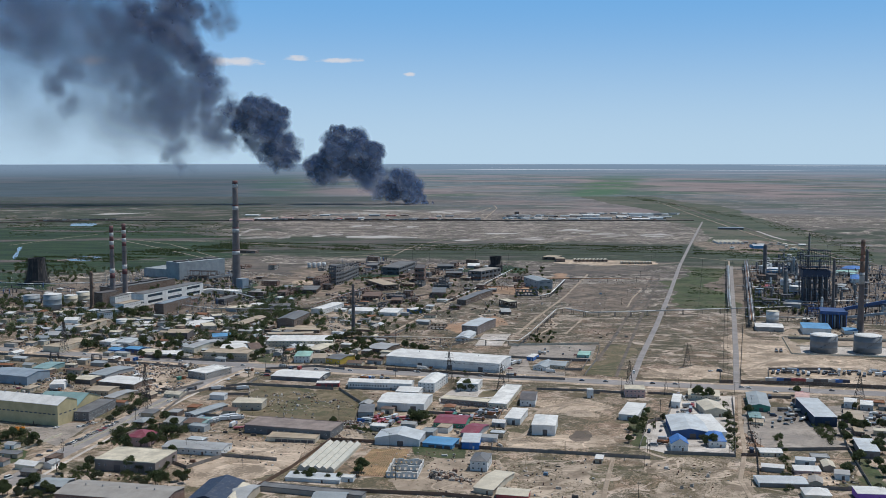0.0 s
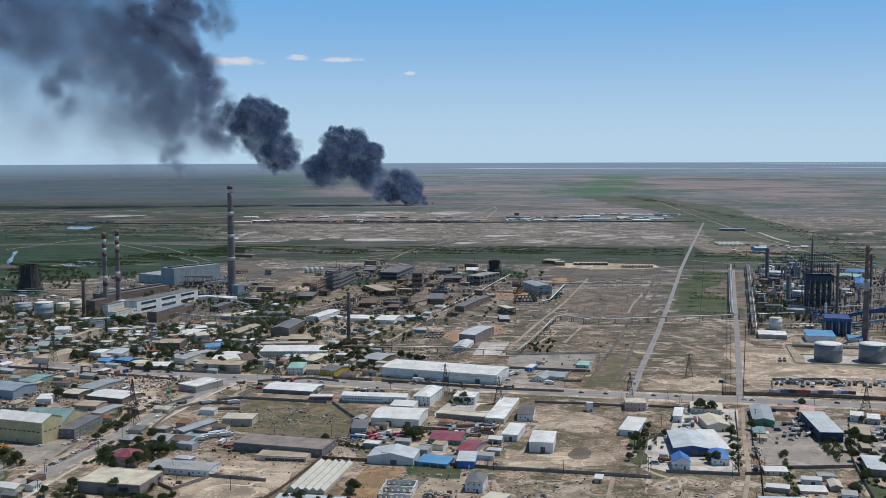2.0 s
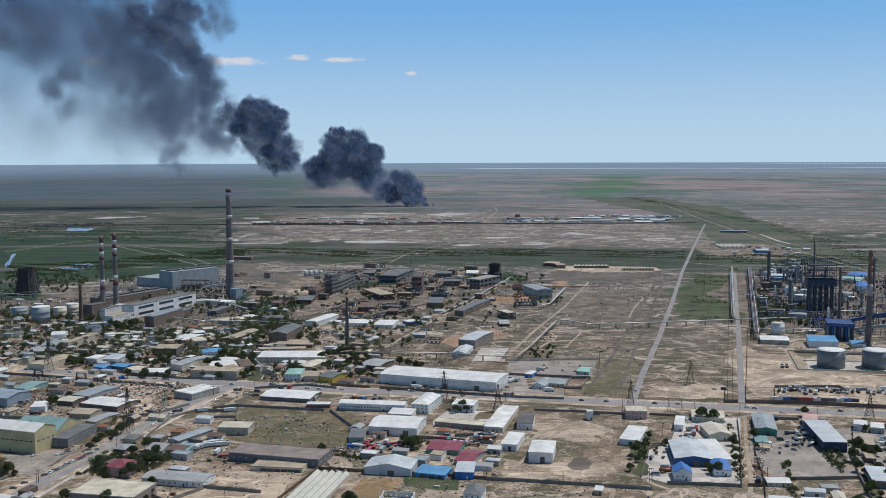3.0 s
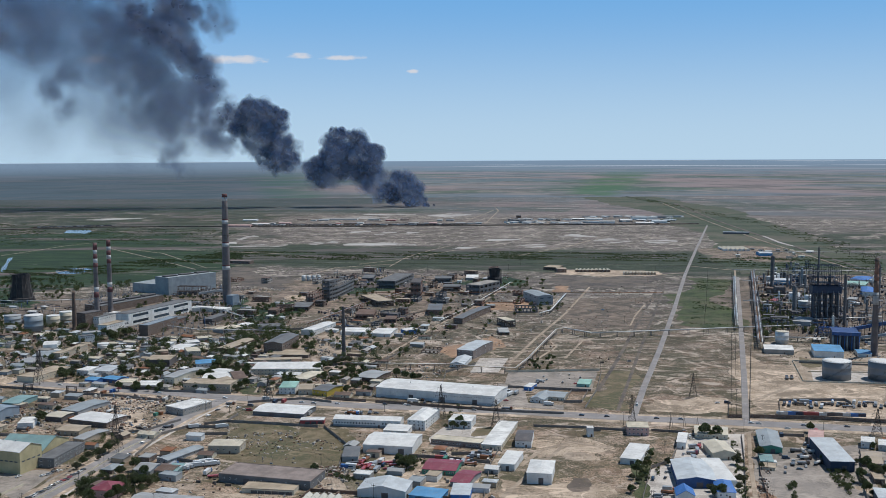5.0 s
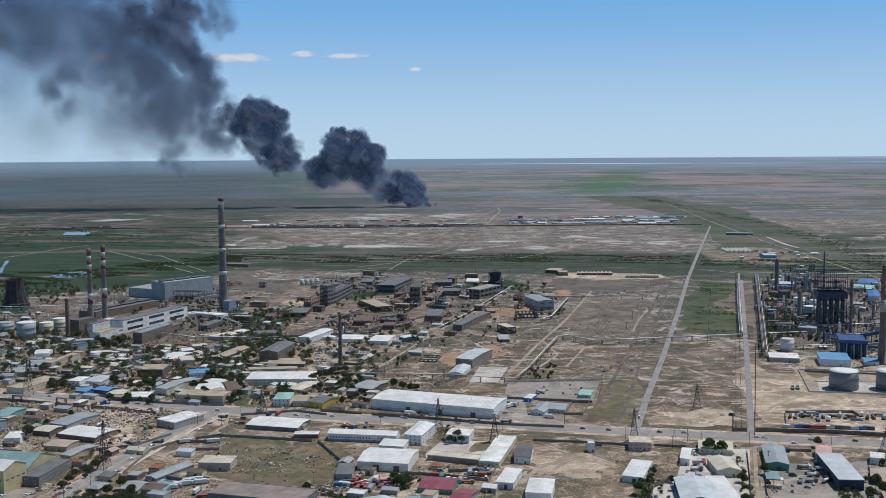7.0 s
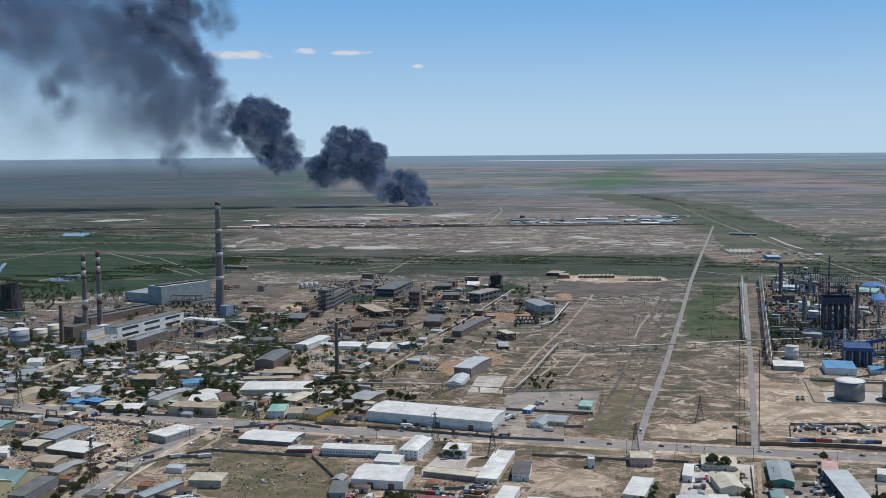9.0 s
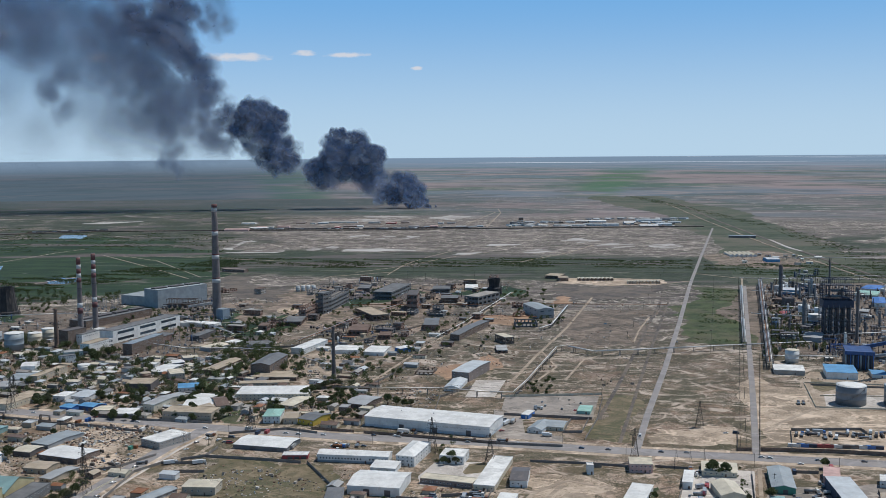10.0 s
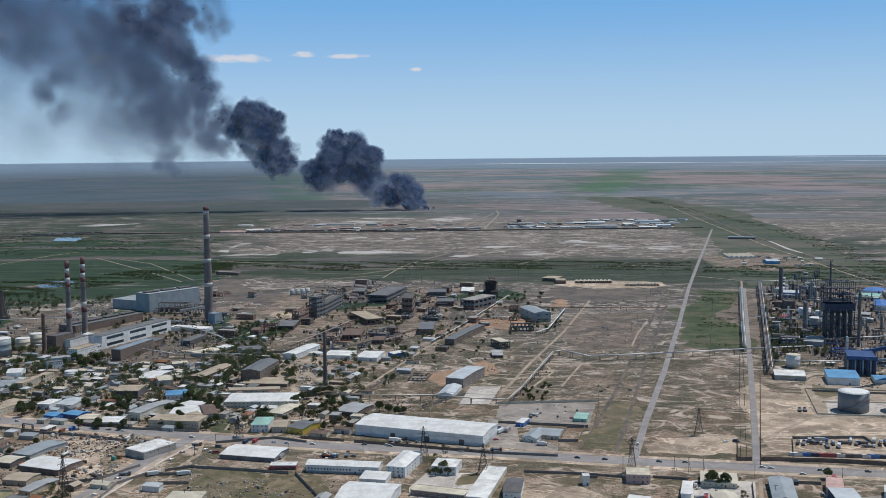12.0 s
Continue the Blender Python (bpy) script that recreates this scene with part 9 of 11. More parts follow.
pipeline([(-406.5, 1392.4), (-365.6, 1370.7), (-320.4, 1311.8)], 6, ((-1, 0.5, "white"), (1, 0.5, "grey")), 20, "lagged heating mains leaving the power station")
pipeline([(-434.5, 1266.2), (-349.9, 1218.0), (-289.5, 1219.3), (-239.1, 1202.3)], 5, ((-0.6, 0.45, "grey"), (0.6, 0.45, "white")), 22, "lagged heating mains across the town")
pipeline([(-316.3, 1218.7), (-251.0, 1227.6), (-132.4, 1085.9)], 4, ((0, 0.35, "grey"),), 22)
pipeline([(-229.5, 1264.9), (-184.5, 1432.9), (-136.9, 1549.3)], 5, ((-1, 0.4, "rust"), (1, 0.4, "grey")), 14, "rusty pipes on trestles among the ruins")
pipeline([(-69.4, 1297.2), (-37.8, 1409.0), (27.8, 1690.2)], 3, ((0, 0.5, "white"),), 20, "pale pipeline along a track")
pipeline([(58.7, 1356.0), (75.6, 1384.9), (106.9, 1546.0)], 4, ((0, 0.6, "white"), (1.4, 0.5, "grey")), 11)
pylon(171.4, 913.5, 22.0, -10)
pylon(105.8, 818.0, 25.0, -10)
pylon(0.6, 813.4, 21.8, -10)
pylon(-43.5, 839.1, 26.8, -10)
pylon(-272.1, 741.2, 33.8, -10)
pylon(285.9, 799.7, 20.0, -10)
pylon(-437.3, 983.5, 25.9, -10)
pylon(-195.6, 892.9, 20.0, -10)
pylon(-424.3, 950.4, 31.7, -10)

# ---- fences, trees ----
fence([(203.8, 847.0), (258.7, 843.1), (318.6, 831.1), (374.6, 821.4)], 3, wall_paint("brown"), "brown brick wall round a yard")
fence([(186.5, 846.3), (197.1, 846.7)], 3, wall_paint("brown"), "brown brick wall round a yard")
fence([(186.5, 846.3), (199.5, 902.3)], 2.2)
fence([(227.7, 848.1), (242.3, 904.2)], 2.2)
fence([(242.3, 904.2), (298.4, 906.8), (299.3, 894.7)], 2.2)
fence([(-102.0, 888.6), (-47.3, 874.2), (5.0, 860.3)], 2.5, wall_paint("brown"), "brown brick wall round a yard")
fence([(-146.6, 899.1), (-110.4, 890.7)], 2.5, wall_paint("brown"), "brown brick wall round a yard")
fence([(5.0, 860.3), (55.9, 853.6)], 2.2)
fence([(74.6, 872.7), (90.5, 935.7), (103.5, 1017.2)], 2.2)
fence([(10.3, 1013.0), (103.0, 1023.5)], 2.2, wall_paint("cream"), "pale rendered wall round a yard")
fence([(11.8, 948.4), (85.7, 935.5)], 2.2)
fence([(58.8, 893.5), (74.0, 894.2), (83.0, 935.4), (68.2, 934.7), (58.8, 893.5)], 2.2)
fence([(-143.8, 556.7), (-131.3, 593.9), (-116.7, 657.5), (-89.3, 653.2), (-41.5, 647.3), (-7.8, 640.9)], 2.2, steel("brown"), "rusty sheet-steel fence round a yard")
fence([(-143.8, 556.7), (-82.3, 551.5), (-35.5, 547.7), (-8.0, 541.3)], 2.2, steel("brown"), "rusty sheet-steel fence round a yard")
fence([(-180.9, 617.9), (-143.4, 609.8)], 2.2)
fence([(-7.8, 639.7), (16.1, 636.9), (53.9, 631.0), (92.6, 624.1)], 2.2)
fence([(103.8, 635.8), (126.6, 634.3), (148.3, 631.5)], 2.2)
fence([(89.6, 648.0), (104.6, 711.7), (121.2, 728.4), (141.7, 800.9)], 2.2)
fence([(148.3, 631.5), (171.0, 730.7), (184.0, 793.1)], 2.2)
fence([(198.1, 803.5), (173.9, 699.5), (164.9, 643.6), (148.1, 571.9)], 2.2, steel("brown"), "rusty sheet-steel fence round a yard")
fence([(148.1, 571.9), (178.0, 569.2), (217.4, 565.0)], 2.2)
fence([(167.5, 646.3), (195.1, 647.5), (225.8, 650.2)], 2.2)
fence([(238.8, 708.4), (225.8, 650.2), (210.7, 566.7)], 2.2)
fence([(152.2, 632.9), (162.3, 633.4)], 2.2, wall_paint("brown"), "brown brick wall round a yard")
fence([(256.9, 754.7), (243.4, 665.6), (254.8, 663.4)], 2.2)
fence([(215.0, 794.6), (230.2, 793.3)], 2.2)
fence([(-213.1, 821.7), (-172.1, 815.1), (-137.9, 808.4)], 2.2)
fence([(-228.5, 812.6), (-213.1, 821.7), (-209.5, 843.8)], 2.2)
fence([(-210.9, 883.7), (-167.2, 898.1), (-139.6, 886.9)], 2.2)
fence([(-60.4, 733.5), (-37.0, 729.5), (-3.5, 719.5)], 2.2)
fence([(-7.8, 639.7), (-3.5, 714.7), (1.9, 748.3)], 2.2)
fence([(29.9, 815.9), (71.2, 811.7), (100.2, 805.0)], 1.8)
fence([(119.0, 805.8), (142.7, 801.0)], 1.8)
fence([(75.0, 803.8), (80.5, 804.1)], 2)
fence([(-377.9, 956.3), (-295.2, 923.7), (-234.0, 915.8)], 2.2)
fence([(-383.8, 914.3), (-331.6, 903.5), (-284.4, 887.8)], 2.2)
fence([(-484.4, 942.8), (-422.4, 928.8), (-373.1, 914.8)], 2.2)
fence([(-294.0, 781.2), (-269.8, 792.2), (-250.9, 824.3)], 2.2)
fence([(-284.0, 633.7), (-274.4, 679.2), (-266.9, 741.5), (-256.0, 792.8)], 1.4, wall_paint("cream"), "pale rendered wall round a yard")
fence([(-320.4, 606.6), (-311.3, 635.1), (-304.1, 663.1)], 1.6, wall_paint("cream"), "pale rendered wall round a yard")
fence([(-403.2, 776.3), (-375.9, 777.5), (-347.0, 774.9)], 2.2)
fence([(-221.4, 639.2), (-215.1, 607.8), (-195.6, 591.0), (-180.2, 615.4)], 2.2)
fence([(-267.8, 672.0), (-238.6, 680.8), (-221.4, 639.2)], 2.2)
fence([(-245.3, 728.5), (-206.2, 713.6), (-191.2, 717.6)], 2.2)
fence([(-224.9, 784.3), (-203.0, 785.3)], 2.2)
fence([(-253.8, 728.1), (-253.1, 783.1), (-240.4, 803.7), (-212.4, 805.0)], 2.2)
fence([(-30.9, 738.2), (-3.3, 742.9), (3.4, 764.5)], 2.2)
fence([(-133.2, 808.6), (-108.3, 759.4), (-106.3, 710.0)], 2.2)
fence([(21.8, 1013.5), (44.2, 1125.4), (73.0, 1226.7)], 2.2)
fence([(200.2, 834.0), (297.4, 1219.0)], 1.8)
fence([(306.3, 1065.4), (347.7, 1057.3), (401.8, 1049.9)], 1.8)
fence([(-599.4, 1178.5), (-560.6, 1216.4), (-526.0, 1236.9)], 2.2)
fence([(-407.0, 1067.9), (-356.0, 1126.8), (-298.1, 1157.9)], 2.2)
fence([(-282.0, 1238.4), (-171.9, 1267.5), (-85.5, 1406.9)], 2.2)
fence([(-191.8, 1042.9), (-120.2, 1046.1), (-90.8, 1138.8)], 2.2)
fence([(-49.6, 929.4), (-47.2, 1010.4), (-18.8, 1050.7)], 2.2)

greenhouse(-110.6, 617.5, 23.5, 57.4, -9.3)
unfinished_house(-60.5, 592.0, 19.0, 27.0, 4.3, -5.1)
crop_rows([(-86.3, 637.4), (-61.9, 638.5), (-64.9, 581.3), (-94.6, 584.3)])
tree(-311.3, 635.1, 1.3)
tree(-313.1, 632.4, 1.2)
tree(-308.7, 637.9, 1.2)
tree(-336.5, 647.5, 1.1)
tree(-333.2, 650.5, 1.2)
tree(-328.3, 653.5, 1.2)
tree(-363.7, 814.9, 1.3)
tree(-359.2, 810.9, 1.2)
tree(-363.5, 852.9, 1)
tree(-353.5, 877.3, 0.9)
tree(-284.7, 721.7, 1)
tree(-283.2, 697.3, 1.1)
tree(-282.7, 706.9, 1.1)
tree(-278.4, 730.5, 1.2)
tree(-275.9, 735.8, 1.1)
tree(-276.4, 718.7, 1)
tree(-256.0, 648.4, 1.3)
tree(-260.3, 653.8, 1.2)
tree(-234.8, 645.3, 1.2)
tree(-234.0, 652.2, 1.2)
tree(-227.2, 663.7, 1.3)
tree(-223.0, 666.8, 1.3)
tree(-256.9, 594.0, 1.3)
tree(-254.2, 582.7, 1.2)
tree(-228.0, 585.0, 1.6)
tree(-226.1, 587.3, 1.5)
tree(-220.4, 583.1, 1.4)
tree(-219.2, 589.9, 1.2)
tree(-208.5, 592.7, 1.2)
tree(-209.6, 602.0, 1.1)
tree(-244.4, 566.7, 1.2)
tree(-241.8, 569.0, 1.2)
tree(-268.3, 578.7, 1.1)
tree(-214.7, 559.6, 1.3)
tree(-210.0, 555.7, 1.3)
tree(-204.7, 560.1, 1.3)
tree(-200.1, 556.2, 1.2)
tree(-193.4, 566.9, 1.2)
tree(-189.1, 563.9, 1.2)
tree(-190.6, 574.5, 1.1)
tree(-270.7, 546.9, 1.2)
tree(-263.1, 543.3, 1.2)
tree(-257.4, 537.7, 1.1)
tree(-212.4, 616.5, 1)
tree(-249.8, 692.5, 1.1)
tree(-248.8, 684.9, 1.1)
tree(-120.1, 692.2, 1.0)
tree(-62.8, 707.2, 1.6)
tree(-59.7, 704.2, 1.5)
tree(-56.8, 710.7, 1.3)
tree(-66.1, 713.4, 1.2)
tree(-29.7, 809.2, 1.1)
tree(-27.0, 813.4, 1.2)
tree(-24.1, 809.4, 1.1)
tree(-32.9, 807.0, 1)
tree(117.7, 720.2, 1)
tree(155.8, 788.1, 1.3)
tree(159.9, 786.4, 1.3)
tree(151.7, 789.8, 1.2)
tree(164.4, 786.6, 1.1)
tree(159.6, 795.9, 1.1)
tree(168.8, 738.8, 1.2)
tree(164.1, 722.3, 1.2)
tree(156.9, 684.0, 1.3)
tree(152.8, 669.7, 1.2)
tree(135.0, 666.1, 1.1)
tree(135.2, 658.0, 1.2)
tree(139.1, 655.5, 1.2)
tree(136.6, 683.1, 1)
tree(103.3, 747.7, 1.1)
tree(92.6, 695.8, 1)
tree(88.8, 688.2, 0.9)
tree(-87.0, 589.1, 1.1)
tree(-87.9, 582.4, 1)
tree(-119.6, 577.7, 1)
tree(-115.6, 574.7, 1)
tree(-105.2, 573.0, 1)
tree(-98.5, 573.3, 1)
tree(-124.7, 577.5, 1)
tree(245.1, 725.9, 1.2)
tree(234.1, 687.5, 1.2)
tree(233.6, 680.3, 1.2)
tree(245.8, 710.3, 1.1)
tree(232.1, 659.7, 1)
tree(194.5, 774.9, 1.1)
tree(183.5, 739.5, 1)
tree(178.6, 715.0, 1)
tree(238.2, 805.3, 1)
tree(225.6, 729.9, 1.2)
tree(242.1, 647.1, 1.3)
tree(256.0, 674.3, 1.3)
tree(269.0, 703.8, 1.2)
tree(-194.3, 957.0, 1.2)
tree(-186.9, 946.1, 1.3)
tree(-183.1, 952.8, 1.2)
tree(-170.1, 953.2, 1.1)
tree(-164.7, 1030.2, 1.4)
tree(-160.0, 1043.5, 1.5)
tree(-154.7, 1057.2, 1.5)
tree(-148.9, 1057.3, 1.4)
tree(-168.1, 1017.3, 1.2)
tree(-171.4, 1004.7, 1.2)
tree(-129.5, 1018.4, 1)
tree(-92.9, 982.8, 1.1)
tree(-84.3, 976.0, 1.2)
tree(-76.1, 971.7, 1.2)
tree(-71.3, 978.7, 1.1)
tree(-126.4, 937.0, 1.1)
tree(-132.5, 926.3, 1.1)
tree(-122.8, 947.9, 1)
tree(-230.4, 934.0, 1.2)
tree(-233.4, 929.7, 1.2)
tree(-238.1, 933.8, 1.1)
tree(-238.6, 955.7, 1.1)
tree(-276.2, 932.7, 1.2)
tree(-270.5, 930.7, 1.2)
tree(-281.6, 936.8, 1.1)
tree(-254.5, 937.6, 1.2)
tree(-249.4, 937.8, 1.1)
tree(-265.3, 1022.4, 1.3)
tree(-259.4, 1014.8, 1.3)
tree(-257.1, 1027.8, 1.2)
tree(-279.2, 977.6, 1.2)
tree(-271.2, 977.8, 1.2)
tree(-276.8, 982.4, 1.2)
tree(-418.4, 985.6, 1.5)
tree(-407.9, 974.0, 1.6)
tree(-405.6, 978.8, 1.5)
tree(-410.6, 993.2, 1.5)
tree(-405.6, 962.3, 1.4)
tree(-412.4, 1010.7, 1.3)
tree(-367.7, 1004.3, 1.2)
tree(-358.6, 994.6, 1.2)
tree(-338.1, 975.9, 1)
tree(-299.1, 972.3, 1)
tree(-447.8, 1190.4, 1.5)
tree(-434.6, 1173.2, 1.6)
tree(-430.7, 1180.2, 1.6)
tree(-429.3, 1190.8, 1.5)
tree(-431.4, 1156.3, 1.5)
tree(-461.4, 1208.1, 1.4)
tree(-431.2, 1208.8, 1.4)
grove([(-683.3, 1350.5), (-570.7, 1327.5), (-531.9, 1251.2), (-599.4, 1178.5)], 52, 1.21, 1)
grove([(-589.5, 1248.6), (-452.7, 1254.8), (-415.0, 1165.2), (-530.7, 1118.9)], 44, 1.32, 2)
grove([(-599.4, 1178.5), (-421.2, 1144.0), (-373.6, 1008.3), (-513.3, 1002.0)], 60, 1.21, 3)
grove([(-421.7, 1164.9), (-269.8, 1150.9), (-245.5, 1040.4), (-363.5, 996.1)], 68, 1.32, 4)
grove([(-330.3, 1260.3), (-283.0, 1313.5), (-224.6, 1195.4), (-254.8, 1111.9), (-286.6, 1110.5)], 68, 1.43, 5)
grove([(-267.8, 1212.4), (-209.4, 1221.1), (-185.4, 1084.5), (-238.6, 1083.2)], 32, 1.21, 6)
grove([(-200.7, 1266.2), (-78.3, 1271.7), (-84.4, 1047.7), (-167.9, 1043.9)], 36, 1.21, 7)
grove([(-167.9, 1043.9), (-114.2, 1046.4), (-107.9, 926.8), (-143.2, 912.0)], 22, 0.72, 8)
grove([(-371.4, 1002.1), (-319.3, 1004.4), (-293.6, 918.4), (-341.3, 916.2)], 24, 1.10, 9)
grove([(-270.4, 679.4), (-240.2, 712.1), (-213.9, 639.5), (-248.6, 624.9)], 14, 1.10, 10)
grove([(-294.7, 554.0), (-274.9, 554.9), (-255.7, 533.9), (-284.3, 532.6)], 12, 0.99, 11)
grove([(-287.2, 1038.6), (-241.9, 1024.0), (-219.3, 921.7), (-256.4, 920.0)], 28, 1.10, 12)
grove([(355.5, 1426.8), (371.4, 1427.5), (306.0, 1176.9), (292.8, 1176.3)], 24, 1.21, 13)
grove([(343.7, 1389.7), (417.0, 1391.0), (373.2, 1226.8), (308.7, 1225.3)], 48, 1.32, 14)
grove([(387.3, 1546.2), (473.0, 1547.4), (424.4, 1391.2), (351.1, 1389.8)], 32, 1.21, 15)
grove([(257.3, 768.7), (292.1, 761.5), (248.7, 647.4), (228.3, 659.5)], 10, 1.10, 16)
grove([(4.1, 1697.7), (82.6, 1745.4), (97.2, 1415.1), (30.4, 1301.7)], 32, 1.10, 17)
grove([(-153.0, 1534.2), (20.2, 1542.1), (0.3, 1205.6), (-122.4, 1200.0)], 28, 1.10, 18)
grove([(33.2, 1087.8), (64.0, 1089.2), (56.7, 1021.4), (31.3, 1036.4)], 12, 0.6, 19)
grove([(-209.4, 1009.4), (-142.0, 1028.5), (-134.3, 967.3), (-200.7, 964.3)], 14, 0.8, 20)
grove([(-834.2, 1659.8), (-688.5, 1683.8), (-620.9, 1513.1), (-743.0, 1472.8)], 28, 1.10, 21)
grove([(-827.3, 1750.6), (-592.3, 1688.1), (-577.3, 1589.5), (-749.7, 1581.7)], 40, 1.43, 22)
grove([(-551.6, 1516.2), (-387.0, 1523.7), (-326.6, 1338.5), (-359.1, 1259.0), (-429.0, 1186.2)], 52, 1.10, 26)
grove([(-300.7, 1683.9), (-155.6, 1781.0), (-101.1, 1536.6), (-212.2, 1343.7)], 40, 1.10, 27)
grove([(-355.7, 1394.7), (-274.4, 1528.8), (-242.7, 1342.3), (-289.1, 1238.1)], 32, 1.10, 28)
grove([(216.4, 645.9), (248.7, 647.4), (213.7, 555.1), (196.1, 566.0)], 10, 1.10, 23)
grove([(98.6, 744.1), (111.3, 744.7), (93.4, 653.4), (82.2, 652.9)], 8, 0.88, 24)
grove([(-144.1, 1045.0), (-104.7, 1007.8), (-106.7, 968.5), (-136.2, 981.9)], 10, 0.72, 25)
fence([(285.1, 979.6), (302.4, 1074.6), (346.8, 1070.3), (414.0, 1058.8)], 1.3, wall_paint("cream"), "pale rendered wall round a yard")
fence([(285.1, 979.6), (329.9, 974.2), (377.9, 968.9)], 1.3, wall_paint("cream"), "pale rendered wall round a yard")
fence([(302.3, 1022.6), (335.7, 1021.1), (397.6, 1017.9)], 1.0, wall_paint("cream"), "pale rendered wall round a yard")

# ---- vehicles, outbuildings, poles ----
car(-289.3, 638.1, 42, "dark")
car(-288.4, 640.8, 42, "white")
car(-287.8, 644.3, 83, "white")
car(-287.3, 648.1, 64, "slate")
car(-286.0, 649.9, 78, "slate")
car(-285.9, 654.9, 83, "cream")
car(-284.5, 656.7, 77, "grey")
car(-284.6, 661.9, 51, "dark")
car(-283.9, 665.7, 67, "cream")
car(-282.9, 668.3, 49, "grey")
car(-282.0, 671.7, 41, "red")
car(-280.9, 674.2, 37, "slate")
car(-280.4, 678.6, 81, "red")
car(-280.1, 683.4, 58, "slate")
car(-279.1, 686.4, 45, "slate")
car(-278.5, 690.7, 77, "white")
car(-278.0, 695.1, 68, "slate")
car(-300.1, 682.5, 62, "white")
car(-297.3, 685.7, 62, "grey")
car(-296.3, 690.4, 62, "dark")
car(-315.5, 680.3, 62, "white")
car(-294.3, 693.6, 62, "white")
car(-295.7, 566.5, 62, "white", True)
car(-297.4, 612.6, 20, "slate")
car(-295.2, 622.8, 30, "dark")
car(-260.0, 731.3, 47, "dark")
car(-256.6, 794.8, 47, "dark")
car(-256.7, 803.0, 47, "slate")
car(-233.3, 840.5, 47, "white")
car(-230.5, 858.9, 47, "dark")
car(-214.8, 866.7, 47, "white")
car(-259.6, 759.9, 47, "white")
car(-268.0, 719.1, 47, "grey")
car(-93.1, 881.7, -10, "dark")
car(-75.3, 880.1, -10, "white")
car(-72.6, 877.9, -10, "grey")
car(22.2, 861.1, -10, "white")
car(9.9, 862.8, -10, "dark")
car(89.9, 846.3, -10, "dark")
car(128.7, 841.5, -10, "dark")
car(147.5, 840.2, -10, "grey")
car(200.1, 829.8, -10, "white")
car(205.6, 828.0, -10, "white")
car(224.1, 814.6, -10, "white")
car(271.0, 820.7, -10, "dark")
car(-165.1, 885.8, -10, "white")
car(-154.5, 883.8, -10, "white")
car(-235.5, 900.1, -10, "white")
car(-482.9, 963.3, -10, "dark")
car(-448.3, 956.0, -10, "dark")
car(-341.5, 932.5, -10, "red")
car(-464.8, 961.1, -10, "white")
car(-133.9, 882.3, -10, "white")
car(-17.2, 863.9, -10, "grey")
car(70.0, 849.8, -10, "navy")
car(238.9, 823.3, -10, "grey")
car(-402.1, 946.5, -10, "white")
car(-298.9, 918.1, -10, "white")
car(119.1, 884.1, 78, "white", True)
car(338.8, 1852.2, 78, "white")
car(217.5, 1285.1, 78, "grey")
car(188.3, 894.5, 20, "white")
car(196.4, 894.8, -10, "navy", True)
truck(-340.5, 670.2, 80, "orange", "orange", 7.0)
truck(-336.6, 670.4, 80, "orange", "orange", 7.0)
truck(13.8, 919.1, 60, "white", "white", 12.0)
truck(273.5, 991.6, 80, "dark", "slate", 8.0)
truck(278.0, 991.8, 80, "brown", "slate", 8.0)
truck(10.0, 867.5, -10, "rust", "slate", 9.0)
truck(-15.3, 868.2, -10, "brown", "slate", 9.0)
truck(-184.8, 683.2, 15, "red", "red", 9.0)
truck(-254.3, 803.1, 10, "dark", "slate", 8.0)
truck(45.5, 883.2, -10, "white", "white", 8.0)
truck(-96.5, 715.3, 20, "red", "slate", 10.0)
truck(-92.9, 709.0, -10, "red", "red", 8.0)
truck(-88.3, 704.5, 80, "red", "red", 10.0)
truck(-85.5, 709.4, 80, "white", "red", 10.0)
truck(-81.8, 712.7, 80, "red", "grey", 8.0)
truck(-78.2, 719.4, 80, "slate", "white", 8.0)
truck(-73.0, 716.4, 20, "dark", "red", 10.0)
truck(-68.4, 711.7, 20, "white", "red", 8.0)
truck(-91.5, 718.8, 80, "white", "red", 10.0)
truck(-30.4, 718.3, 80, "red", "white", 8.0)
truck(-26.2, 715.3, 80, "red", "white", 10.0)
truck(142.5, 760.0, 20, "red", "grey", 8.0)
truck(142.9, 751.2, 80, "red", "grey", 10.0)
truck(138.5, 745.9, -10, "maroon", "slate", 8.0)
truck(147.1, 763.7, 80, "white", "red", 10.0)
truck(-202.8, 705.7, 25, "white", "white", 10.0)
truck(-202.0, 710.5, 25, "white", "white", 10.0)
truck(-198.7, 713.9, 25, "white", "white", 10.0)
truck(-193.3, 709.3, 25, "white", "white", 10.0)
truck(-210.9, 697.4, 25, "white", "white", 10.0)
truck(-209.3, 700.6, 25, "white", "white", 10.0)
truck(-207.7, 703.8, 25, "white", "white", 10.0)
truck(-212.4, 805.0, 25, "white", "white", 10.0)
truck(-233.4, 804.0, 25, "white", "white", 10.0)
truck(213.4, 742.5, 40, "dark", "dark", 8.0)
truck(214.3, 735.9, 0, "brown", "white", 8.0, True)
truck(209.3, 724.3, 0, "brown", "slate", 8.0)
truck(219.2, 724.7, 40, "brown", "white", 8.0, True)
truck(224.0, 729.8, 0, "brown", "slate", 8.0, True)
truck(223.8, 749.7, 0, "dark", "white", 8.0, True)
truck(229.1, 753.4, 80, "dark", "white", 8.0, True)
truck(260.7, 718.7, 40, "white", "slate", 8.0)
truck(267.7, 726.9, 0, "dark", "white", 8.0, True)
truck(267.6, 715.9, 40, "white", "slate", 8.0)
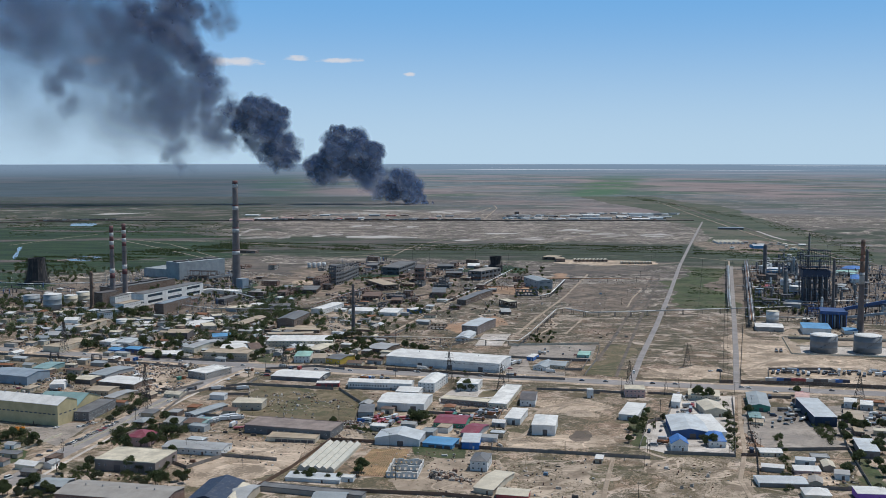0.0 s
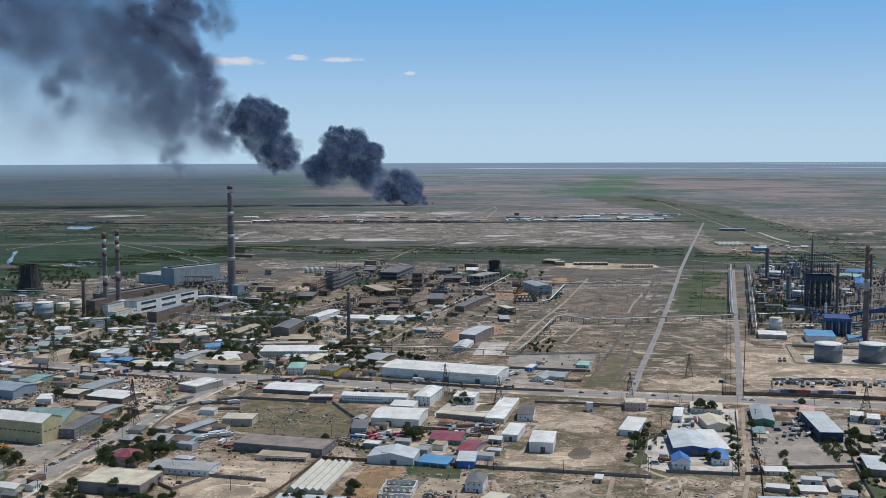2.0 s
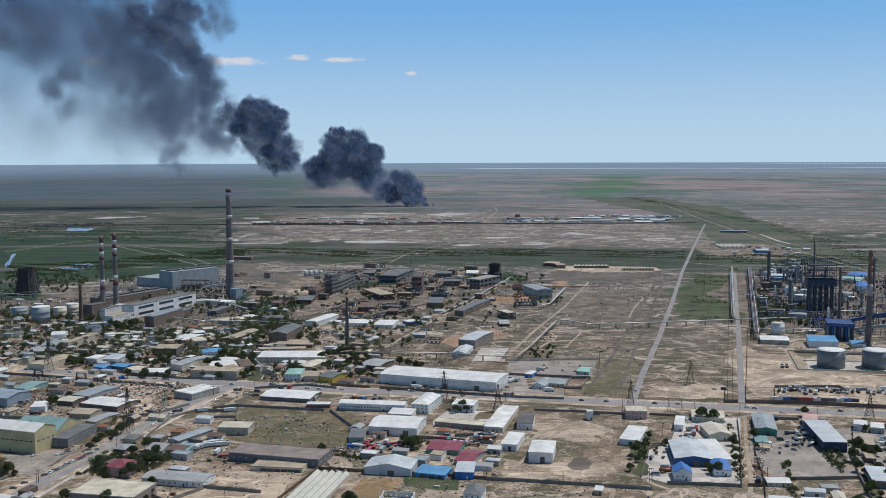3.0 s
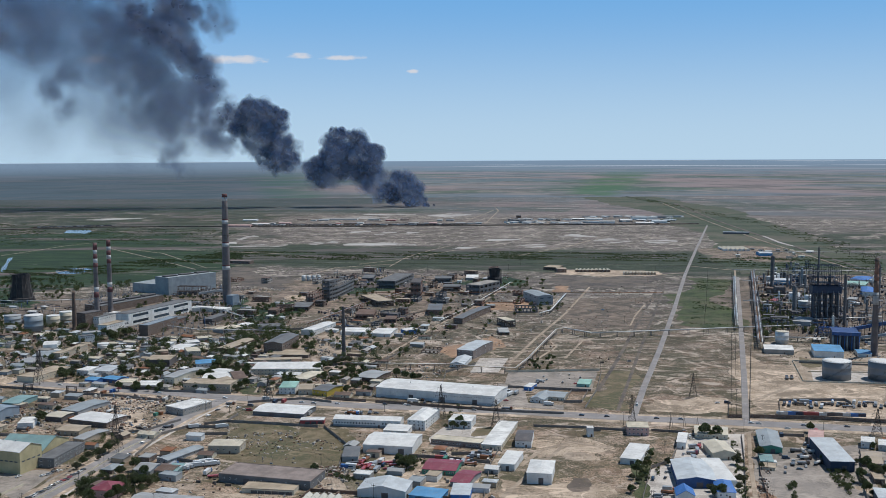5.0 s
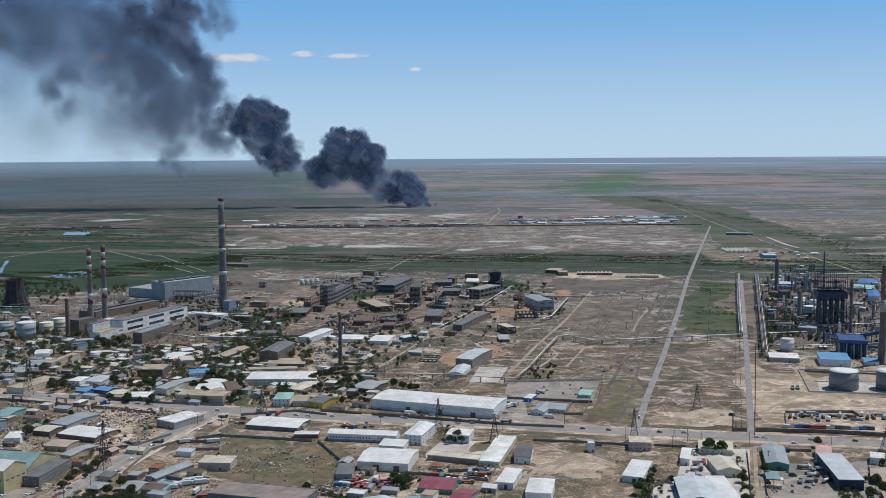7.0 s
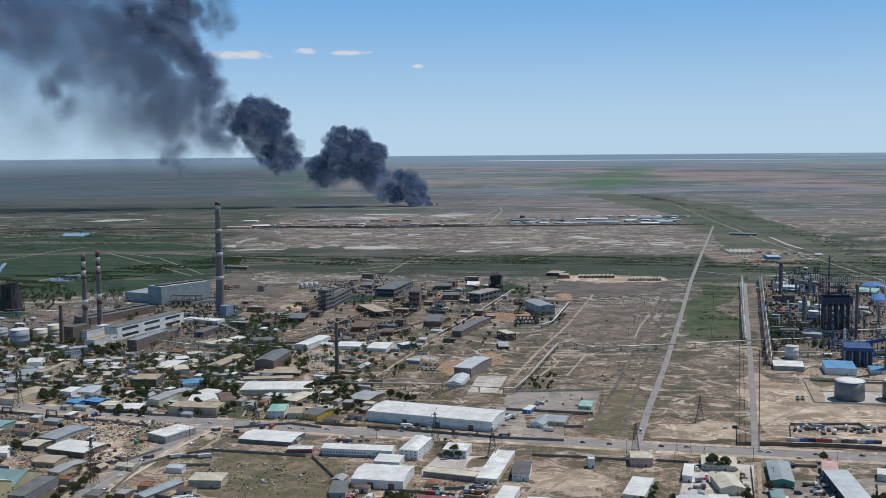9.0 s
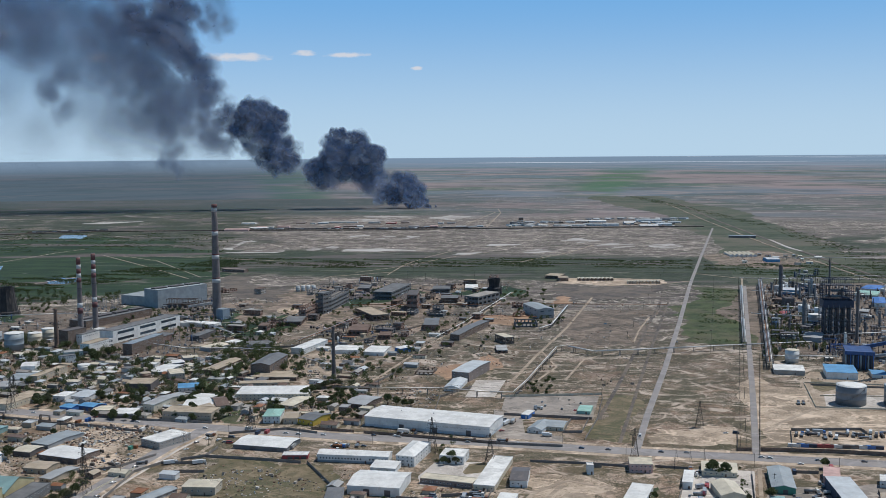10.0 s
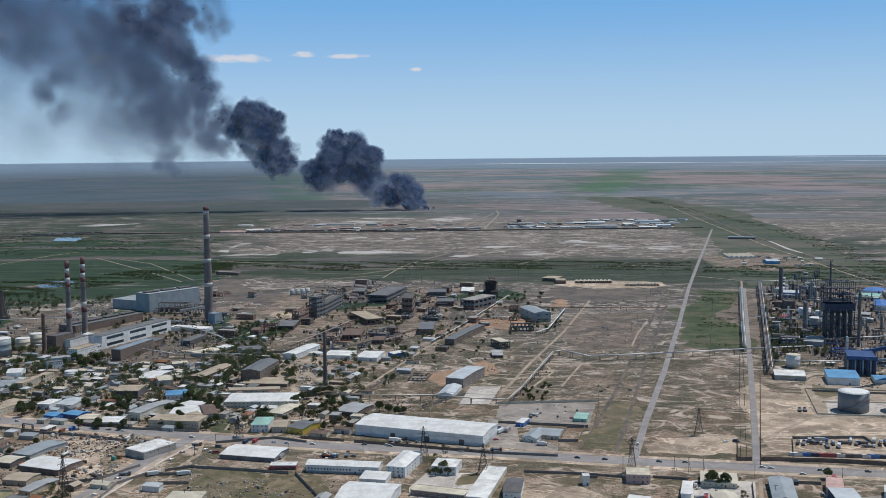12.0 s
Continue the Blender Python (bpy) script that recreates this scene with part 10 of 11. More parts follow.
truck(261.6, 734.7, 0, "brown", "dark", 8.0)
truck(279.0, 735.5, 0, "brown", "dark", 8.0, True)
truck(242.4, 889.7, 70, "dark", "slate", 8.0, True)
truck(246.8, 889.7, 70, "blue", "slate", 10.0)
truck(253.3, 896.9, 80, "white", "grey", 8.0)
truck(255.7, 889.5, -10, "white", "dark", 10.0, True)
truck(262.3, 896.8, -10, "blue", "grey", 10.0)
truck(262.4, 882.3, 80, "dark", "slate", 10.0)
truck(269.0, 889.4, 80, "white", "grey", 8.0, True)
truck(271.2, 882.2, 70, "grey", "white", 8.0)
truck(277.8, 889.3, -10, "dark", "dark", 10.0, True)
truck(284.6, 896.5, 70, "blue", "white", 10.0, True)
truck(286.7, 889.1, 70, "white", "slate", 8.0)
truck(291.1, 889.1, -10, "dark", "dark", 8.0, True)
truck(293.1, 881.9, -10, "white", "dark", 10.0)
truck(302.3, 896.2, 70, "grey", "white", 8.0)
truck(304.3, 888.9, 70, "white", "dark", 10.0, True)
truck(308.7, 888.9, 80, "blue", "dark", 10.0, True)
truck(315.7, 896.1, -10, "grey", "dark", 10.0)
truck(317.5, 888.8, 70, "blue", "grey", 10.0)
truck(319.3, 881.6, 70, "grey", "slate", 8.0)
truck(326.3, 888.6, 80, "grey", "grey", 8.0)
truck(333.4, 895.8, -10, "grey", "white", 8.0)
truck(332.4, 881.4, -10, "dark", "white", 8.0)
truck(339.5, 888.5, 80, "blue", "slate", 8.0)
container(232.2, 859.3, -10, "white", 0, 9.0)
container(238.2, 858.8, -10, "blue", 0, 9.0)
container(244.3, 858.3, -10, "navy", 0, 9.0)
container(250.4, 857.8, -10, "red", 0, 9.0)
container(256.4, 857.3, -10, "red", 0, 9.0)
container(262.5, 856.8, -10, "white", 0, 9.0)
container(268.5, 856.3, -10, "dark", 0, 9.0)
container(274.5, 855.8, -10, "slate", 0, 9.0)
container(280.5, 855.3, -10, "white", 0, 9.0)
container(286.5, 854.8, -10, "blue", 0, 9.0)
container(292.5, 854.3, -10, "navy", 0, 9.0)
container(-349.3, 915.8, 80, "rust")
container(-343.2, 921.5, 80, "blue")
container(-285.9, 892.8, 80, "white")
container(161.3, 643.4, 80, "navy")
container(242.7, 805.5, 80, "red")
container(-276.3, 840.8, 80, "green")
container(-275.0, 843.1, -10, "rust")
container(-331.3, 838.3, 80, "blue")
container(189.6, 723.4, 80, "white")
container(213.7, 794.5, 80, "navy")
container(-39.1, 729.4, -10, "red")
container(-34.8, 726.3, 80, "green")
container(-7.6, 730.8, -10, "rust")
container(-101.7, 707.0, -10, "blue")
container(-198.2, 896.7, -10, "white")
container(-188.0, 884.8, 80, "navy")
container(-180.8, 887.5, 80, "red")
container(131.3, 720.8, -10, "green")
container(122.5, 712.5, 80, "rust")
parked([(-97.9, 726.8), (-66.0, 723.2), (-60.3, 701.1), (-96.7, 699.4)], 16, 1)
parked([(-37.0, 729.5), (-3.4, 736.1), (-3.5, 713.1), (-36.3, 711.6)], 12, 2)
parked([(138.1, 800.8), (161.1, 792.1), (148.2, 729.6), (127.4, 728.7)], 14, 3)
parked([(105.0, 703.9), (121.6, 712.4), (109.1, 647.5), (93.4, 653.4)], 10, 4)
parked([(196.6, 766.0), (238.4, 776.9), (220.0, 716.9), (183.4, 699.9)], 14, 5)
parked([(257.8, 751.3), (285.5, 744.1), (270.2, 703.8), (247.1, 702.8)], 10, 6)
parked([(-357.2, 915.5), (-294.9, 905.2), (-270.0, 823.5), (-322.5, 821.1)], 14, 7)
parked([(-246.6, 882.1), (-162.3, 869.0), (-133.8, 812.7), (-147.9, 812.0)], 12, 8)
parked([(-133.8, 812.7), (-110.2, 852.8), (-70.7, 850.1), (-120.5, 856.9)], 12, 9)
parked([(-243.7, 737.2), (-188.4, 706.3), (-182.9, 683.3), (-229.5, 704.5)], 10, 10)
parked([(-444.5, 861.0), (-360.7, 819.3), (-344.0, 779.0), (-403.2, 776.3)], 12, 11)
parked([(-430.4, 1032.1), (-346.9, 1035.9), (-322.5, 958.8), (-400.0, 955.3)], 12, 12)
parked([(32.9, 1004.7), (90.2, 1010.4), (79.7, 957.1), (31.1, 960.5)], 10, 13)
parked([(3.7, 945.3), (24.7, 932.8), (22.9, 882.2), (5.3, 881.4)], 6, 14)
parked([(-46.4, 751.4), (-3.3, 748.1), (-3.4, 731.0), (-41.2, 729.3)], 10, 15)
parked([(-346.9, 1035.9), (-293.2, 1038.3), (-261.8, 919.8), (-293.6, 918.4)], 8, 16)
parked([(-93.8, 889.0), (-59.5, 915.8), (-48.0, 891.1), (-82.6, 877.4)], 8, 17)
parked([(-368.6, 999.3), (-321.8, 1026.0), (-298.6, 954.0), (-350.9, 952.5)], 14, 18)
outbuildings([(-632.7, 1246.7), (-458.6, 1230.4), (-377.2, 1001.8), (-502.8, 980.5)], 26, 1, -12)
outbuildings([(-442.6, 1185.6), (-272.3, 1193.3), (-237.0, 1001.8), (-361.2, 957.0)], 30, 2, -15)
outbuildings([(-488.5, 951.3), (-373.1, 914.8), (-312.2, 780.4), (-412.8, 795.9)], 14, 3, -12)
outbuildings([(-412.5, 1032.9), (-329.0, 1036.7), (-293.6, 918.4), (-367.8, 915.0)], 12, 4, -14)
outbuildings([(-308.5, 1072.4), (-197.7, 1077.4), (-171.6, 923.9), (-267.1, 919.6)], 14, 5, -12)
outbuildings([(-197.7, 1077.4), (-109.8, 1063.7), (-105.3, 900.9), (-148.4, 911.8)], 12, 6, -14)
outbuildings([(-312.2, 780.4), (-207.6, 785.1), (-183.9, 640.9), (-252.4, 651.3)], 12, 7, -12)
outbuildings([(-333.8, 634.1), (-311.3, 635.1), (-246.1, 566.6), (-285.2, 534.5)], 8, 8, -12)
outbuildings([(-204.4, 1291.1), (-67.2, 1350.3), (-74.5, 1083.0), (-167.9, 1043.9)], 14, 9, -14)
outbuildings([(-308.2, 1727.7), (25.8, 1838.1), (15.2, 1276.0), (-229.5, 1264.9)], 14, 10, -16)
outbuildings([(262.6, 778.0), (299.1, 779.6), (248.7, 647.4), (232.1, 659.7)], 10, 11, -12)
outbuildings([(165.3, 631.1), (217.2, 627.3), (196.4, 576.2), (150.8, 576.2)], 6, 12, -12)
outbuildings([(392.8, 1558.9), (488.1, 1563.2), (344.2, 1101.9), (279.5, 1099.0)], 4, 13, -12)
outbuildings([(-743.0, 1472.8), (-590.2, 1414.6), (-508.1, 1228.2), (-621.2, 1223.1)], 12, 15, -14)
outbuildings([(-112.1, 789.4), (5.5, 757.3), (-0.3, 649.2), (-88.0, 658.8)], 10, 16, -12)
outbuildings([(-413.0, 1522.5), (-291.7, 1528.0), (-263.1, 1288.4), (-351.1, 1284.4)], 8, 17, -10)
outbuildings([(-625.7, 1232.4), (-406.2, 1223.4), (-346.9, 1035.9), (-516.4, 1008.3)], 14, 21, -13)
outbuildings([(-394.9, 1187.7), (-207.2, 1133.6), (-192.3, 979.4), (-331.8, 988.2)], 12, 22, -14)
outbuildings([(472.5, 2344.9), (720.7, 2343.7), (645.5, 2102.2), (456.5, 2102.0)], 12, 18, -12)
outbuildings([(414.7, 3485.5), (590.9, 3420.0), (548.0, 3079.0), (366.5, 3083.2)], 16, 19, -12)
outbuildings([(44.5, 3378.9), (273.3, 3261.7), (258.4, 3085.7), (40.7, 3090.7)], 10, 20, -12)
lean_tos([(-632.7, 1246.7), (-458.6, 1230.4), (-377.2, 1001.8), (-502.8, 980.5)], 22, 1, -12)
lean_tos([(-442.6, 1185.6), (-272.3, 1193.3), (-180.0, 940.0), (-361.2, 957.0)], 34, 2, -14)
lean_tos([(-204.4, 1200.0), (-100.0, 1180.0), (-105.3, 920.0), (-160.0, 920.0)], 12, 3, -13)
ruins([(-335.5, 1698.8), (-224.1, 1901.6), (-185.4, 1737.2), (-252.2, 1378.8)], 10, 1)
ruins([(-233.7, 1815.3), (4.3, 1902.9), (3.6, 1601.4), (-154.8, 1455.1)], 12, 2)
ruins([(-237.1, 1379.0), (-100.6, 1600.1), (-56.6, 1382.3), (-155.2, 1215.0)], 10, 3)
ruins([(-71.6, 1382.1), (46.9, 1602.0), (40.5, 1384.1), (-49.7, 1217.3)], 5, 4)
ruins([(-453.4, 1734.5), (-347.7, 1735.6), (-252.2, 1378.8), (-311.6, 1310.2)], 8, 5)
pole_line([(188.9, 848.5), (238.3, 1062.3), (296.7, 1313.7), (409.9, 1806.5)], 49, 11.0)
pole_line([(193.3, 848.7), (242.5, 1062.5), (278.3, 1218.2)], 49, 11.0)
pole_line([(-284.0, 615.7), (-273.3, 676.2), (-259.8, 775.0), (-239.8, 856.2)], 56, 9.0)
pole_line([(-468.6, 910.4), (-353.0, 889.7), (-219.0, 852.5)], 63, 9.0)
pole_line([(-209.3, 876.5), (-91.0, 858.3), (7.1, 844.7), (100.3, 823.3), (189.1, 807.0), (302.6, 789.1)], 70, 10.0)
pole_line([(-42.4, 879.2), (56.7, 864.9), (109.6, 858.3)], 84, 9.0)
pole_line([(136.1, 820.7), (145.6, 817.1), (155.0, 813.4)], 17, 11.0, strut=True)
pole_line([(-273.1, 581.8), (-286.4, 623.2)], 42, 9, strut=True)
pole_line([(-108.3, 1046.6), (10.3, 1013.0), (102.3, 1017.2)], 70, 9.0)
pole_line([(-194.3, 748.3), (-118.6, 709.5), (-75.2, 645.8), (-65.0, 574.8)], 63, 9.0)
pole_line([(93.6, 640.4), (107.8, 696.5), (131.7, 800.5)], 49, 9.0)
pole_line([(-4.1, 636.0), (39.5, 631.6), (92.8, 625.3), (143.1, 627.6)], 63, 9.0)
pole_line([(143.7, 573.8), (166.8, 643.7), (192.2, 765.8)], 56, 9.0)
pole_line([(74.6, 548.8), (85.9, 603.7), (95.1, 640.4)], 42, 9.0)
pole_line([(-266.5, 702.8), (-206.3, 626.8), (-160.8, 592.6)], 56, 9.0)
pole_line([(-558.5, 1180.3), (-419.3, 1067.4), (-340.4, 1190.2)], 70, 9.0)
pole_line([(-313.2, 1191.4), (-144.1, 1045.0), (-47.4, 1016.7)], 70, 9.0)
pole_line([(162.4, 1307.6), (251.8, 1708.9), (352.4, 2142.8)], 84, 9.0)
pole_line([(242.2, 1216.5), (300.8, 1486.7), (368.8, 1804.7)], 84, 11.0)
pole_line([(-274.4, 1528.8), (-155.6, 1781.0), (26.8, 1889.7)], 84, 11.0)
pole_line([(-153.1, 1881.6), (-153.1, 2119.9)], 98, 16.0)
pole_line([(-275.9, 1775.5), (-120.1, 1862.1), (49.6, 1945.2)], 98, 14.0)

# ---- trains, thickets, weeds, rubble, heaps ----
bushes([(-269.2, 639.7), (-265.1, 643.9), (-263.4, 676.7), (-254.9, 731.5), (-254.3, 723.0), (-260.6, 658.0)], 60, 2.2, 1)
bushes([(-271.0, 664.6), (-266.9, 698.0), (-250.7, 683.3), (-233.6, 659.2), (-238.2, 638.4), (-254.6, 631.1)], 40, 3.0, 2)
bushes([(-250.0, 672.9), (-241.9, 703.9), (-220.0, 686.2), (-220.1, 659.8), (-229.2, 645.5)], 55, 3.2, 3)
bushes([(-299.3, 740.0), (-297.4, 771.4), (-287.2, 781.5), (-276.4, 759.1), (-282.7, 718.4)], 34, 3.4, 4)
bushes([(-265.4, 567.9), (-263.3, 587.9), (-246.8, 581.9), (-241.0, 566.9), (-251.0, 553.9)], 26, 2.6, 5)
bushes([(-233.5, 583.6), (-209.5, 590.4), (-197.5, 563.5), (-211.6, 555.7), (-231.0, 567.3)], 46, 2.8, 6)
bushes([(-269.6, 543.0), (-255.1, 547.6), (-244.6, 534.4), (-265.2, 533.5)], 24, 2.6, 7)
bushes([(-347.0, 661.2), (-339.5, 679.2), (-320.5, 655.3), (-317.6, 632.2), (-330.7, 627.6)], 36, 3.4, 8)
bushes([(187.3, 685.4), (193.1, 685.6), (165.4, 564.7), (159.1, 559.4)], 50, 2.2, 9)
bushes([(173.6, 802.4), (179.9, 806.6), (169.1, 722.5), (153.9, 643.1), (147.0, 635.2), (157.5, 698.7)], 46, 2.4, 10)
bushes([(225.0, 733.1), (236.0, 741.9), (230.2, 687.3), (217.1, 659.0), (218.9, 694.1)], 40, 2.6, 11)
bushes([(99.5, 735.7), (111.9, 748.1), (107.8, 696.5), (92.6, 673.9)], 30, 2.2, 12)
bushes([(-65.5, 716.7), (-51.7, 728.8), (-46.4, 708.0), (-62.0, 696.4)], 16, 2.8, 13)
bushes([(-112.9, 698.7), (-74.0, 673.5), (-75.2, 664.9), (-113.6, 689.5)], 24, 2.2, 14)
bushes([(-40.0, 812.8), (-35.6, 904.1), (-27.8, 904.4), (-28.3, 809.2)], 14, 2.6, 15)
bushes([(-164.2, 980.6), (-120.2, 1046.1), (-103.9, 998.5), (-103.9, 940.5), (-150.4, 924.8)], 70, 2.6, 16)
bushes([(-334.7, 997.4), (-311.1, 1037.5), (-286.3, 1012.3), (-289.2, 940.4), (-312.6, 944.9)], 50, 2.8, 17)
bushes([(-423.5, 999.7), (-415.5, 1032.8), (-388.8, 985.7), (-394.5, 955.5)], 30, 3.0, 18)
bushes([(-224.8, 972.0), (-179.9, 1043.4), (-168.0, 1005.0), (-203.4, 922.4)], 50, 2.6, 19)
train((-745.1, 3037.3), (-396.0, 3029.8), 30, 5, 2.5)
train((-384.4, 3030.7), (-68.5, 3064.0), 26, 6, 2.5)
train((-1342.9, 2947.3), (-1139.5, 3021.2), 20, 7, 2.5)
thicket([(-621.0, 2269.6), (-312.7, 2230.6), (29.4, 2242.3), (406.4, 2192.8), (377.5, 2038.6), (27.3, 2079.9), (-288.2, 2058.0), (-574.3, 2101.0)], 3400, 1.9, 1, 90.0)
thicket([(-924.9, 1897.6), (-775.5, 1955.0), (-650.6, 2158.3), (-544.9, 2218.6), (-510.1, 2079.1), (-609.4, 1917.8), (-741.4, 1770.7), (-824.0, 1693.6)], 2200, 2.2, 2, 0)
thicket([(422.9, 2157.8), (767.7, 2080.9), (671.1, 1822.4), (387.4, 1979.1)], 1400, 1.9, 3, 90.0)
thicket([(-1584.5, 3231.1), (-1025.1, 2997.1), (-720.7, 2861.2), (-617.0, 2350.4), (-997.0, 2470.6), (-1150.2, 2353.1)], 1500, 1.9, 4, 0)
thicket([(616.3, 5286.4), (778.8, 3050.3), (702.7, 1906.9), (818.2, 2216.0), (827.8, 2937.8), (718.8, 4826.6)], 1500, 1.9, 5, 0)
thicket([(338.8, 1747.9), (392.0, 1732.6), (292.0, 1283.6), (240.3, 1296.0)], 420, 1.2, 6, 0)
weeds([(-221.7, 843.3), (-105.2, 809.8), (-101.2, 702.3), (-191.2, 717.6)], 2600, 1)
weeds([(-4.1, 636.0), (146.6, 627.8), (124.5, 534.4), (-5.0, 528.6)], 3000, 2)
weeds([(-2.7, 814.5), (116.1, 819.8), (91.4, 640.3), (-4.1, 642.4)], 2600, 3)
weeds([(106.9, 1546.0), (366.8, 1557.8), (197.3, 862.2), (77.1, 872.8)], 5200, 4)
weeds([(-239.7, 1530.3), (112.4, 1620.7), (40.9, 1053.4), (-134.2, 1012.8)], 4200, 5)
weeds([(-495.6, 965.7), (-235.2, 921.0), (-243.9, 638.2), (-294.7, 554.0)], 2200, 6)
weeds([(-327.3, 820.9), (-193.8, 805.8), (-107.0, 631.3), (-147.7, 538.8), (-265.2, 533.5)], 2600, 7)
weeds([(166.1, 641.1), (223.8, 646.3), (214.4, 557.1), (210.7, 547.5), (142.4, 544.4)], 900, 8)
weeds([(-122.9, 875.6), (106.7, 836.2), (103.1, 809.1), (-119.4, 847.9)], 700, 9)
weeds([(264.1, 1098.3), (321.2, 1066.1), (363.1, 948.1), (343.6, 896.7), (210.6, 867.3)], 900, 10)
weeds([(-109.9, 809.6), (6.2, 794.8), (-4.8, 545.3), (-81.1, 541.8)], 1500, 11)
weeds([(-644.6, 1271.1), (-212.2, 1343.7), (-171.6, 923.9), (-495.6, 965.7)], 2600, 12)
rubble([(-275.9, 1775.5), (25.8, 1838.1), (12.4, 1124.0), (-167.9, 1043.9)], 2600, 1)
rubble([(-424.6, 1678.3), (-286.9, 1602.7), (-197.7, 1077.4), (-299.5, 1192.0)], 900, 2)
rubble([(-632.7, 1246.7), (-287.1, 1262.3), (-171.6, 923.9), (-495.6, 965.7)], 2600, 3)
rubble([(-362.5, 915.2), (-289.7, 905.4), (-253.1, 783.1), (-312.2, 780.4)], 450, 4)
rubble([(-207.7, 805.2), (-112.1, 789.4), (-102.1, 710.2), (-188.2, 722.7)], 220, 5)
rubble([(-122.7, 709.3), (-93.9, 710.6), (-91.0, 651.8), (-109.9, 650.9)], 500, 6)
rubble([(456.0, 1808.6), (676.6, 1772.2), (409.5, 1070.1), (279.5, 1099.0)], 2600, 7)
rubble([(-4.2, 629.6), (145.8, 624.1), (124.5, 534.4), (-5.0, 528.6)], 200, 8)
rubble([(166.1, 641.1), (222.9, 643.7), (205.9, 566.5), (150.2, 574.1)], 160, 9)
rubble([(-114.6, 809.4), (5.7, 766.4), (-4.8, 545.3), (-81.1, 541.8)], 350, 10)
rubble([(-468.6, 910.4), (-337.5, 890.4), (-274.4, 679.2), (-385.3, 739.7)], 500, 11)
rubble([(-298.6, 781.0), (-105.2, 734.9), (-97.0, 562.9), (-252.5, 534.1)], 350, 12)
rubble([(20.2, 1542.1), (270.9, 1709.8), (114.9, 936.8), (11.0, 1052.0)], 500, 13)
rubble([(-239.5, 1040.7), (-48.6, 1049.3), (-53.6, 903.3), (-214.0, 922.0)], 900, 14)
rubble([(-834.2, 1659.8), (-434.1, 1677.9), (-233.7, 1289.7), (-632.7, 1246.7)], 1100, 15)
rubble([(470.0, 2310.0), (625.0, 2320.0), (640.0, 2150.0), (520.0, 2060.0)], 500, 17)
rubble([(-632.7, 1246.7), (-395.0, 1240.0), (-377.2, 1001.8), (-502.8, 980.5)], 1500, 18, 0.22)
rubble([(-430.0, 1190.0), (-200.0, 1200.0), (-130.0, 930.0), (-361.2, 957.0)], 2000, 19, 0.22)
rubble([(-430.0, 930.0), (-260.0, 900.0), (-268.0, 790.0), (-400.0, 780.0)], 700, 20, 0.22)
rubble([(-42.0, 618.0), (-16.0, 610.0), (-18.0, 572.0), (-46.0, 578.0)], 260, 21, 0.12)
rubble([(179.3, 731.0), (187.6, 723.3), (163.1, 643.5), (158.3, 643.3)], 120, 16)
mound(168.4, 656.8, 8, 14, 2.2, 20, RUSTY, seed=1340)
mound(186.6, 591.6, 22, 30, 1.6, 20, SAND, seed=1445)
mound(233.1, 673.3, 12, 16, 2.5, 20, SAND, seed=1500)
mound(-465.9, 961.1, 26, 30, 6, 20, SAND, seed=48)
mound(-105.2, 672.1, 16, 34, 1.8, 20, TRACK, seed=620)
mound(57.9, 738.8, 20, 22, 1.2, 20, TRACK, seed=1025)
mound(-70.6, 728.0, 26, 16, 1.6, 20, SAND, seed=720)
mound(-179.3, 740.2, 20, 12, 1.2, 20, DRY, seed=470)
mound(-17.6, 917.7, 12, 12, 1, 20, SAND, seed=850)
mound(-291.7, 1528.0, 40, 60, 3, 20, SAND, seed=540)
mound(-360.3, 1561.2, 40, 50, 4, 20, ASH, seed=470)


# ---- smoke of the distant fire: a drifting plume of soot flakes, thick at the core and thin at its edges ----
PUFFS = []
SMOKE_Y = 4171


def puff(x, z, r, cover):
    """A billow of the plume: place across and up, radius, thickness of the soot."""
    PUFFS.append((x, z, r, cover))


puff(-277, 6, 13, 3)
puff(-304, 29, 32, 3)
puff(-327, 58, 47, 3)
puff(-362, 84, 57, 3)
puff(-385, 111, 44, 3)
puff(-435, 68, 44, 3)
puff(-409, 35, 35, 3)
puff(-464, 53, 35, 1.5)
puff(-488, 30, 25, 0.64)
puff(-481, 140, 47, 3)
puff(-498, 193, 47, 3)
puff(-478, 219, 35, 3)
puff(-503, 231, 31, 3)
puff(-466, 193, 28, 3)
puff(-528, 164, 47, 3)
puff(-485, 235, 22, 3)
puff(-544, 257, 44, 3)
puff(-569, 291, 25, 3)
puff(-550, 285, 19, 3)
puff(-620, 292, 30, 3)
puff(-637, 301, 22, 3)
puff(-650, 257, 44, 3)
puff(-597, 222, 66, 3)
puff(-668, 211, 50, 3)
puff(-692, 176, 55, 3)
puff(-634, 164, 64, 3)
puff(-728, 153, 47, 3)
puff(-754, 136, 36, 2)
puff(-693, 120, 39, 2.2)
puff(-575, 152, 55, 3)
puff(-540, 112, 44, 1.8)
puff(-499, 88, 39, 1.6)
puff(-785, 158, 28, 0.88)
puff(-646, 100, 39, 0.72)
puff(-729, 101, 35, 0.56)
puff(-529, 71, 46, 0.64)
puff(-434, 123, 32, 0.96)
puff(-819, 200, 33, 3)
puff(-861, 186, 47, 3)
puff(-904, 212, 55, 3)
puff(-856, 247, 53, 3)
puff(-903, 282, 66, 3)
puff(-950, 317, 69, 3)
puff(-878, 328, 55, 3)
puff(-852, 368, 30, 3)
puff(-936, 375, 58, 3)
puff(-1008, 364, 58, 3)
puff(-995, 410, 41, 3)
puff(-953, 409, 41, 3)
puff(-883, 386, 30, 3)
puff(-1033, 294, 53, 2.2)
puff(-987, 242, 53, 1.8)
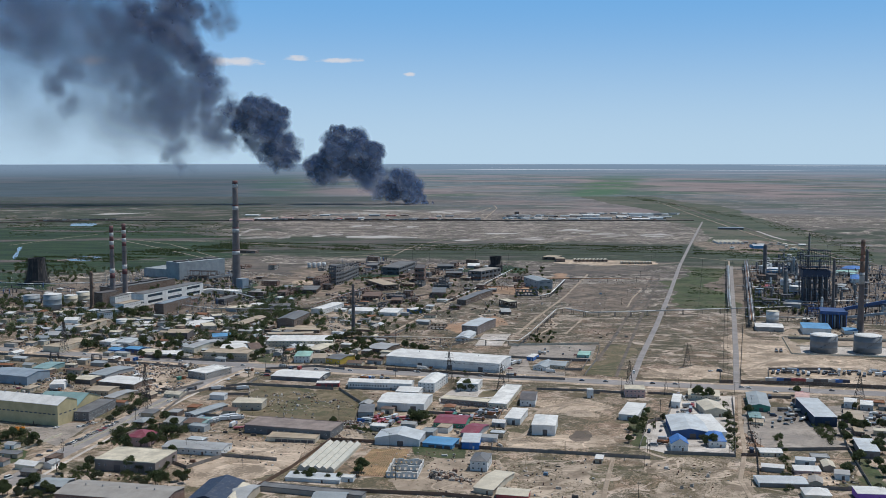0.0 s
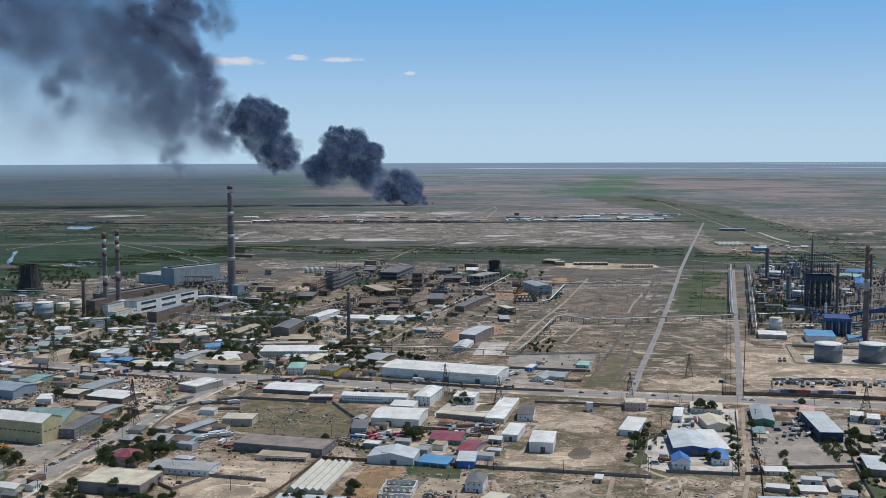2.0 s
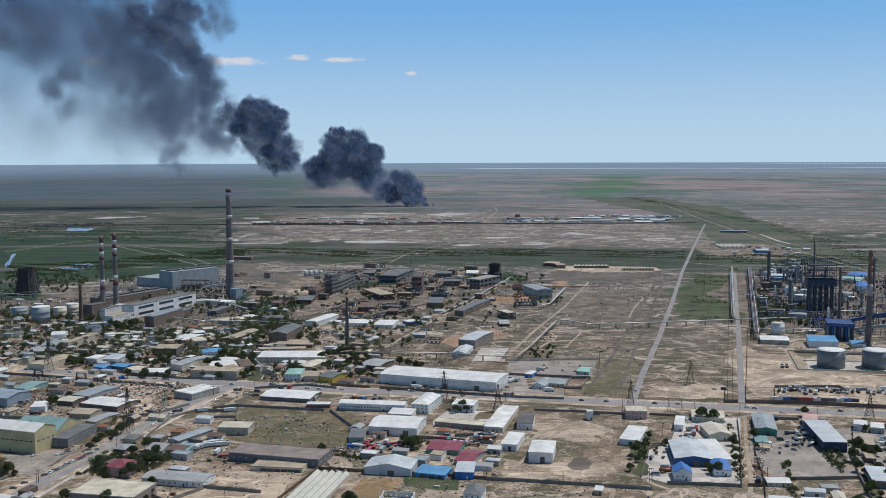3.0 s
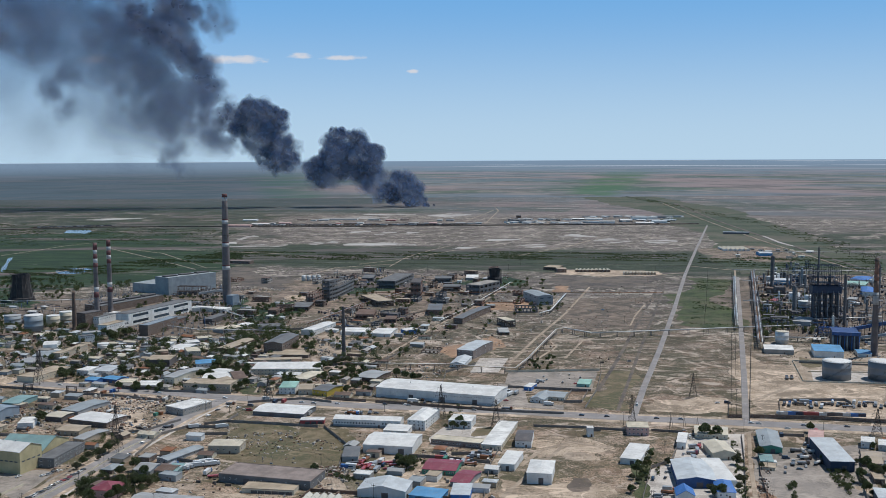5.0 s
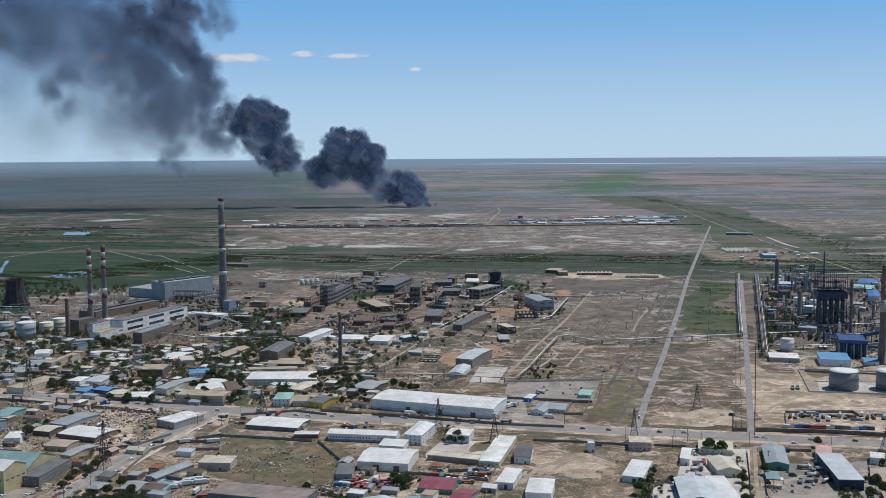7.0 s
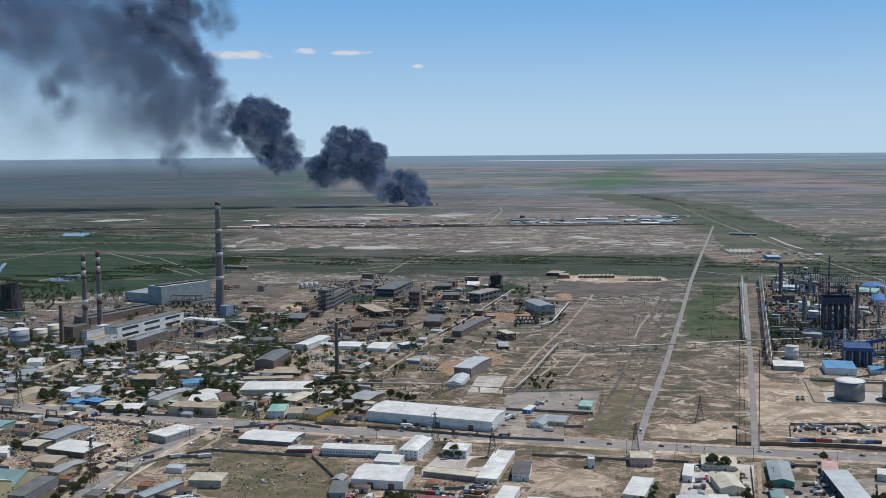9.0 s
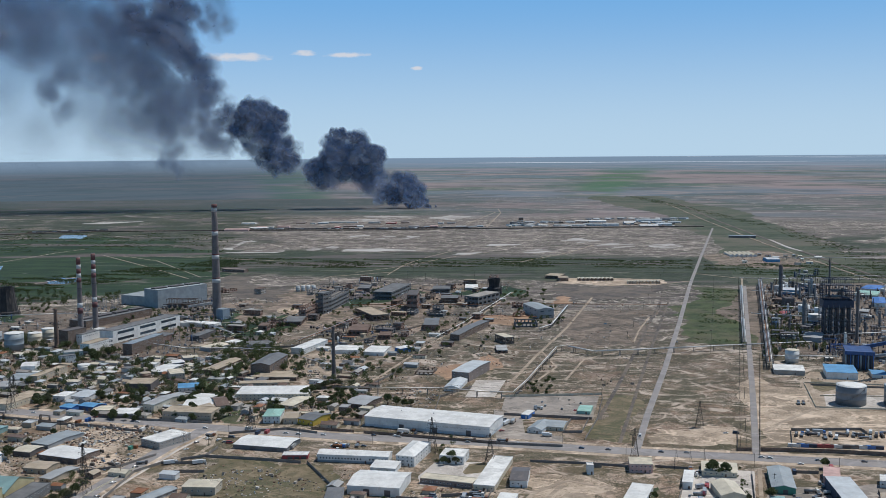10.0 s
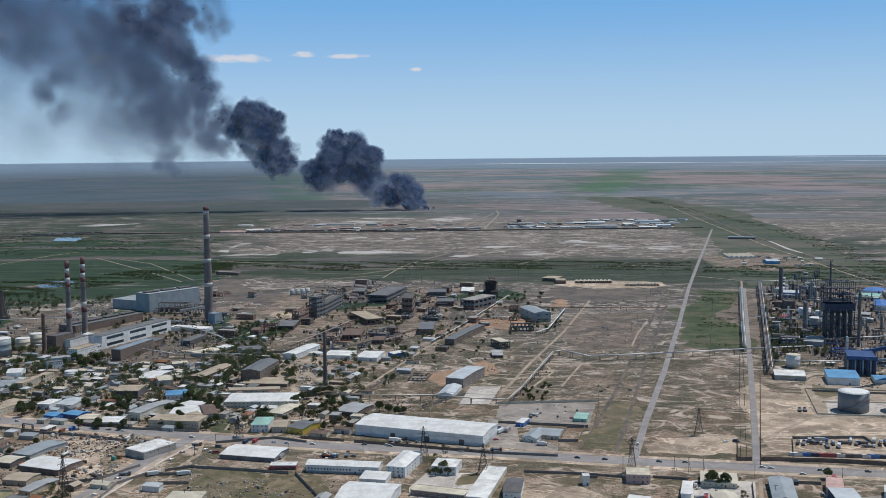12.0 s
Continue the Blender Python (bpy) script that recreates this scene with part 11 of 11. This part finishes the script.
puff(-1066, 387, 41, 2)
puff(-1068, 329, 47, 1.5)
puff(-1040, 254, 42, 0.8)
puff(-888, 160, 35, 1.04)
puff(-947, 183, 39, 0.8)
puff(-262, 5, 8, 2.2)
puff(-242, 2, 7, 1.6)
puff(-318, 10, 20, 3)
puff(-347, 24, 25, 3)
puff(-376, 47, 36, 3)
puff(-277, 29, 14, 2.4)
puff(-1097, 346, 60, 1.8)
puff(-1140, 427, 72, 1.8)
puff(-1159, 493, 64, 1.8)
puff(-1194, 557, 77, 1.8)
puff(-1233, 618, 81, 1.8)
puff(-1289, 678, 89, 1.8)
puff(-1332, 758, 93, 1.8)
puff(-1414, 739, 89, 1.8)
puff(-1470, 799, 96, 1.15)
puff(-1397, 639, 109, 0.85)
puff(-1317, 559, 97, 0.85)
puff(-1238, 478, 79, 0.85)
puff(-1188, 393, 79, 0.85)
puff(-1188, 776, 76, 1.15)
puff(-1122, 799, 78, 0.85)
puff(-1211, 697, 81, 1.15)
puff(-1289, 817, 85, 1.8)
puff(-1461, 690, 97, 0.85)
puff(-1521, 750, 91, 0.85)
puff(-1124, 740, 54, 0.85)
puff(-1369, 877, 126, 1.15)
puff(-1226, 885, 113, 1.15)
puff(-1492, 879, 136, 0.85)
puff(-1278, 498, 97, 0.72)
puff(-1341, 458, 97, 0.61)
puff(-1400, 539, 110, 0.61)
puff(-1323, 378, 90, 0.55)
puff(-1404, 419, 143, 0.44)
puff(-1262, 337, 90, 0.61)
puff(-1181, 306, 83, 0.66)
puff(-1136, 259, 72, 0.5)
puff(-1243, 276, 108, 0.39)
puff(-1346, 313, 108, 0.33)
puff(-1481, 600, 170, 0.44)
puff(-1505, 500, 170, 0.33)
puff(-1467, 399, 152, 0.28)
puff(-1562, 641, 170, 0.39)
puff(-1607, 541, 170, 0.25)
puff(-1408, 317, 126, 0.25)
puff(-1316, 215, 63, 0.28)
puff(-1307, 158, 45, 0.28)
puff(-1310, 256, 72, 0.28)
puff(-1541, 379, 153, 0.19)
puff(-1758, 421, 63, 0.44)
puff(-1765, 482, 72, 0.5)
puff(-1784, 543, 81, 0.5)
puff(-1802, 603, 99, 0.44)
puff(-1831, 664, 116, 0.44)
puff(-1859, 724, 134, 0.44)
puff(-1909, 785, 152, 0.5)
puff(-1969, 825, 170, 0.52)
puff(-1994, 746, 152, 0.39)
puff(-1743, 364, 41, 0.33)
puff(-1933, 705, 170, 0.33)
puff(-1709, 602, 170, 0.25)
puff(-1662, 722, 187, 0.25)
puff(-1680, 802, 187, 0.28)
puff(-1599, 761, 178, 0.33)
puff(-1784, 783, 170, 0.33)
puff(-1897, 584, 189, 0.17)
puff(-1964, 484, 189, 0.11)
puff(-1845, 341, 171, 0.08)
puff(-1654, 400, 189, 0.17)
puff(-1659, 278, 171, 0.08)
puff(-1514, 257, 153, 0.14)
puff(-1957, 625, 171, 0.19)
puff(-2010, 846, 170, 0.5)
puff(-1802, 843, 169, 0.33)
puff(-1636, 881, 204, 0.33)
puff(-2074, 807, 179, 0.44)
puff(-1430, 580, 84, 0.6)
puff(-1453, 520, 72, 0.54)
puff(-1482, 459, 65, 0.48)
puff(-1403, 469, 72, 0.54)
puff(-1426, 388, 65, 0.42)
puff(-1364, 388, 72, 0.48)
puff(-1377, 317, 59, 0.36)
puff(-1315, 313, 65, 0.48)
puff(-1270, 407, 78, 0.66)
puff(-1230, 367, 78, 0.66)
puff(-1211, 326, 65, 0.6)
puff(-1300, 448, 85, 0.66)
puff(-1500, 650, 97, 0.6)
puff(-1536, 691, 91, 0.54)
puff(-1570, 721, 84, 0.48)
puff(-1779, 512, 59, 0.6)
puff(-1769, 452, 52, 0.6)
puff(-1793, 573, 65, 0.6)
puff(-1815, 634, 78, 0.57)
puff(-1846, 694, 91, 0.54)
puff(-1754, 397, 43, 0.54)
puff(-1889, 755, 104, 0.54)
puff(-1949, 805, 111, 0.54)
puff(-1149, 312, 72, 0.72)
puff(-1119, 285, 59, 0.6)
puff(-1974, 726, 98, 0.48)
puff(-1925, 655, 98, 0.42)
puff(-1307, 236, 46, 0.48)
puff(-1304, 185, 36, 0.42)
puff(-1937, 625, 173, 0.22)
puff(-1789, 663, 173, 0.22)
puff(-1903, 443, 184, 0.17)
puff(-1714, 461, 174, 0.20)
puff(-1547, 500, 163, 0.22)
puff(-1783, 299, 164, 0.15)
puff(-1574, 318, 153, 0.17)
puff(-1407, 338, 122, 0.20)
puff(-1994, 280, 165, 0.11)
puff(-1646, 622, 163, 0.22)
puff(-1308, 185, 33, 0.4)
puff(-1309, 144, 29, 0.35)
puff(-1328, 226, 41, 0.4)


def soot_puffs():
    """Each billow is a swarm of small soft-rimmed, slightly domed soot shells, thick at the core and thin at the rim."""
    rng = np.random.default_rng(12)
    ring = 10
    pos, dens, faces = [], [], []
    for i, (x, z, r, cover) in enumerate(PUFFS):
        core = cover > 1.45
        size = min(r * 0.68, 50.0) if core else r * (0.55 if cover > 0.98 else 0.8)
        count = max(8, int((8.0 if r > 75 else 4.5) * cover * (r / size) ** 2)) if core else 20 if cover > 0.98 else 12
        for k in range(count):
            d = rng.normal(size=3)
            d *= r * rng.uniform(0.0, 0.85) ** 0.55 / np.linalg.norm(d)
            c = np.array((x + d[0], SMOKE_Y + 1.2 * d[1] + (30 if core else 150) * math.sin(i * 2.4), z + d[2]))
            s = size * rng.uniform(0.55, 1.1)
            nrm = np.array((0, -1, 0)) + 0.40 * d / r + 0.06 * rng.normal(size=3)
            nrm /= np.linalg.norm(nrm)
            u = np.cross(nrm, (0.0, 0.0, 1.0))
            u /= np.linalg.norm(u)
            w = np.cross(u, nrm)
            top = min(0.72, 0.24 * cover) if core else (0.36 if cover > 0.98 else 0.27) * cover
            base = len(pos)
            pos.append(c + nrm * s * 0.35)
            dens.append(top)
            for q, rad, share in ((0, 0.34, 0.86), (1, 0.66, 0.42), (2, 1.0, 0.0)):
                for a in range(ring):
                    t = 2 * math.pi * a / ring
                    pos.append(c + (u * math.cos(t) + w * math.sin(t)) * s * rad * rng.uniform(0.85, 1.15) + nrm * s * (0.28, 0.16, 0.0)[q])
                    dens.append(top * share)
            for a in range(ring):
                b = (a + 1) % ring
                faces.append((base, base + 1 + a, base + 1 + b))
                for o in (1, 1 + ring):
                    faces.append((base + o + a, base + o + ring + a, base + o + ring + b, base + o + b))
    pos = np.array(pos)
    pos[:, 2] = np.maximum(pos[:, 2], 0.5)
    me = bpy.data.meshes.new("smoke_plume")
    me.from_pydata(pos.tolist(), [], faces)
    me.attributes.new("soot", "FLOAT", "POINT").data.foreach_set("value", np.array(dens, dtype=np.float32))
    me.polygons.foreach_set("use_smooth", np.ones(len(faces), dtype=bool))
    k = Nodes("soot")
    t = k.t
    t.nodes.remove(k.bsdf)
    att = t.nodes.new("ShaderNodeAttribute")
    att.attribute_name = "soot"
    wisp = k.ramp(k.math("ADD", k.noise(0.016, 7.0, rough=0.62, warp=1.2), k.math("MULTIPLY", k.noise(0.05, 6.0), 0.35)), 0.50, 0.84, 0.55, 1.25)
    calm = k.ramp(att.outputs["Fac"], 0.08, 0.4, 0.45, 1.0)
    wisp = k.math("ADD", 1.0, k.math("MULTIPLY", k.math("SUBTRACT", wisp, 1.0), calm))
    alpha = k.math("MULTIPLY", att.outputs["Fac"], wisp, clamp=True)
    # air haze put into the smoke colour: blue raised over its own grey
    colour = k.mix(k.noise(0.02, 4.0), (0.27, 0.33, 0.46), (0.31, 0.37, 0.50))
    dif, tra, clear = t.nodes.new("ShaderNodeBsdfDiffuse"), t.nodes.new("ShaderNodeBsdfTranslucent"), t.nodes.new("ShaderNodeBsdfTransparent")
    both, out = t.nodes.new("ShaderNodeMixShader"), t.nodes.new("ShaderNodeMixShader")
    t.links.new(colour, dif.inputs[0]), t.links.new(colour, tra.inputs[0])
    both.inputs[0].default_value = 0.5
    t.links.new(dif.outputs[0], both.inputs[1]), t.links.new(tra.outputs[0], both.inputs[2])
    t.links.new(alpha, out.inputs[0]), t.links.new(clear.outputs[0], out.inputs[1]), t.links.new(both.outputs[0], out.inputs[2])
    t.links.new(out.outputs[0], [n for n in t.nodes if n.type == "OUTPUT_MATERIAL"][0].inputs[0])
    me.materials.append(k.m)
    tagged(new("smoke_plume", me), "black smoke plume, tinted haze blue, drifting from a distant fire", "smoke", kind="stuff")


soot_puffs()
scene.cycles.transparent_max_bounces = 110

# the patterns from which the copies were made are taken away
for pattern in (*TREES, *CAR_MADE.values(), *TRUCK_MADE.values(), *POLE_MADE.values(), *WAGONS.values()):
    for ob in (*pattern.children_recursive, pattern):
        bpy.data.objects.remove(ob)
